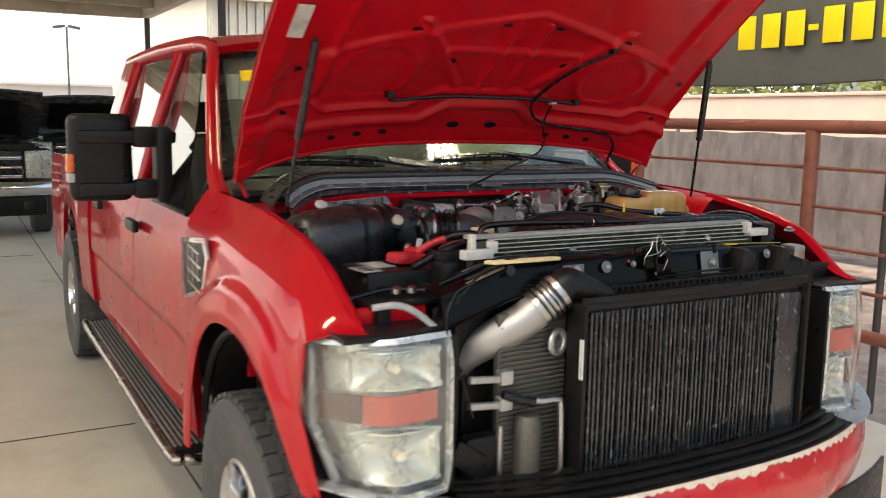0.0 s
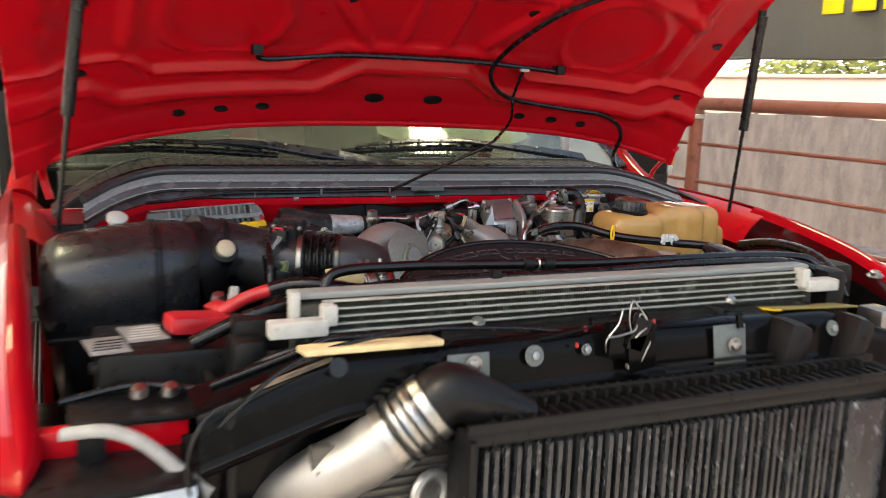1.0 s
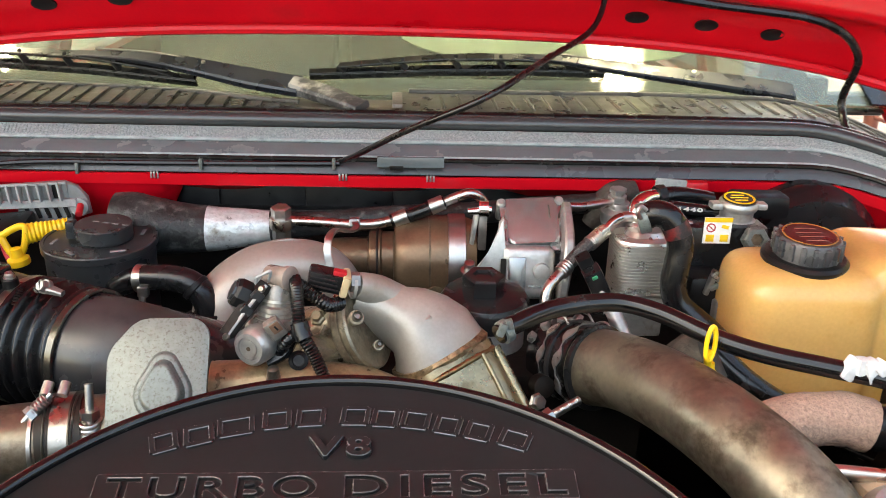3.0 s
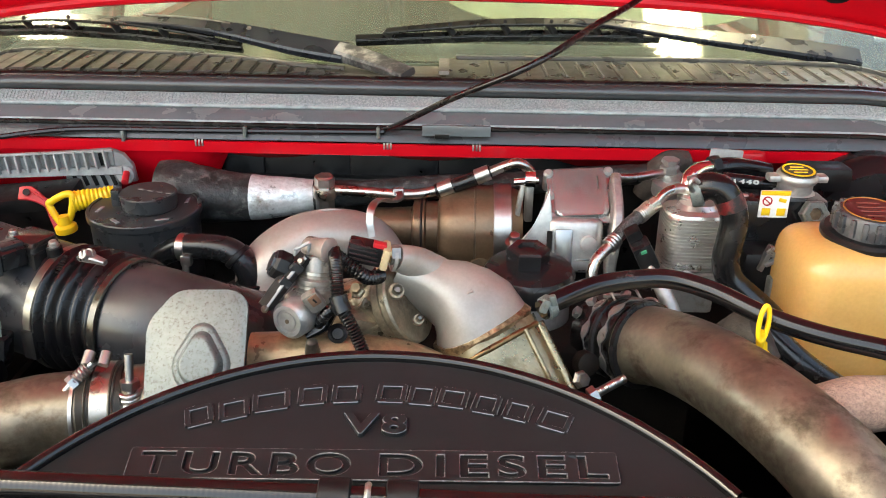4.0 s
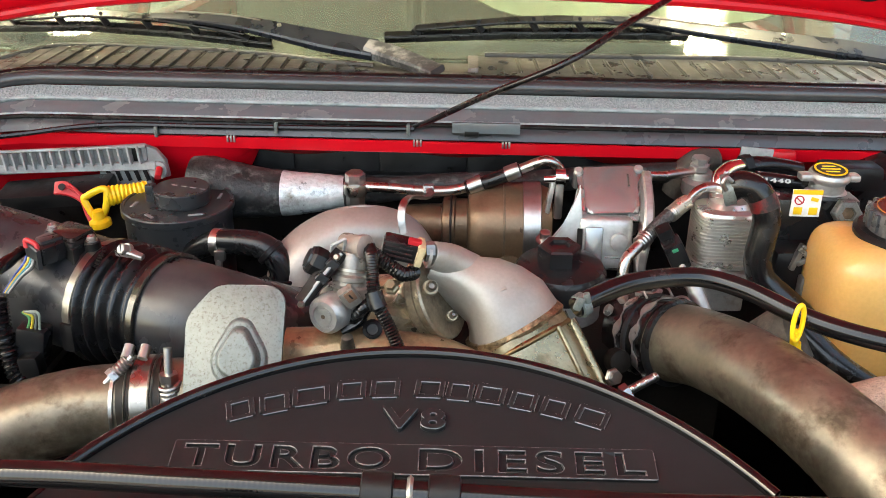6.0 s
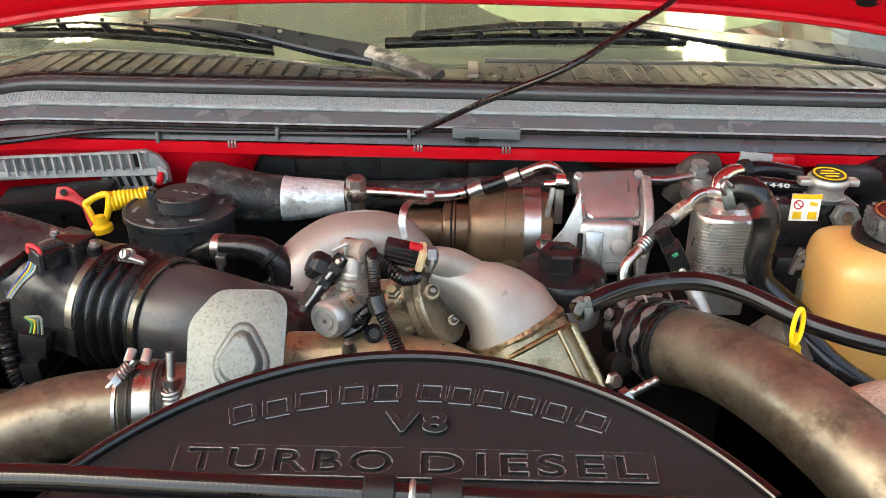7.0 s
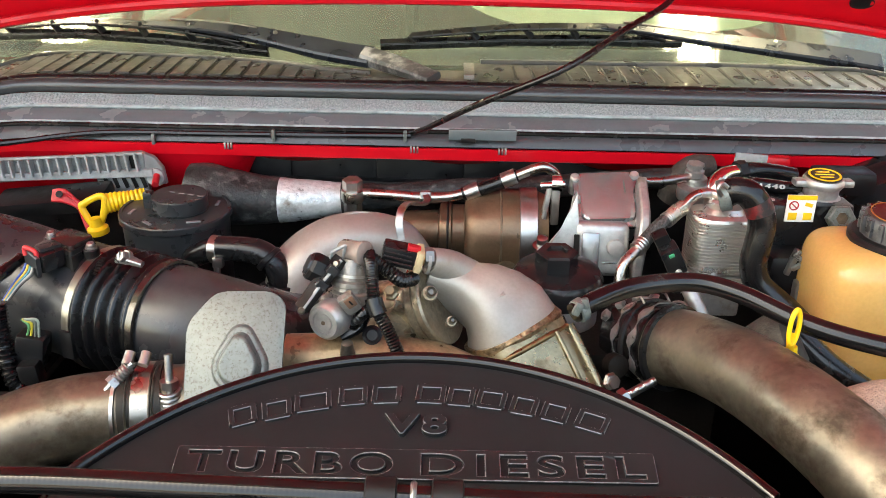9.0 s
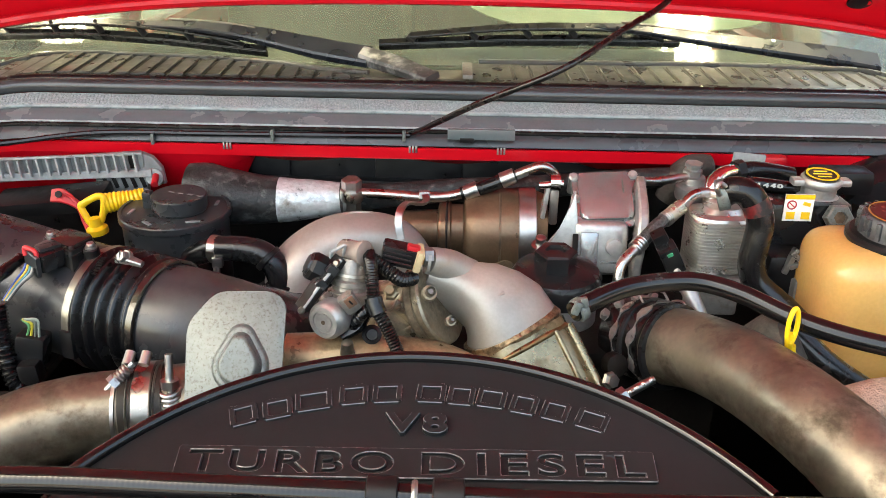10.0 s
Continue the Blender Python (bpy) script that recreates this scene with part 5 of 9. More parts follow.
# fan shroud with raised lettering
HOSE = surf("shiny_hose_rubber", (0.005, 0.005, 0.0055), 0.13, 0.0, 0.2, 60, 0.05, rvar=0.05, spec=0.45, dirt=(0.022, 0.022, 0.022), dirt_at=0.67, dirt_scale=20)
SO, SX, SY = V((-0.027, 0.345, 1.3255)), V((1, 0, 0)), V((0, 1, 0.30))
SM = frame_at(SO, SX, SY)
def on_shroud(x, y, h=0.0):
    return SM @ V((x, y, h))
arc = []
for k in range(33):
    a = radians(-52 + 104 * k / 32)
    arc.append((0.302 * math.sin(a), -0.200 + 0.3145 * math.cos(a)))
outline = arc + [(0.275, -0.075), (-0.275, -0.075)]
shr = part("fan_shroud", plate(outline[::-1], SM @ Matrix.Translation((0, 0, -0.012)), 0.012, 0.003), SHROUD, truck, "dark brown plastic fan shroud with embossed lettering")
part("shroud_rim", tube([on_shroud(x, y, 0.001) for x, y in arc], 0.0048, 14, 2), HOSE, shr)
def skirt(u, v):
    a = radians(-58 + 116 * u)
    p = on_shroud(0.302 * math.sin(a), -0.200 + 0.3145 * math.cos(a))
    return p + V((0, 0.012 * v, -0.16 * v))
part("shroud_skirt", sheet(skirt, 40, 4, 0.004), BLACK_PL, shr)
def rounded(poly, r=0.012, n=4):
    """A polygon with its corners rounded."""
    out = []
    k = len(poly)
    for i in range(k):
        p, a, b = V((*poly[i], 0)), V((*poly[i - 1], 0)), V((*poly[(i + 1) % k], 0))
        u, w = (a - p), (b - p)
        rr = min(r, u.length * 0.45, w.length * 0.45)
        s, e = p + u.normalized() * rr, p + w.normalized() * rr
        for j in range(n + 1):
            t = j / n
            q = s * (1 - t) ** 2 + p * 2 * t * (1 - t) + e * t * t
            out.append((q.x, q.y))
    return out


# paler plastic for letter rims: paints the light their edges catch
EDGE_GLINT = surf("painted_letter_glint", (0.085, 0.088, 0.092), 0.24, 0.0, 0.35, 160, 0.1, spec=0.7)


def glint_edges(bm, nz, parent, sharp=0.95):
    """Parts the rounded rims of raised shapes from bm as a paler edge of their own, a painted highlight."""
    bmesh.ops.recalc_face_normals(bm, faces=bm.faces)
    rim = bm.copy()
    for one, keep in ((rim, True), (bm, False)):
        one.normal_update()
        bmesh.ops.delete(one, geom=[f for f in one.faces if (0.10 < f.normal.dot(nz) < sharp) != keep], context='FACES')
    part("painted_glint", rim, EDGE_GLINT, parent, "", 25)


def lettering(body, width, height, m, name, material, parent, depth=0.0042):
    """Raised words in the built-in font, width and height in metres, on the plane of m, its middle at the plane's zero."""
    cu = bpy.data.curves.new(name, 'FONT')
    cu.body = body
    cu.align_x, cu.align_y = 'CENTER', 'CENTER'
    cu.space_character = 1.25
    cu.extrude = 0.01
    cu.bevel_depth, cu.bevel_resolution = 0.016, 2
    cu.offset = 0.030
    tmp = bpy.data.objects.new(name, cu)
    scene.collection.objects.link(tmp)
    bpy.context.view_layer.update()
    me = bpy.data.meshes.new_from_object(tmp.evaluated_get(bpy.context.evaluated_depsgraph_get()))
    bpy.data.objects.remove(tmp)
    bm = bmesh.new()
    bm.from_mesh(me)
    bpy.data.meshes.remove(me)
    xs, ys = [v.co.x for v in bm.verts], [v.co.y for v in bm.verts]
    cx, cy = (max(xs) + min(xs)) / 2, (max(ys) + min(ys)) / 2
    sx, sy = width / (max(xs) - min(xs)), height / (max(ys) - min(ys))
    for v in bm.verts:
        v.co = m @ V(((v.co.x - cx) * sx, (v.co.y - cy) * sy, depth * (0.5 + v.co.z / 0.044)))
    if depth > 0.002:
        glint_edges(bm, m.to_3x3() @ V((0, 0, 1)), parent)
    return part(name, bm, material, parent, "", 25)


def engraved(words, width, height, m, name, material, parent, thick=0.0020):
    """A raised panel with words cut into it: words of (text, middle x, width, letter height)."""
    panel = bpy.data.curves.new(name, 'CURVE')
    panel.dimensions, panel.fill_mode = '2D', 'BOTH'
    panel.extrude, panel.bevel_depth, panel.bevel_resolution = thick / 2, 0.0007, 1
    panel.offset = -0.0011
    corner = rounded([(-width / 2, -height / 2), (width / 2, -height / 2), (width / 2, height / 2), (-width / 2, height / 2)], 0.003)
    sp = panel.splines.new('POLY')
    sp.points.add(len(corner) - 1)
    for q, (x, y) in zip(sp.points, corner):
        q.co = (x, y, 0, 1)
    sp.use_cyclic_u = True
    for text, mid, wide, high in words:
        cu = bpy.data.curves.new(name, 'FONT')
        cu.body, cu.align_x, cu.space_character = text, 'CENTER', 1.22
        tmp = bpy.data.objects.new(name, cu)
        scene.collection.objects.link(tmp)
        bpy.context.view_layer.update()
        flat = tmp.to_curve(bpy.context.evaluated_depsgraph_get())
        pts = [[(p.co.x, p.co.y, p.handle_left.x, p.handle_left.y, p.handle_right.x, p.handle_right.y) for p in one.bezier_points] for one in flat.splines]
        tmp.to_curve_clear()
        bpy.data.objects.remove(tmp)
        xs, ys = [p[0] for one in pts for p in one], [p[1] for one in pts for p in one]
        kx, ky = wide / (max(xs) - min(xs)), high / (max(ys) - min(ys))
        cx, cy = (max(xs) + min(xs)) / 2, (max(ys) + min(ys)) / 2
        for one in pts:
            sp = panel.splines.new('BEZIER')
            sp.bezier_points.add(len(one) - 1)
            sp.resolution_u = 5
            for q, p in zip(sp.bezier_points, one):
                q.handle_left_type = q.handle_right_type = 'FREE'
                q.co = (mid + (p[0] - cx) * kx, (p[1] - cy) * ky, 0)
                q.handle_left = (mid + (p[2] - cx) * kx, (p[3] - cy) * ky, 0)
                q.handle_right = (mid + (p[4] - cx) * kx, (p[5] - cy) * ky, 0)
            sp.use_cyclic_u = True
    tmp = bpy.data.objects.new(name, panel)
    scene.collection.objects.link(tmp)
    bpy.context.view_layer.update()
    me = bpy.data.meshes.new_from_object(tmp.evaluated_get(bpy.context.evaluated_depsgraph_get()))
    bpy.data.objects.remove(tmp)
    bm = bmesh.new()
    bm.from_mesh(me)
    bpy.data.meshes.remove(me)
    bmesh.ops.transform(bm, matrix=m, verts=bm.verts)
    glint_edges(bm, m.to_3x3() @ V((0, 0, 1)), parent)
    return part(name, bm, material, parent, "raised panel with the words cut in", 25)


LETTER = surf("letter_plastic", (0.0135, 0.0145, 0.0160), 0.32, 0.0, 0.08, 40, 0.02, rvar=0.03, spec=0.19)
SLOPE = SM @ Matrix.Rotation(0.008, 4, 'Z')
engraved([("TURBO", -0.0855, 0.139, 0.0172), ("DIESEL", 0.0800, 0.151, 0.0172)], 0.3285, 0.0262, SLOPE @ Matrix.Translation((-0.001, 0.0135, 0.0010)), "word_panel", LETTER, shr)
lettering("V8", 0.045, 0.0185, SLOPE @ Matrix.Translation((-0.002, 0.0475, 0)), "word_v8", LETTER, shr)
# the maker's words above: plain raised bars along the arc
for x, y, wide in ((-0.1274, 0.0537, 0.0193), (-0.1039, 0.0602, 0.0208), (-0.0788, 0.0685, 0.0260), (-0.0501, 0.0748, 0.0203), (-0.0256, 0.0772, 0.0208), (0.0069, 0.0782, 0.0208),
                   (0.0290, 0.0765, 0.0192), (0.0514, 0.0745, 0.0208), (0.0751, 0.0694, 0.0189), (0.0974, 0.0637, 0.0189), (0.1232, 0.0560, 0.0220)):
    m = SM @ Matrix.Translation((x, y, 0)) @ Matrix.Rotation(-math.asin(x / 0.36), 4, 'Z')
    w, h = wide / 2 - 0.0016, 0.0076
    cr = [m @ V((a, b, 0.0006)) for a, b in ((-w, -h), (w, -h), (w + 0.0014, h), (-w + 0.0014, h))]
    nz = SM.to_3x3() @ V((0, 0, 1))
    ring = merge(*[bar([cr[i], cr[(i + 1) % 4]], [(0.0040, 0.0026)] * 2, nz, 2, 0.0008) for i in range(4)])
    glint_edges(ring, nz, shr)
    part("raised_bar", ring, LETTER, shr)

# black hose over the front
fh = part("vent_hose", tube([(-0.430, 0.275, 1.290), (-0.418, 0.280, 1.325), (-0.392, 0.290, 1.352), (-0.28, 0.300, 1.3545), (-0.16, 0.301, 1.3515), (-0.034, 0.302, 1.347), (0.11, 0.302, 1.343), (0.40, 0.300, 1.343), (0.56, 0.285, 1.338), (0.60, 0.26, 1.32)], 0.0085, 20, 190, ripple=(0.00004, 330)), HOSE, truck, "glossy black hose lying across the shroud")
for x in (-0.047, -0.006):
    part("hose_clamp", lathe([(0.0105, -0.010), (0.0125, -0.009), (0.0125, 0.009), (0.0105, 0.010)], (x, 0.302, 1.3470 - 0.03 * (x + 0.03)), (1, 0, -0.03), 18), BLACK_PL, fh)
part("hose_joint", lathe([(0.0085, -0.002), (0.0095, -0.002), (0.011, 0), (0.0095, 0.002), (0.0085, 0.002), (0.0085, -0.002)], (-0.027, 0.302, 1.347), (1, 0, -0.03), 18), STEEL, fh)
part("foam_block", bx((-0.358, 0.362, 1.329), (0.062, 0.028, 0.022), 0.004, (0, 1, 2)), FOAM, truck, "tan foam block behind the hose")
part("harness", tube([(-0.62, 0.27, 1.26), (-0.50, 0.27, 1.305), (-0.30, 0.275, 1.328), (0.0, 0.275, 1.33), (0.3, 0.272, 1.332), (0.52, 0.26, 1.328), (0.62, 0.22, 1.30)], 0.011, 10, 6), RUBBER, truck, "black wiring harness behind the radiator")
part("harness", tube([(0.10, 0.262, 1.338), (0.3, 0.262, 1.342), (0.5, 0.25, 1.338), (0.58, 0.22, 1.31)], 0.007, 10, 6), RUBBER, truck)

# hot and cold charge pipes
lp = part("charge_pipe", tube([(-0.5000, 0.4000, 1.1740), (-0.4400, 0.4550, 1.2240), (-0.3800, 0.4900, 1.2520), (-0.3300, 0.5080, 1.2620), (-0.2850, 0.5160, 1.2650)], 0.0365, 28, 10), HOTPIPE, truck, "heat-stained steel charge pipe with clamped coupler")
LD = V((1, 0.10, 0.03)).normalized()
part("pipe_bead", band((-0.2900, 0.5160, 1.2640), LD, 0.0365, 0.005, 0.003), STEEL, lp)
COUPLER = surf("grimy_black_coupler", (0.018, 0.016, 0.013), 0.42, 0.0, 0.3, 20, 0.1, spec=0.2)
BANDST = surf("worn_band_steel", (0.30, 0.29, 0.265), 0.30, 1.0, 0.12, 50, 0.06, rvar=0.05)
part("coupler", tube([(-0.2860, 0.5170, 1.2650), (-0.2700, 0.5190, 1.2660), (-0.2520, 0.5220, 1.2670)], 0.0392, 28, 5), COUPLER, lp)
part("pipe_end", tube([(-0.2560, 0.5210, 1.2665), (-0.2380, 0.5235, 1.2670), (-0.2220, 0.5255, 1.2675)], 0.0368, 28, 4), HOTPIPE, lp)
part("red_liner", tube([(-0.2320, 0.5240, 1.2673), (-0.2240, 0.5252, 1.2675)], 0.0376, 28, 3), surf("red_silicone", (0.20, 0.012, 0.012), 0.4, 0.0, 0.3, 40, 0.2), lp)
part("clamp_band", band((-0.2670, 0.5190, 1.2660), LD, 0.0402, 0.0165, 0.0014), BANDST, lp)
part("clamp_rim", band((-0.2790, 0.5180, 1.2655), LD, 0.0397, 0.002, 0.0018), STEEL, lp)
part("clamp_rim", band((-0.2570, 0.5210, 1.2665), LD, 0.0397, 0.002, 0.0018), STEEL, lp)
tb_ = part("t_bolt", tube([(-0.2960, 0.4997, 1.2950), (-0.2834, 0.5081, 1.3077), (-0.2749, 0.5123, 1.3150)], 0.0030, 12, 3), STEEL, lp, "steel clamp bolt with spring sleeve")
part("sleeve", tube([(-0.2907, 0.5028, 1.3003), (-0.2781, 0.5102, 1.3129)], 0.0055, 14, 18, ripple=(0.0006, 6)), STEEL, tb_)
part("nut", lathe([(0, 0), (0.0072, 0), (0.0072, 0.006), (0, 0.006)], (-0.2918, 0.5018, 1.2992), (0.028, 0.024, 0.022), 6), STEEL, tb_, "", 20)
for o in (-0.007, 0.007):
    part("trunnion_loop", lathe([(0, -0.006), (0.0046, -0.006), (0.0046, 0.006), (0, 0.006)], V((-0.2728, 0.5144, 1.3171)) + V((o, 0.002, 0)), (0.1, 0.8, 0.6), 14), STEEL, tb_)
sd = part("stud", tube([(-0.2412, 0.4954, 1.2760), (-0.2422, 0.5018, 1.2971), (-0.2433, 0.5102, 1.3256)], 0.0036, 12, 4, ripple=(0.0002, 20)), STEEL, lp, "clamp stud with coil spring")
sb, st_ = V((-0.2412, 0.4954, 1.2739)), V((-0.2422, 0.5018, 1.2971))
part("spring", tube([sb.lerp(st_, k / 44) + V((0.0088 * math.cos(k * 0.86), 0.0088 * math.sin(k * 0.86) * 0.9, 0.002 * math.sin(k * 0.86))) for k in range(45)], 0.0019, 8, 2), STEEL, sd)
part("nut", lathe([(0, 0), (0.0082, 0), (0.0082, 0.007), (0, 0.007)], (-0.2422, 0.5018, 1.2982), (0, 0.12, 1), 6), STEEL, sd, "", 20)

rp = part("charge_pipe", tube([(0.207, 0.622, 1.284), (0.228, 0.583, 1.298), (0.255, 0.525, 1.308), (0.287, 0.455, 1.306), (0.318, 0.395, 1.288), (0.345, 0.345, 1.245), (0.36, 0.32, 1.18)], [0.0385, 0.0365, 0.0365, 0.037, 0.038, 0.038, 0.038], 28, 8), HOTPIPE, truck, "large heat-stained steel charge pipe")
RD = V((0.045, -0.07, 0.016)).normalized()
RS = V((0.207, 0.622, 1.284))
part("boot", tube([RS - RD * 0.055, RS - RD * 0.03, RS - RD * 0.002], 0.0405, 32, 4), RUBBER, rp, "black rubber coupler")
part("pipe_bead", band(RS + RD * 0.006, RD, 0.0400, 0.007, 0.003, 40), BLACK_GL, rp)


def scalloped(at, axis, r, w, waves, depth, t=0.0016, seg=72):
    """A clamp band whose edges run in waves."""
    bm = bmesh.new()
    m = Matrix.Translation(at) @ Vector(axis).to_track_quat('Z', 'Y').to_matrix().to_4x4()
    rings = []
    for rr, e in ((r, -1), (r + t, -1), (r + t, 1), (r, 1)):
        ring = []
        for j in range(seg):
            a = 2 * math.pi * j / seg
            wave = max(-0.5, min(0.5, math.cos(waves * a + (0.8 if e > 0 else 0)))) * 2
            ring.append(bm.verts.new(m @ V((rr * math.cos(a), rr * math.sin(a), e * (w / 2 + depth * wave)))))
        rings.append(ring)
    for i in range(4):
        p, q = rings[i], rings[(i + 1) % 4]
        for j in range(seg):
            k = (j + 1) % seg
            bm.faces.new((p[j], p[k], q[k], q[j]))
    return bm


CLAMPDK = surf("oily_clamp_steel", (0.25, 0.245, 0.23), 0.34, 0.6, 0.4, 60, 0.2)
part("clamp_band", scalloped(RS - RD * 0.010, RD, 0.0408, 0.0050, 9, 0.0024), CLAMPDK, rp, "scalloped steel clamp band")
part("clamp_band", scalloped(RS - RD * 0.034, RD, 0.0408, 0.0040, 9, 0.0022), CLAMPDK, rp)
part("clamp_groove", band(RS - RD * 0.024, RD, 0.0405, 0.006, 0.0020, 40), BLACK_GL, rp)
for k in (-1, 0, 1):
    a = 0.25 + 0.55 * k
    up = V((-0.55, -0.2, 0.8)).normalized()
    o = RS - RD * 0.024 + V((0.046 * math.sin(a) - 0.008, 0.010 * math.sin(a), 0.046 * math.cos(a)))
    part("wire_loop", tube([o - RD * 0.012, o + V((0, 0, 0.006)) - RD * 0.006, o + V((0, 0, 0.008)) + RD * 0.006, o + RD * 0.014 + V((0, 0, 0.001))], 0.0013, 8, 6), STEEL, rp)
for k in range(5):
    a = -0.9 + 0.42 * k
    o = RS - RD * 0.046 + V((0.043 * math.sin(a), 0.012 * math.sin(a), 0.043 * math.cos(a)))
    part("clamp_lug", bx(o, (0.008, 0.010, 0.007), 0.0015, (20, math.degrees(a), -30)), CLAMPDK, rp)
part("vent_stub", tube([(0.176, 0.640, 1.338), (0.195, 0.636, 1.343), (0.214, 0.630, 1.344)], [0.0062, 0.0075, 0.0070], 14, 14, ripple=(0.0007, 7)), RUBBER, rp)
part("scuff", tube([(0.300, 0.400, 1.324), (0.308, 0.386, 1.320)], 0.002, 6, 2, flat=0.3), BLACK_PL, rp)
bt = part("long_bolt", tube([(0.1540, 0.5520, 1.2690), (0.1680, 0.5600, 1.2730), (0.1830, 0.5680, 1.2770)], 0.0042, 12, 16, ripple=(0.0003, 18)), STEEL, rp)
part("bolt_head", lathe([(0, 0), (0.0085, 0), (0.0085, 0.007), (0, 0.008)], (0.1560, 0.5530, 1.2700), (-0.8, -0.3, -0.4), 6), STEEL, bt, "", 20)
part("flange_nut", lathe([(0, 0), (0.009, 0), (0.008, 0.003), (0.0065, 0.003), (0.0065, 0.007), (0, 0.007)], (0.1440, 0.5750, 1.2710), (0.5, -0.75, 0.3), 6), STEEL, bt, "", 20)
part("rusty_boss", lathe([(0, 0), (0.012, 0), (0.011, 0.012), (0.007, 0.014), (0, 0.014)], (0.1510, 0.6050, 1.2720), (0.3, -0.85, 0.3), 20), GRIME_SHADE, rp)
part("sleeve", tube([(0.31, 0.50, 1.270), (0.35, 0.505, 1.290), (0.40, 0.505, 1.295), (0.425, 0.50, 1.29)], 0.024, 16, 5, ripple=(0.0006, 26)), surf("woven_heat_sleeve", (0.31, 0.215, 0.17), 0.75, 0.0, 0.3, 300, 0.8, fine=600), truck, "frayed woven heat sleeve")
part("sleeve_hose", tube([(0.42, 0.50, 1.29), (0.46, 0.495, 1.285), (0.52, 0.47, 1.25)], 0.021, 14, 4), RUBBER, truck)
alt = part("alternator", lathe([(0, 0), (0.05, 0.0), (0.058, 0.01), (0.058, 0.07), (0.05, 0.08), (0, 0.08)], (0.40, 0.36, 1.22), (0, -0.2, 1), 28), ALU, truck, "grimy cast alternator body")
part("plug", lathe([(0, 0), (0.022, 0), (0.024, 0.01), (0.016, 0.014), (0.016, 0.024), (0, 0.024)], (0.415, 0.37, 1.285), (0.1, -0.5, 0.9), 20), WHITEPL, alt)

# zinc bracket in front of the intake
ZP = frame_at((-0.1825, 0.487, 1.305), (1, 0.04, 0), (0, 0.58, 0.83))
def teardrop(r, tip, n=18, round_=0.5):
    """A pear: a big circle below and a small one at the tip."""
    q = r * round_
    b = math.asin((r - q) / (tip - q))
    low = [(r * math.cos(a), r * math.sin(a)) for a in [math.pi - b + (math.pi + 2 * b) * k / n for k in range(n + 1)]]
    top = [(q * math.cos(a), tip - q + q * math.sin(a)) for a in [b + (math.pi - 2 * b) * k / 8 for k in range(9)]]
    return low + top


zb = part("zinc_bracket", plate(rounded([(-0.041, -0.035), (0.036, -0.035), (0.0390, 0.074), (0.029, 0.084), (-0.020, 0.084), (-0.0435, 0.056)], 0.009), ZP @ Matrix.Translation((0, 0, -0.003)), 0.004, 0.0012), ZINC, truck, "dull zinc-plated bracket plate with pressed dome")


def pressed(r, tip, height, m, edge=1.25, rings=9, flat=0.35):
    """A pear-shaped pressing: rings that rise and draw in to a rounded crown."""
    bm = bmesh.new()
    prev = None
    base = teardrop(r, tip)
    for k in range(rings + 1):
        t = k / rings
        sc = edge + (flat - edge) * t
        h = height * (1 - (1 - min(1, t / 0.75)) ** 2.2) * (0.5 - 0.5 * math.cos(math.pi * min(1, t * 2.2))) ** 0.6
        ring = [bm.verts.new(m @ V((x * sc, y * sc, h))) for x, y in base]
        if prev:
            for i in range(len(ring)):
                j = (i + 1) % len(ring)
                bm.faces.new((prev[i], prev[j], ring[j], ring[i]))
        prev = ring
    bm.faces.new(prev)
    bmesh.ops.recalc_face_normals(bm, faces=bm.faces)
    return bm


part("dome_rim", pressed(0.0235, 0.0355, 0.0042, ZP @ Matrix.Translation((0.003, 0.0205, 0.0005)), 1.05, 8, 0.78), ZINC, zb, "", 80)
part("dome", pressed(0.0185, 0.0285, 0.0125, ZP @ Matrix.Translation((0.003, 0.0205, 0.0030)), 1.06, 14, 0.60), ZINC, zb, "", 80)

# air intake: box, meter tube, bellows, elbow
def box_body(stations, seg=40, power=2.7):
    """A rounded box lofted along the truck's width: stations of (x, y, z, half depth, half height)."""
    bm = bmesh.new()
    rings = []
    for x, y, z, hy, hz in stations:
        ring = []
        for j in range(seg):
            a = 2 * math.pi * j / seg
            ca, sa = math.cos(a), math.sin(a)
            q = (abs(ca) ** power + abs(sa) ** power) ** (-1 / power)
            ring.append(bm.verts.new((x, y + hy * ca * q, z + hz * sa * q)))
        rings.append(ring)
    for p, q in zip(rings, rings[1:]):
        for j in range(seg):
            bm.faces.new((p[j], p[(j + 1) % seg], q[(j + 1) % seg], q[j]))
    bm.faces.new(rings[0])
    bm.faces.new(rings[-1])
    return bm


AIRBOX = surf("satin_airbox_plastic", (0.015, 0.0155, 0.017), 0.28, 0.0, 0.2, 30, 0.04, dirt=(0.05, 0.05, 0.05), dirt_at=0.60, dirt_scale=12, spec=0.55, rvar=0.06)
ab = part("airbox", box_body([(-0.822, 0.620, 1.275, 0.070, 0.050), (-0.812, 0.620, 1.275, 0.098, 0.078), (-0.790, 0.620, 1.276, 0.112, 0.092), (-0.700, 0.625, 1.282, 0.118, 0.098), (-0.620, 0.632, 1.288, 0.116, 0.098), (-0.585, 0.638, 1.292, 0.108, 0.092), (-0.565, 0.642, 1.296, 0.090, 0.080)]), AIRBOX, truck, "black plastic air filter box with seam and ribs")
part("lower_box", bx((-0.685, 0.625, 1.16), (0.24, 0.20, 0.15), 0.025, (0, 0, 4)), BLACK_PL, ab)
for x in (-0.640, -0.632):
    part("seam", box_body([(x - 0.002, 0.630, 1.287, 0.1185, 0.1005), (x + 0.002, 0.631, 1.287, 0.1185, 0.1005)]), BLACK_PL, ab)
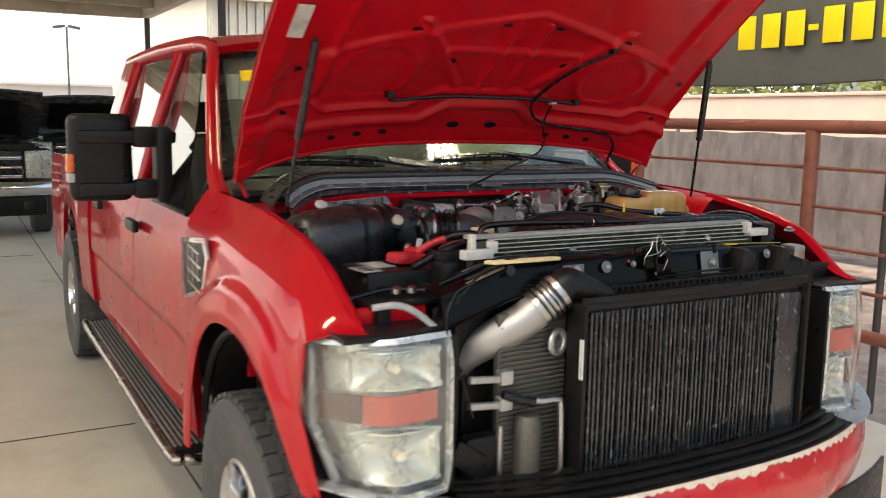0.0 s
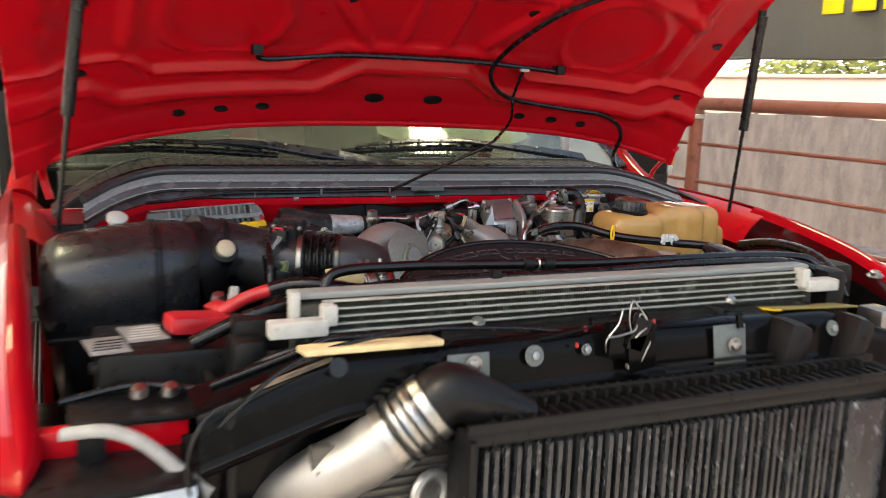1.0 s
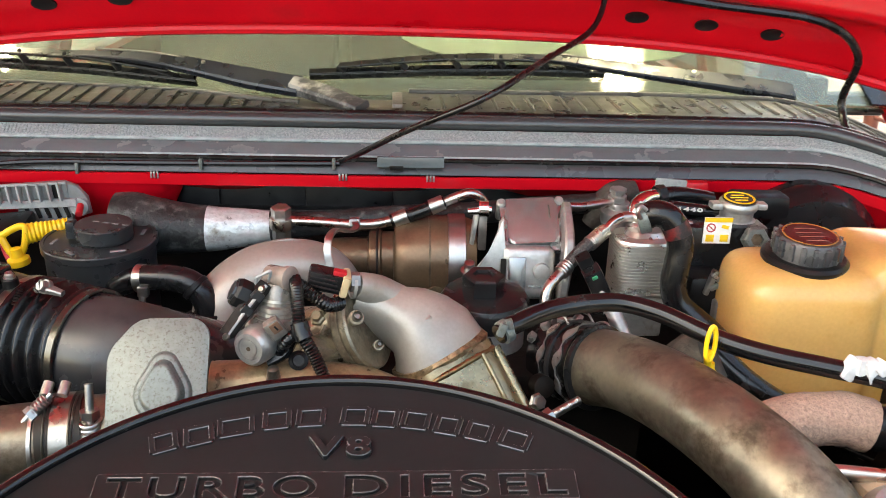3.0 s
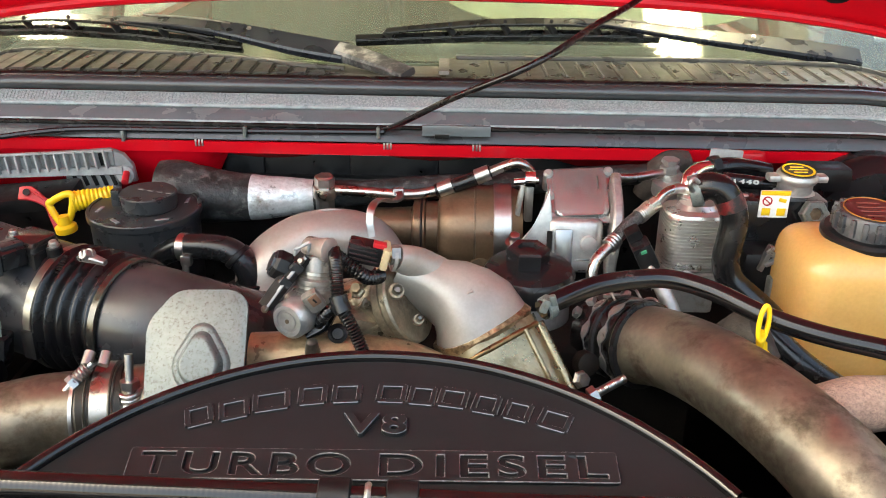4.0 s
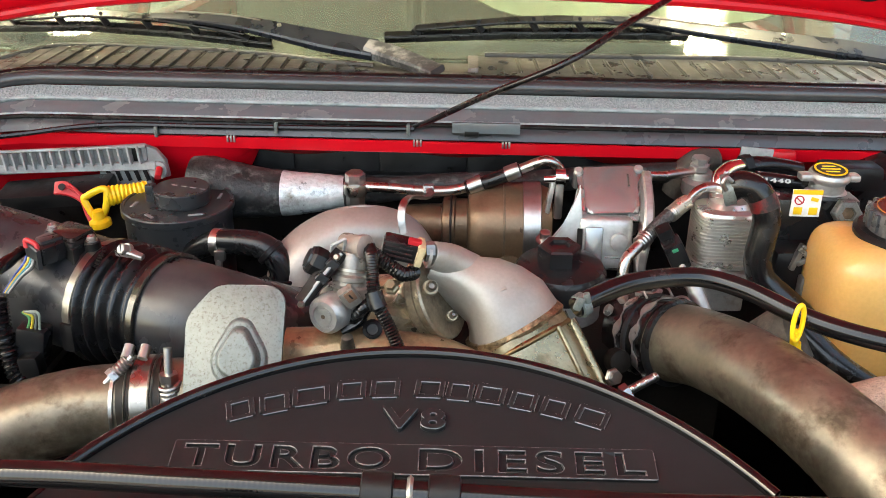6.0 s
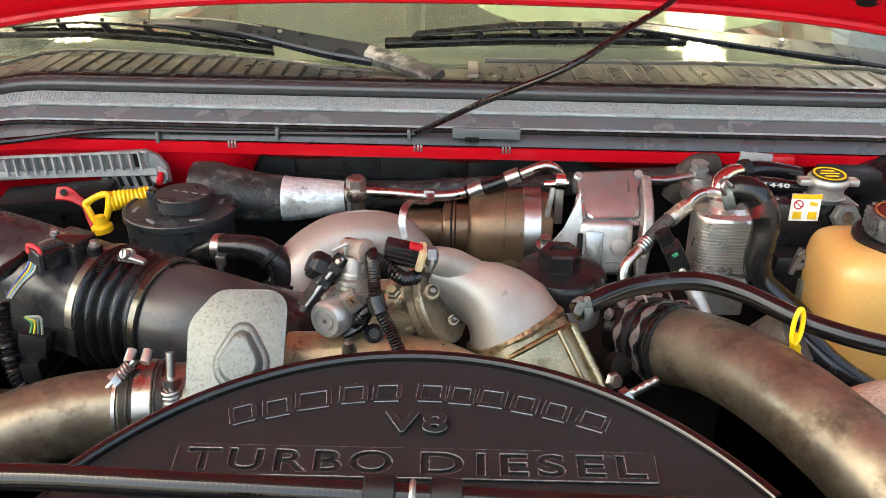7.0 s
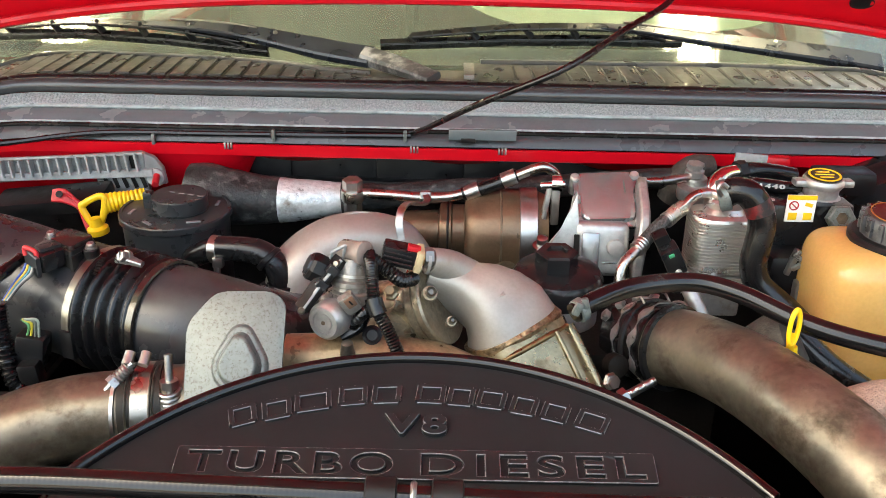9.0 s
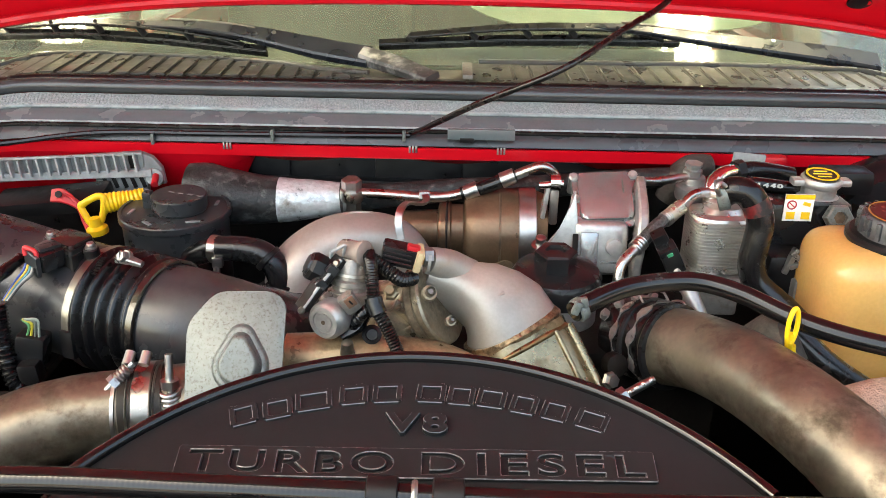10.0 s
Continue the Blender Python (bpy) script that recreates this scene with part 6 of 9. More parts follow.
for k in range(8):
    part("rib", bx((-0.790 + 0.027 * k, 0.522 + 0.002 * k, 1.165), (0.005, 0.010, 0.11), 0.002), BLACK_PL, ab)
part("seam_flange", bx((-0.690, 0.622, 1.215), (0.27, 0.25, 0.012), 0.005, (0, 0, 4)), BLACK_PL, ab)
part("outlet_collar", tube([(-0.58, 0.636, 1.30), (-0.53, 0.645, 1.318)], [0.085, 0.07], 28, 3), BLACK_PL, ab)
part("white_cap", lathe([(0, 0), (0.019, 0), (0.019, 0.008), (0.016, 0.010), (0, 0.010)], (-0.688, 0.730, 1.376), (0.1, -0.5, 0.85), 20), WHITEPL, ab, "round white plug")
part("drain_port", lathe([(0.0, -0.02), (0.024, -0.02), (0.024, 0.006), (0.020, 0.008), (0, 0.008)], (-0.516, 0.583, 1.337), (0.05, -0.85, 0.5), 22), BLACK_PL, ab)
part("white_cap", lathe([(0, 0), (0.0165, 0), (0.0165, 0.008), (0.014, 0.010), (0, 0.010)], V((-0.516, 0.583, 1.337)) + V((0.05, -0.85, 0.5)).normalized() * 0.008, (0.05, -0.85, 0.5), 20), surf("yellowed_white_plug", (0.44, 0.39, 0.28), 0.5, 0.0, 0.2, 60, 0.2), ab, "round white plug")
IC1, IC2, IA = V((-0.350, 0.665, 1.290)), V((-0.283, 0.638, 1.292)), V((0.92, -0.38, 0.0)).normalized()
DULL_ZINC = surf("dull_zinc_washer", (0.22, 0.22, 0.21), 0.35, 0.7, 0.2, 60, 0.1)
INTAKE = surf("dusty_satin_intake_plastic", (0.019, 0.020, 0.023), 0.27, 0.0, 0.25, 30, 0.04, dirt=(0.045, 0.045, 0.045), dirt_at=0.56, dirt_scale=11, spec=0.48, rvar=0.08)
mt = part("intake_tube", tube([(-0.565, 0.690, 1.325), (-0.50, 0.705, 1.312), (-0.42, 0.692, 1.296), IC1 + IA * 0.004], [0.066, 0.062, 0.0605, 0.0605], 36, 6), INTAKE, truck, "black plastic intake tube with bellows")
part("collar", band((-0.505, 0.704, 1.313), (1, 0.05, -0.15), 0.0625, 0.010, 0.004), BLACK_PL, mt)
part("bellows", tube([IC1 + IA * 0.004, IC1.lerp(IC2, 0.5), IC2 - IA * 0.002], [0.0610, 0.0600, 0.0575], 40, 48, ripple=(0.0042, 4.5)), RUBBER, mt, "glossy ribbed rubber bellows")
part("clamp_band", band(IC1, IA, 0.0630, 0.0105), BANDST, mt)
part("screw_housing", bar([(-0.3280, 0.6400, 1.3555), (-0.3160, 0.6300, 1.3600), (-0.2990, 0.6250, 1.3570)], [(0.008, 0.006), (0.010, 0.008), (0.006, 0.005)], (0, -0.3, 1), 5, 0.002), DULL_ZINC, mt)
part("clamp_screw", merge(lathe([(0, 0), (0.0056, 0), (0.0058, 0.002), (0.0058, 0.006), (0.0048, 0.0075), (0, 0.0075)], (-0.3160, 0.6300, 1.3620), (-0.45, -0.75, 0.5), 6), lathe([(0, -0.003), (0.0068, -0.003), (0.0068, 0.001), (0, 0.001)], (-0.3160, 0.6300, 1.3620), (-0.45, -0.75, 0.5), 18)), DULL_ZINC, mt, "", 20)
part("screw_slot", bx(V((-0.3160, 0.6300, 1.3620)) + V((-0.45, -0.75, 0.5)).normalized() * 0.0073, (0.0014, 0.0012, 0.009), 0.0002, (-30, 0, 20)), BLACK_PL, mt)
for k in range(7):
    a = 0.25 + 0.055 * k
    part("band_slot", bx(IC1 + V((0.003, -0.062 * math.sin(a), 0.0640 * math.cos(a))), (0.007, 0.0018, 0.0016), 0.0003, (math.degrees(a), 0, -22)), BLACK_PL, mt)
part("clamp_lug", bx(IC1 + V((-0.022, -0.058, -0.010)), (0.016, 0.010, 0.030), 0.003, (0, 0, -22)), BLACK_PL, mt)
part("clamp_band", band(IC2, IA, 0.0595, 0.009), surf("blackened_clamp_steel", (0.10, 0.098, 0.09), 0.24, 0.9, 0.3, 40, 0.1), mt)
part("elbow", tube([IC2 - IA * 0.004, IC2 + IA * 0.030 + V((0, 0.004, -0.002)), (-0.222, 0.636, 1.280), (-0.185, 0.660, 1.262), (-0.155, 0.70, 1.235), (-0.14, 0.73, 1.19)], [0.0570, 0.0560, 0.054, 0.050, 0.046, 0.045], 32, 7), INTAKE, mt)
part("elbow_edge", tube([(-0.2880, 0.5850, 1.2830), (-0.2670, 0.5880, 1.2890), (-0.2390, 0.6000, 1.2910)], 0.0012, 6, 4), BLACK_GL, mt)
ms = part("air_meter", plate(rounded([(-0.0215, -0.0060), (0.0110, -0.0290), (0.0235, 0.0060), (-0.0150, 0.0270)], 0.006), Matrix.Translation((-0.3840, 0.6680, 1.3430)), 0.0190, 0.002), BLACK_PL, mt, "black air flow meter with red-tabbed plug")
part("meter_lid", plate(rounded([(-0.0195, -0.0055), (0.0105, -0.0265), (0.0215, 0.0055), (-0.0135, 0.0245)], 0.005), Matrix.Translation((-0.3840, 0.6680, 1.3620)), 0.0045, 0.002), surf("brownish_black_plastic", (0.020, 0.014, 0.013), 0.18), ms)
part("meter_rim", plate(rounded([(-0.0225, -0.0062), (0.0112, -0.0300), (0.0245, 0.0064), (-0.0155, 0.0282)], 0.006), Matrix.Translation((-0.3840, 0.6680, 1.3545)), 0.0030, 0.001), BLACK_GL, ms)
for p in ((-0.4055, 0.6740, 1.3640), (-0.3585, 0.6540, 1.3610)):
    part("meter_leg", lathe([(0, -0.032), (0.0085, -0.032), (0.0075, -0.001), (0.0065, 0), (0, 0)], p, (0, -0.1, 1), 18), BLACK_PL, ms)
    part("washer", lathe([(0, 0), (0.0058, 0), (0.0058, 0.0012), (0, 0.0012)], p, (0, -0.15, 1), 18), DULL_ZINC, ms)
    part("screw", lathe([(0, 0.001), (0.0044, 0.001), (0.0046, 0.003), (0.0036, 0.0055), (0.0016, 0.0058), (0.0012, 0.0040), (0, 0.0040)], p, (0, -0.15, 1), 14), STEEL, ms)
part("meter_web", bx((-0.3720, 0.6420, 1.3420), (0.004, 0.008, 0.030), 0.001, (0, 0, -20)), BLACK_PL, ms)
plug = part("plug", plate(rounded([(-0.4125, 0.6400), (-0.3935, 0.6210), (-0.3800, 0.6430), (-0.4040, 0.6660)], 0.003), Matrix.Translation((0, 0, 1.3470)), 0.0165, 0.002), BLACK_GL, ms)
part("plug_top", plate(rounded([(-0.4095, 0.6440), (-0.3985, 0.6330), (-0.3850, 0.6500), (-0.4020, 0.6640)], 0.002), Matrix.Translation((0, 0, 1.3635)), 0.0030, 0.001), SLATE, ms)
part("plug_flange", bar([(-0.4160, 0.6390, 1.3560), (-0.3950, 0.6180, 1.3540)], [(0.004, 0.020)] * 2, (0, 0, 1), 2, 0.001), SLATE, ms)
part("plug_rib", bar([(-0.4050, 0.6450, 1.3655), (-0.3930, 0.6560, 1.3660)], [(0.0020, 0.0020)] * 2, (0, 0, 1), 2, 0.0004), BLACK_PL, ms)
part("red_tab", tube([(-0.4130, 0.6320, 1.3610), (-0.4135, 0.6330, 1.3670), (-0.4110, 0.6320, 1.3690), (-0.4010, 0.6260, 1.3680), (-0.3990, 0.6250, 1.3650), (-0.3990, 0.6240, 1.3600)], 0.0024, 10, 5), REDPL, ms)
for k, c in enumerate(((0.02, 0.06, 0.30), (0.6, 0.40, 0.03), (0.05, 0.22, 0.25), (0.42, 0.42, 0.40), (0.02, 0.02, 0.02))):
    part("wire", tube([V((-0.4100, 0.6240, 1.3560)) + V((0.0024 * k, -0.001 * k, -0.0008 * k)), V((-0.4120, 0.6200, 1.3500)) + V((0.0022 * k, 0, -0.001 * k)), V((-0.4220, 0.6160, 1.3370)) + V((0.0020 * k, 0, 0)), V((-0.4310, 0.6100, 1.3230)) + V((0.0014 * k, 0, 0))], 0.0010, 6, 5), surf("wire_jacket", c, 0.35, bump=0), ms)
part("loom", tube([(-0.4340, 0.6040, 1.3230), (-0.4330, 0.6000, 1.3010), (-0.4290, 0.5940, 1.2750), (-0.4200, 0.5860, 1.2490), (-0.3980, 0.5750, 1.2280)], 0.0085, 14, 24, ripple=(0.0011, 26)), RUBBER, ms, "black corrugated wiring loom")
part("connector", bx((-0.4070, 0.6050, 1.2750), (0.028, 0.022, 0.034), 0.004, (0, 10, 0)), BLACK_GL, ms)
part("connector", bx((-0.4050, 0.5900, 1.2580), (0.020, 0.018, 0.022), 0.004, (0, -6, 0)), BLACK_PL, ms)
for k, c in enumerate(((0.10, 0.30, 0.12), (0.5, 0.42, 0.05), (0.12, 0.14, 0.12), (0.25, 0.30, 0.25))):
    part("wire", tube([V((-0.4090, 0.6000, 1.2900)) + V((0.004 * k, 0, 0)), V((-0.4040, 0.5980, 1.3030)) + V((0.003 * k, 0, 0.002 * k)), V((-0.4100, 0.5980, 1.3100)) + V((0.001 * k, 0, 0))], 0.0013, 6, 5), surf("wire_jacket", c, 0.35, bump=0), ms)
part("grey_boss", lathe([(0, 0), (0.026, 0), (0.022, 0.012), (0, 0.014)], (-0.425, 0.56, 1.225), (0.1, -0.6, 0.8), 18), GRIME_SHADE, block)
# sensor wire standing before the airbox
sw = part("harness_drop", tube([(-0.425, 0.645, 1.352), (-0.44, 0.56, 1.34), (-0.447, 0.52, 1.31), (-0.45, 0.50, 1.26)], 0.006, 10, 8, ripple=(0.0008, 16)), RUBBER, truck)
part("connector", bx((-0.452, 0.50, 1.255), (0.018, 0.018, 0.030), 0.003), BLACK_GL, sw)

# breather canister with round lid, and its elbow hose
fc = part("oil_separator", lathe([(0, -0.12), (0.0600, -0.12), (0.0615, -0.002), (0.0632, 0.0), (0.0648, 0.0), (0.0648, 0.0068), (0.0638, 0.0080), (0.0605, 0.0080), (0.0600, 0.0066), (0, 0.0066)], (-0.332, 0.838, 1.329), (0, -0.05, 1), 56), SLATE, truck, "black round breather canister with raised knob", 25)
part("knob", lathe([(0.0305, 0), (0.0322, 0.003), (0.0322, 0.0178), (0.0312, 0.0190), (0, 0.0194)], (-0.326, 0.838, 1.3355), (0, -0.05, 1), 40), SLATE, fc, "", 25)
part("knob_grip", bx((-0.362, 0.836, 1.3475), (0.010, 0.014, 0.020), 0.002), SLATE, fc)
for k in range(4):
    part("knob_print", bx((-0.335 + 0.012 * k, 0.842 - 0.004 * k, 1.3552), (0.007, 0.003, 0.0008), 0.0002, (0, 0, -20)), surf("grey_print", (0.16, 0.16, 0.16), 0.5), fc)
for a in (0.4, 1.7, 3.4, 4.3, 5.4):
    part("arrow_mark", bx((-0.332 + 0.049 * math.cos(a), 0.838 + 0.049 * math.sin(a), 1.3363 + 0.0025 * math.sin(a)), (0.016, 0.004, 0.0015), 0.0005, (0, 0, math.degrees(a) + 70)), surf("grey_print", (0.22, 0.22, 0.22), 0.5), fc)
part("red_pin", tube([(-0.3750, 0.9000, 1.3440), (-0.3770, 0.9150, 1.3510)], 0.0042, 10, 3), REDPL, fc)
eh = part("breather_hose", tube([(-0.3180, 0.8000, 1.2820), (-0.2990, 0.7850, 1.2980), (-0.2719, 0.7720, 1.3130), (-0.2535, 0.7680, 1.3160), (-0.2308, 0.7650, 1.3158), (-0.2143, 0.7620, 1.3120), (-0.2024, 0.7590, 1.3020), (-0.1955, 0.7560, 1.2860), (-0.1945, 0.7530, 1.2640)], [0.010, 0.0125, 0.0140, 0.0142, 0.0145, 0.0145, 0.0145, 0.0142, 0.014], 20, 8), BLACK_GL, truck, "black elbow breather hose with clamps")
part("clamp_band", band((-0.2690, 0.7715, 1.3132), (1, -0.2, 0.05), 0.0143, 0.011), STEEL, eh)
part("clamp_screw", merge(bx((-0.2640, 0.7565, 1.3040), (0.012, 0.010, 0.012), 0.002), lathe([(0, 0), (0.004, 0), (0.004, 0.012), (0, 0.012)], (-0.2650, 0.7545, 1.2990), (0, -0.2, -1), 8)), STEEL, eh)
part("clamp_band", band((-0.2085, 0.7605, 1.3075), (0.72, -0.2, -0.66), 0.0150, 0.007), BLACK_PL, eh)
part("clamp_band", band((-0.1948, 0.7540, 1.2780), (0, 0, 1), 0.0150, 0.006), BLACK_GL, eh)
part("flange", lathe([(0.0, 0), (0.030, 0), (0.031, 0.003), (0.018, 0.006), (0, 0.006)], (-0.1940, 0.7520, 1.2700), (0, -0.1, 1), 28), BLACK_PL, eh)

# yellow dipstick and red tag
yd = part("dipstick", tube([(-0.4480, 0.8480, 1.3330), (-0.4380, 0.8480, 1.3400), (-0.4260, 0.8500, 1.3450), (-0.4200, 0.8500, 1.3420), (-0.4220, 0.8480, 1.3250), (-0.4270, 0.8460, 1.3130), (-0.4360, 0.8450, 1.3110), (-0.4430, 0.8460, 1.3220), (-0.4480, 0.8480, 1.3330), (-0.4440, 0.8480, 1.3360)], 0.0042, 12, 6), YELLOW, truck, "yellow dipstick handle with ribbed neck")
part("dipstick_neck", tube([(-0.4240, 0.8560, 1.3330), (-0.4100, 0.8620, 1.3350), (-0.3950, 0.8680, 1.3360), (-0.3790, 0.8750, 1.3390)], [0.0125, 0.0115, 0.0105, 0.0095], 18, 16, ripple=(0.0007, 10)), YELLOW, yd, "oily yellow ribbed neck")
part("stopper", lathe([(0, 0), (0.0125, 0), (0.0130, 0.003), (0.0125, 0.007), (0.008, 0.010), (0.006, 0.020), (0, 0.020)], (-0.4290, 0.8430, 1.3010), (-0.1, -0.1, 1), 22), YELLOW, yd)
rt = part("red_latch", bar([(-0.4870, 0.8620, 1.3400), (-0.4750, 0.8600, 1.3410), (-0.4610, 0.8570, 1.3350), (-0.4510, 0.8540, 1.3280), (-0.4460, 0.8500, 1.3140), (-0.4420, 0.8460, 1.3040)], [(0.016, 0.005), (0.018, 0.006), (0.011, 0.006), (0.009, 0.006), (0.008, 0.005), (0.006, 0.004)], (0.1, -0.8, 0.6), 5, 0.0015), REDPL, truck, "red plastic pull latch")
part("latch_hole", lathe([(0, 0), (0.0042, 0), (0.0042, 0.0015), (0, 0.0015)], (-0.4760, 0.8560, 1.3440), (0.1, -0.8, 0.6), 14), BLACK_PL, rt)
part("latch_rib", bar([(-0.4680, 0.8560, 1.3440), (-0.4580, 0.8520, 1.3400), (-0.4510, 0.8500, 1.3340)], [(0.003, 0.003)] * 2, (0.1, -0.8, 0.6), 4, 0.001), REDPL, rt)
part("fuse_cover", bx((-0.50, 0.89, 1.325), (0.14, 0.05, 0.02), 0.006, (10, -6, 0)), BLACK_PL, truck)

# grey ribbed cover at the cowl
GREYPL = surf("grey_plastic", (0.19, 0.20, 0.20), 0.4, 0.0, 0.2, 40, 0.2, dirt=(0.13, 0.125, 0.115), dirt_at=0.6)
gc = part("filter_cover", plate([(-0.6150, 0.0090), (-0.5640, 0.0140), (-0.4780, 0.0220), (-0.3980, 0.0290), (-0.3820, 0.0230), (-0.3710, 0.0090), (-0.3680, -0.0120), (-0.3820, -0.0150), (-0.3910, 0.0020), (-0.4820, -0.0060), (-0.5690, -0.0140), (-0.6200, -0.0190)][::-1], frame_at((0, 0.930, 1.35), (1, 0, 0), (0, 0, 1)), 0.008, 0.002), GREYPL, truck, "grey ribbed plastic filter cover")
GREYLT = surf("scuffed_grey_edges", (0.27, 0.285, 0.285), 0.38, 0.0, 0.3, 60, 0.2)
for k in range(15):
    u = k / 13
    x, top, low = -0.5600 + 0.01215 * (k - 1), 1.3650 + 0.0140 * u, 1.3400 + 0.0120 * u
    part("rib", bar([(x, 0.917, top - 0.0005), (x + 0.0035, 0.915, low + 0.004)], [(0.0026, 0.012)] * 2, (0, -1, 0), 2, 0.0006), GREYLT, gc)
    part("recess", bx((x + 0.006, 0.9208, (top + low) / 2 + 0.001), (0.0065, 0.0012, (top - low) * 0.62), 0.0004), BLACK_PL if k in (13,) else GREYPL, gc)
part("cover_lip", bar([(-0.5600 - 0.05, 0.917, 1.3420), (-0.3820, 0.917, 1.3540)], [(0.010, 0.006)] * 2, (0, -1, 0), 2, 0.001), GREYLT, gc)
part("cover_lip", bar([(-0.5600 - 0.05, 0.917, 1.3650), (-0.3920, 0.917, 1.3790)], [(0.003, 0.006)] * 2, (0, -1, 0), 2, 0.001), GREYLT, gc)
part("lower_cover", bx((-0.4240, 0.9280, 1.3370), (0.066, 0.010, 0.024), 0.003, (0, -2, 0)), GREYPL, gc)
for k in range(5):
    part("slot", bx(V((-0.4440, 0.9220, 1.3390)) + V((0.0118 * k, 0, 0.0004 * k)), (0.005, 0.002, 0.017), 0.0008, (0, -18, 0)), BLACK_PL, gc)
part("boss", lathe([(0, 0), (0.012, 0), (0.011, 0.005), (0, 0.006)], (-0.3800, 0.9220, 1.3470), (0, -1, 0.1), 20), GREYLT, gc)

# wrapped pipe along the firewall, with foil tape
WRAP = surf("grimy_heat_wrap", (0.020, 0.021, 0.021), 0.46, 0.0, 0.7, 70, 1.0, dirt=(0.12, 0.12, 0.115), dirt_at=0.60, dirt_scale=55, spec=0.35)
wp = part("wrapped_pipe", tube([(-0.338, 0.915, 1.337), (-0.315, 0.914, 1.334), (-0.279, 0.912, 1.3255), (-0.2134, 0.912, 1.3234), (-0.1418, 0.914, 1.3270), (-0.0776, 0.918, 1.3310), (-0.0067, 0.925, 1.3360), (0.100, 0.934, 1.3400), (0.2277, 0.938, 1.3520), (0.285, 0.938, 1.3560)],
     [0.0300, 0.0345, 0.0355, 0.0275, 0.0190, 0.0150, 0.0150, 0.0150, 0.0135, 0.0130], 24, 8), WRAP, truck, "pipe in grimy heat wrap with foil tape")
FOIL = surf("crinkled_foil_tape", (0.52, 0.56, 0.56), 0.36, 0.40, 0.3, 70, 1.0, fine=220, dirt=(0.16, 0.14, 0.11), dirt_at=0.62, dirt_scale=22)
part("foil_tape", tube([(-0.222, 0.912, 1.3235), (-0.205, 0.912, 1.3236), (-0.180, 0.913, 1.3250), (-0.145, 0.914, 1.3268)], [0.0290, 0.0272, 0.0246, 0.0198], 24, 6), FOIL, wp)
BLANKET = surf("frayed_grey_blanket", (0.050, 0.045, 0.038), 0.7, 0.0, 0.6, 60, 1.0, dirt=(0.13, 0.115, 0.095), dirt_at=0.60, dirt_scale=50)
part("blanket_end", tube([(0.268, 0.938, 1.325), (0.282, 0.936, 1.350), (0.298, 0.936, 1.368), (0.322, 0.940, 1.374)], [0.014, 0.021, 0.019, 0.012], 18, 6), BLANKET, wp, "frayed end of the heat blanket")
# fuel line with banjo bolts
FUEL = surf("brushed_line_steel", (0.46, 0.43, 0.39), 0.31, 1.0, 0.15, 30, 0.05)
flb = part("fuel_line", tube([(-0.118, 0.885, 1.344), (-0.08, 0.884, 1.343), (-0.044, 0.883, 1.341), (-0.012, 0.884, 1.342), (0.010, 0.885, 1.347)], 0.0062, 12, 6), FUEL, truck, "steel fuel line with banjo bolt and braided section")
part("braid", tube([(0.006, 0.885, 1.346), (0.038, 0.885, 1.356), (0.072, 0.885, 1.371)], 0.0085, 12, 6), RUBBER, flb)
part("line_end", tube([(0.070, 0.885, 1.370), (0.090, 0.885, 1.379), (0.104, 0.886, 1.382), (0.117, 0.888, 1.374), (0.122, 0.89, 1.36)], 0.0062, 12, 6), FUEL, flb)
for x, z in ((0.018, 1.3495), (0.062, 1.367)):
    part("ferrule", tube([(x - 0.008, 0.885, z - 0.0035), (x + 0.008, 0.885, z + 0.0035)], 0.0096, 14, 2), STEEL, flb)
part("banjo_nut", lathe([(0, 0), (0.0125, 0), (0.0125, 0.012), (0.010, 0.014), (0, 0.014)], (-0.128, 0.885, 1.349), (0, -0.1, 1), 6), STEEL, flb)
part("banjo_eye", lathe([(0, 0), (0.0135, 0), (0.0145, 0.004), (0.0145, 0.010), (0.0135, 0.014), (0, 0.014)], (-0.128, 0.885, 1.335), (0, -0.1, 1), 20), FUEL, flb)
part("banjo_base", lathe([(0, 0), (0.0115, 0), (0.0115, 0.016), (0, 0.016)], (-0.128, 0.885, 1.318), (0, -0.1, 1), 6), STEEL, flb)
part("nut", lathe([(0, 0), (0.0075, 0), (0.0082, 0.001), (0.0082, 0.012), (0.0075, 0.013), (0, 0.013)], (-0.0450, 0.8820, 1.3420), (1, 0, 0.03), 6), DULL_ZINC, flb, "", 20)

# intake plenum elbow and hook bracket
PLEN = surf("satin_cast_pipe", (0.35, 0.325, 0.290), 0.40, 0.45, 0.14, 20, 0.10, rvar=0.05, dirt=(0.28, 0.235, 0.185), dirt_at=0.64, dirt_scale=10)
pl_ = part("plenum_pipe", tube([(-0.182, 0.765, 1.230), (-0.180, 0.78, 1.280), (-0.146, 0.80, 1.307), (-0.105, 0.812, 1.312), (-0.072, 0.820, 1.302), (-0.048, 0.822, 1.278)], [0.034, 0.035, 0.034, 0.033, 0.032, 0.026], 24, 8), PLEN, truck, "cast aluminium plenum pipe with welded collar")
part("top_seam", tube([(-0.165, 0.79, 1.333), (-0.12, 0.81, 1.345), (-0.085, 0.818, 1.340)], 0.0022, 8, 4), PLEN, pl_)
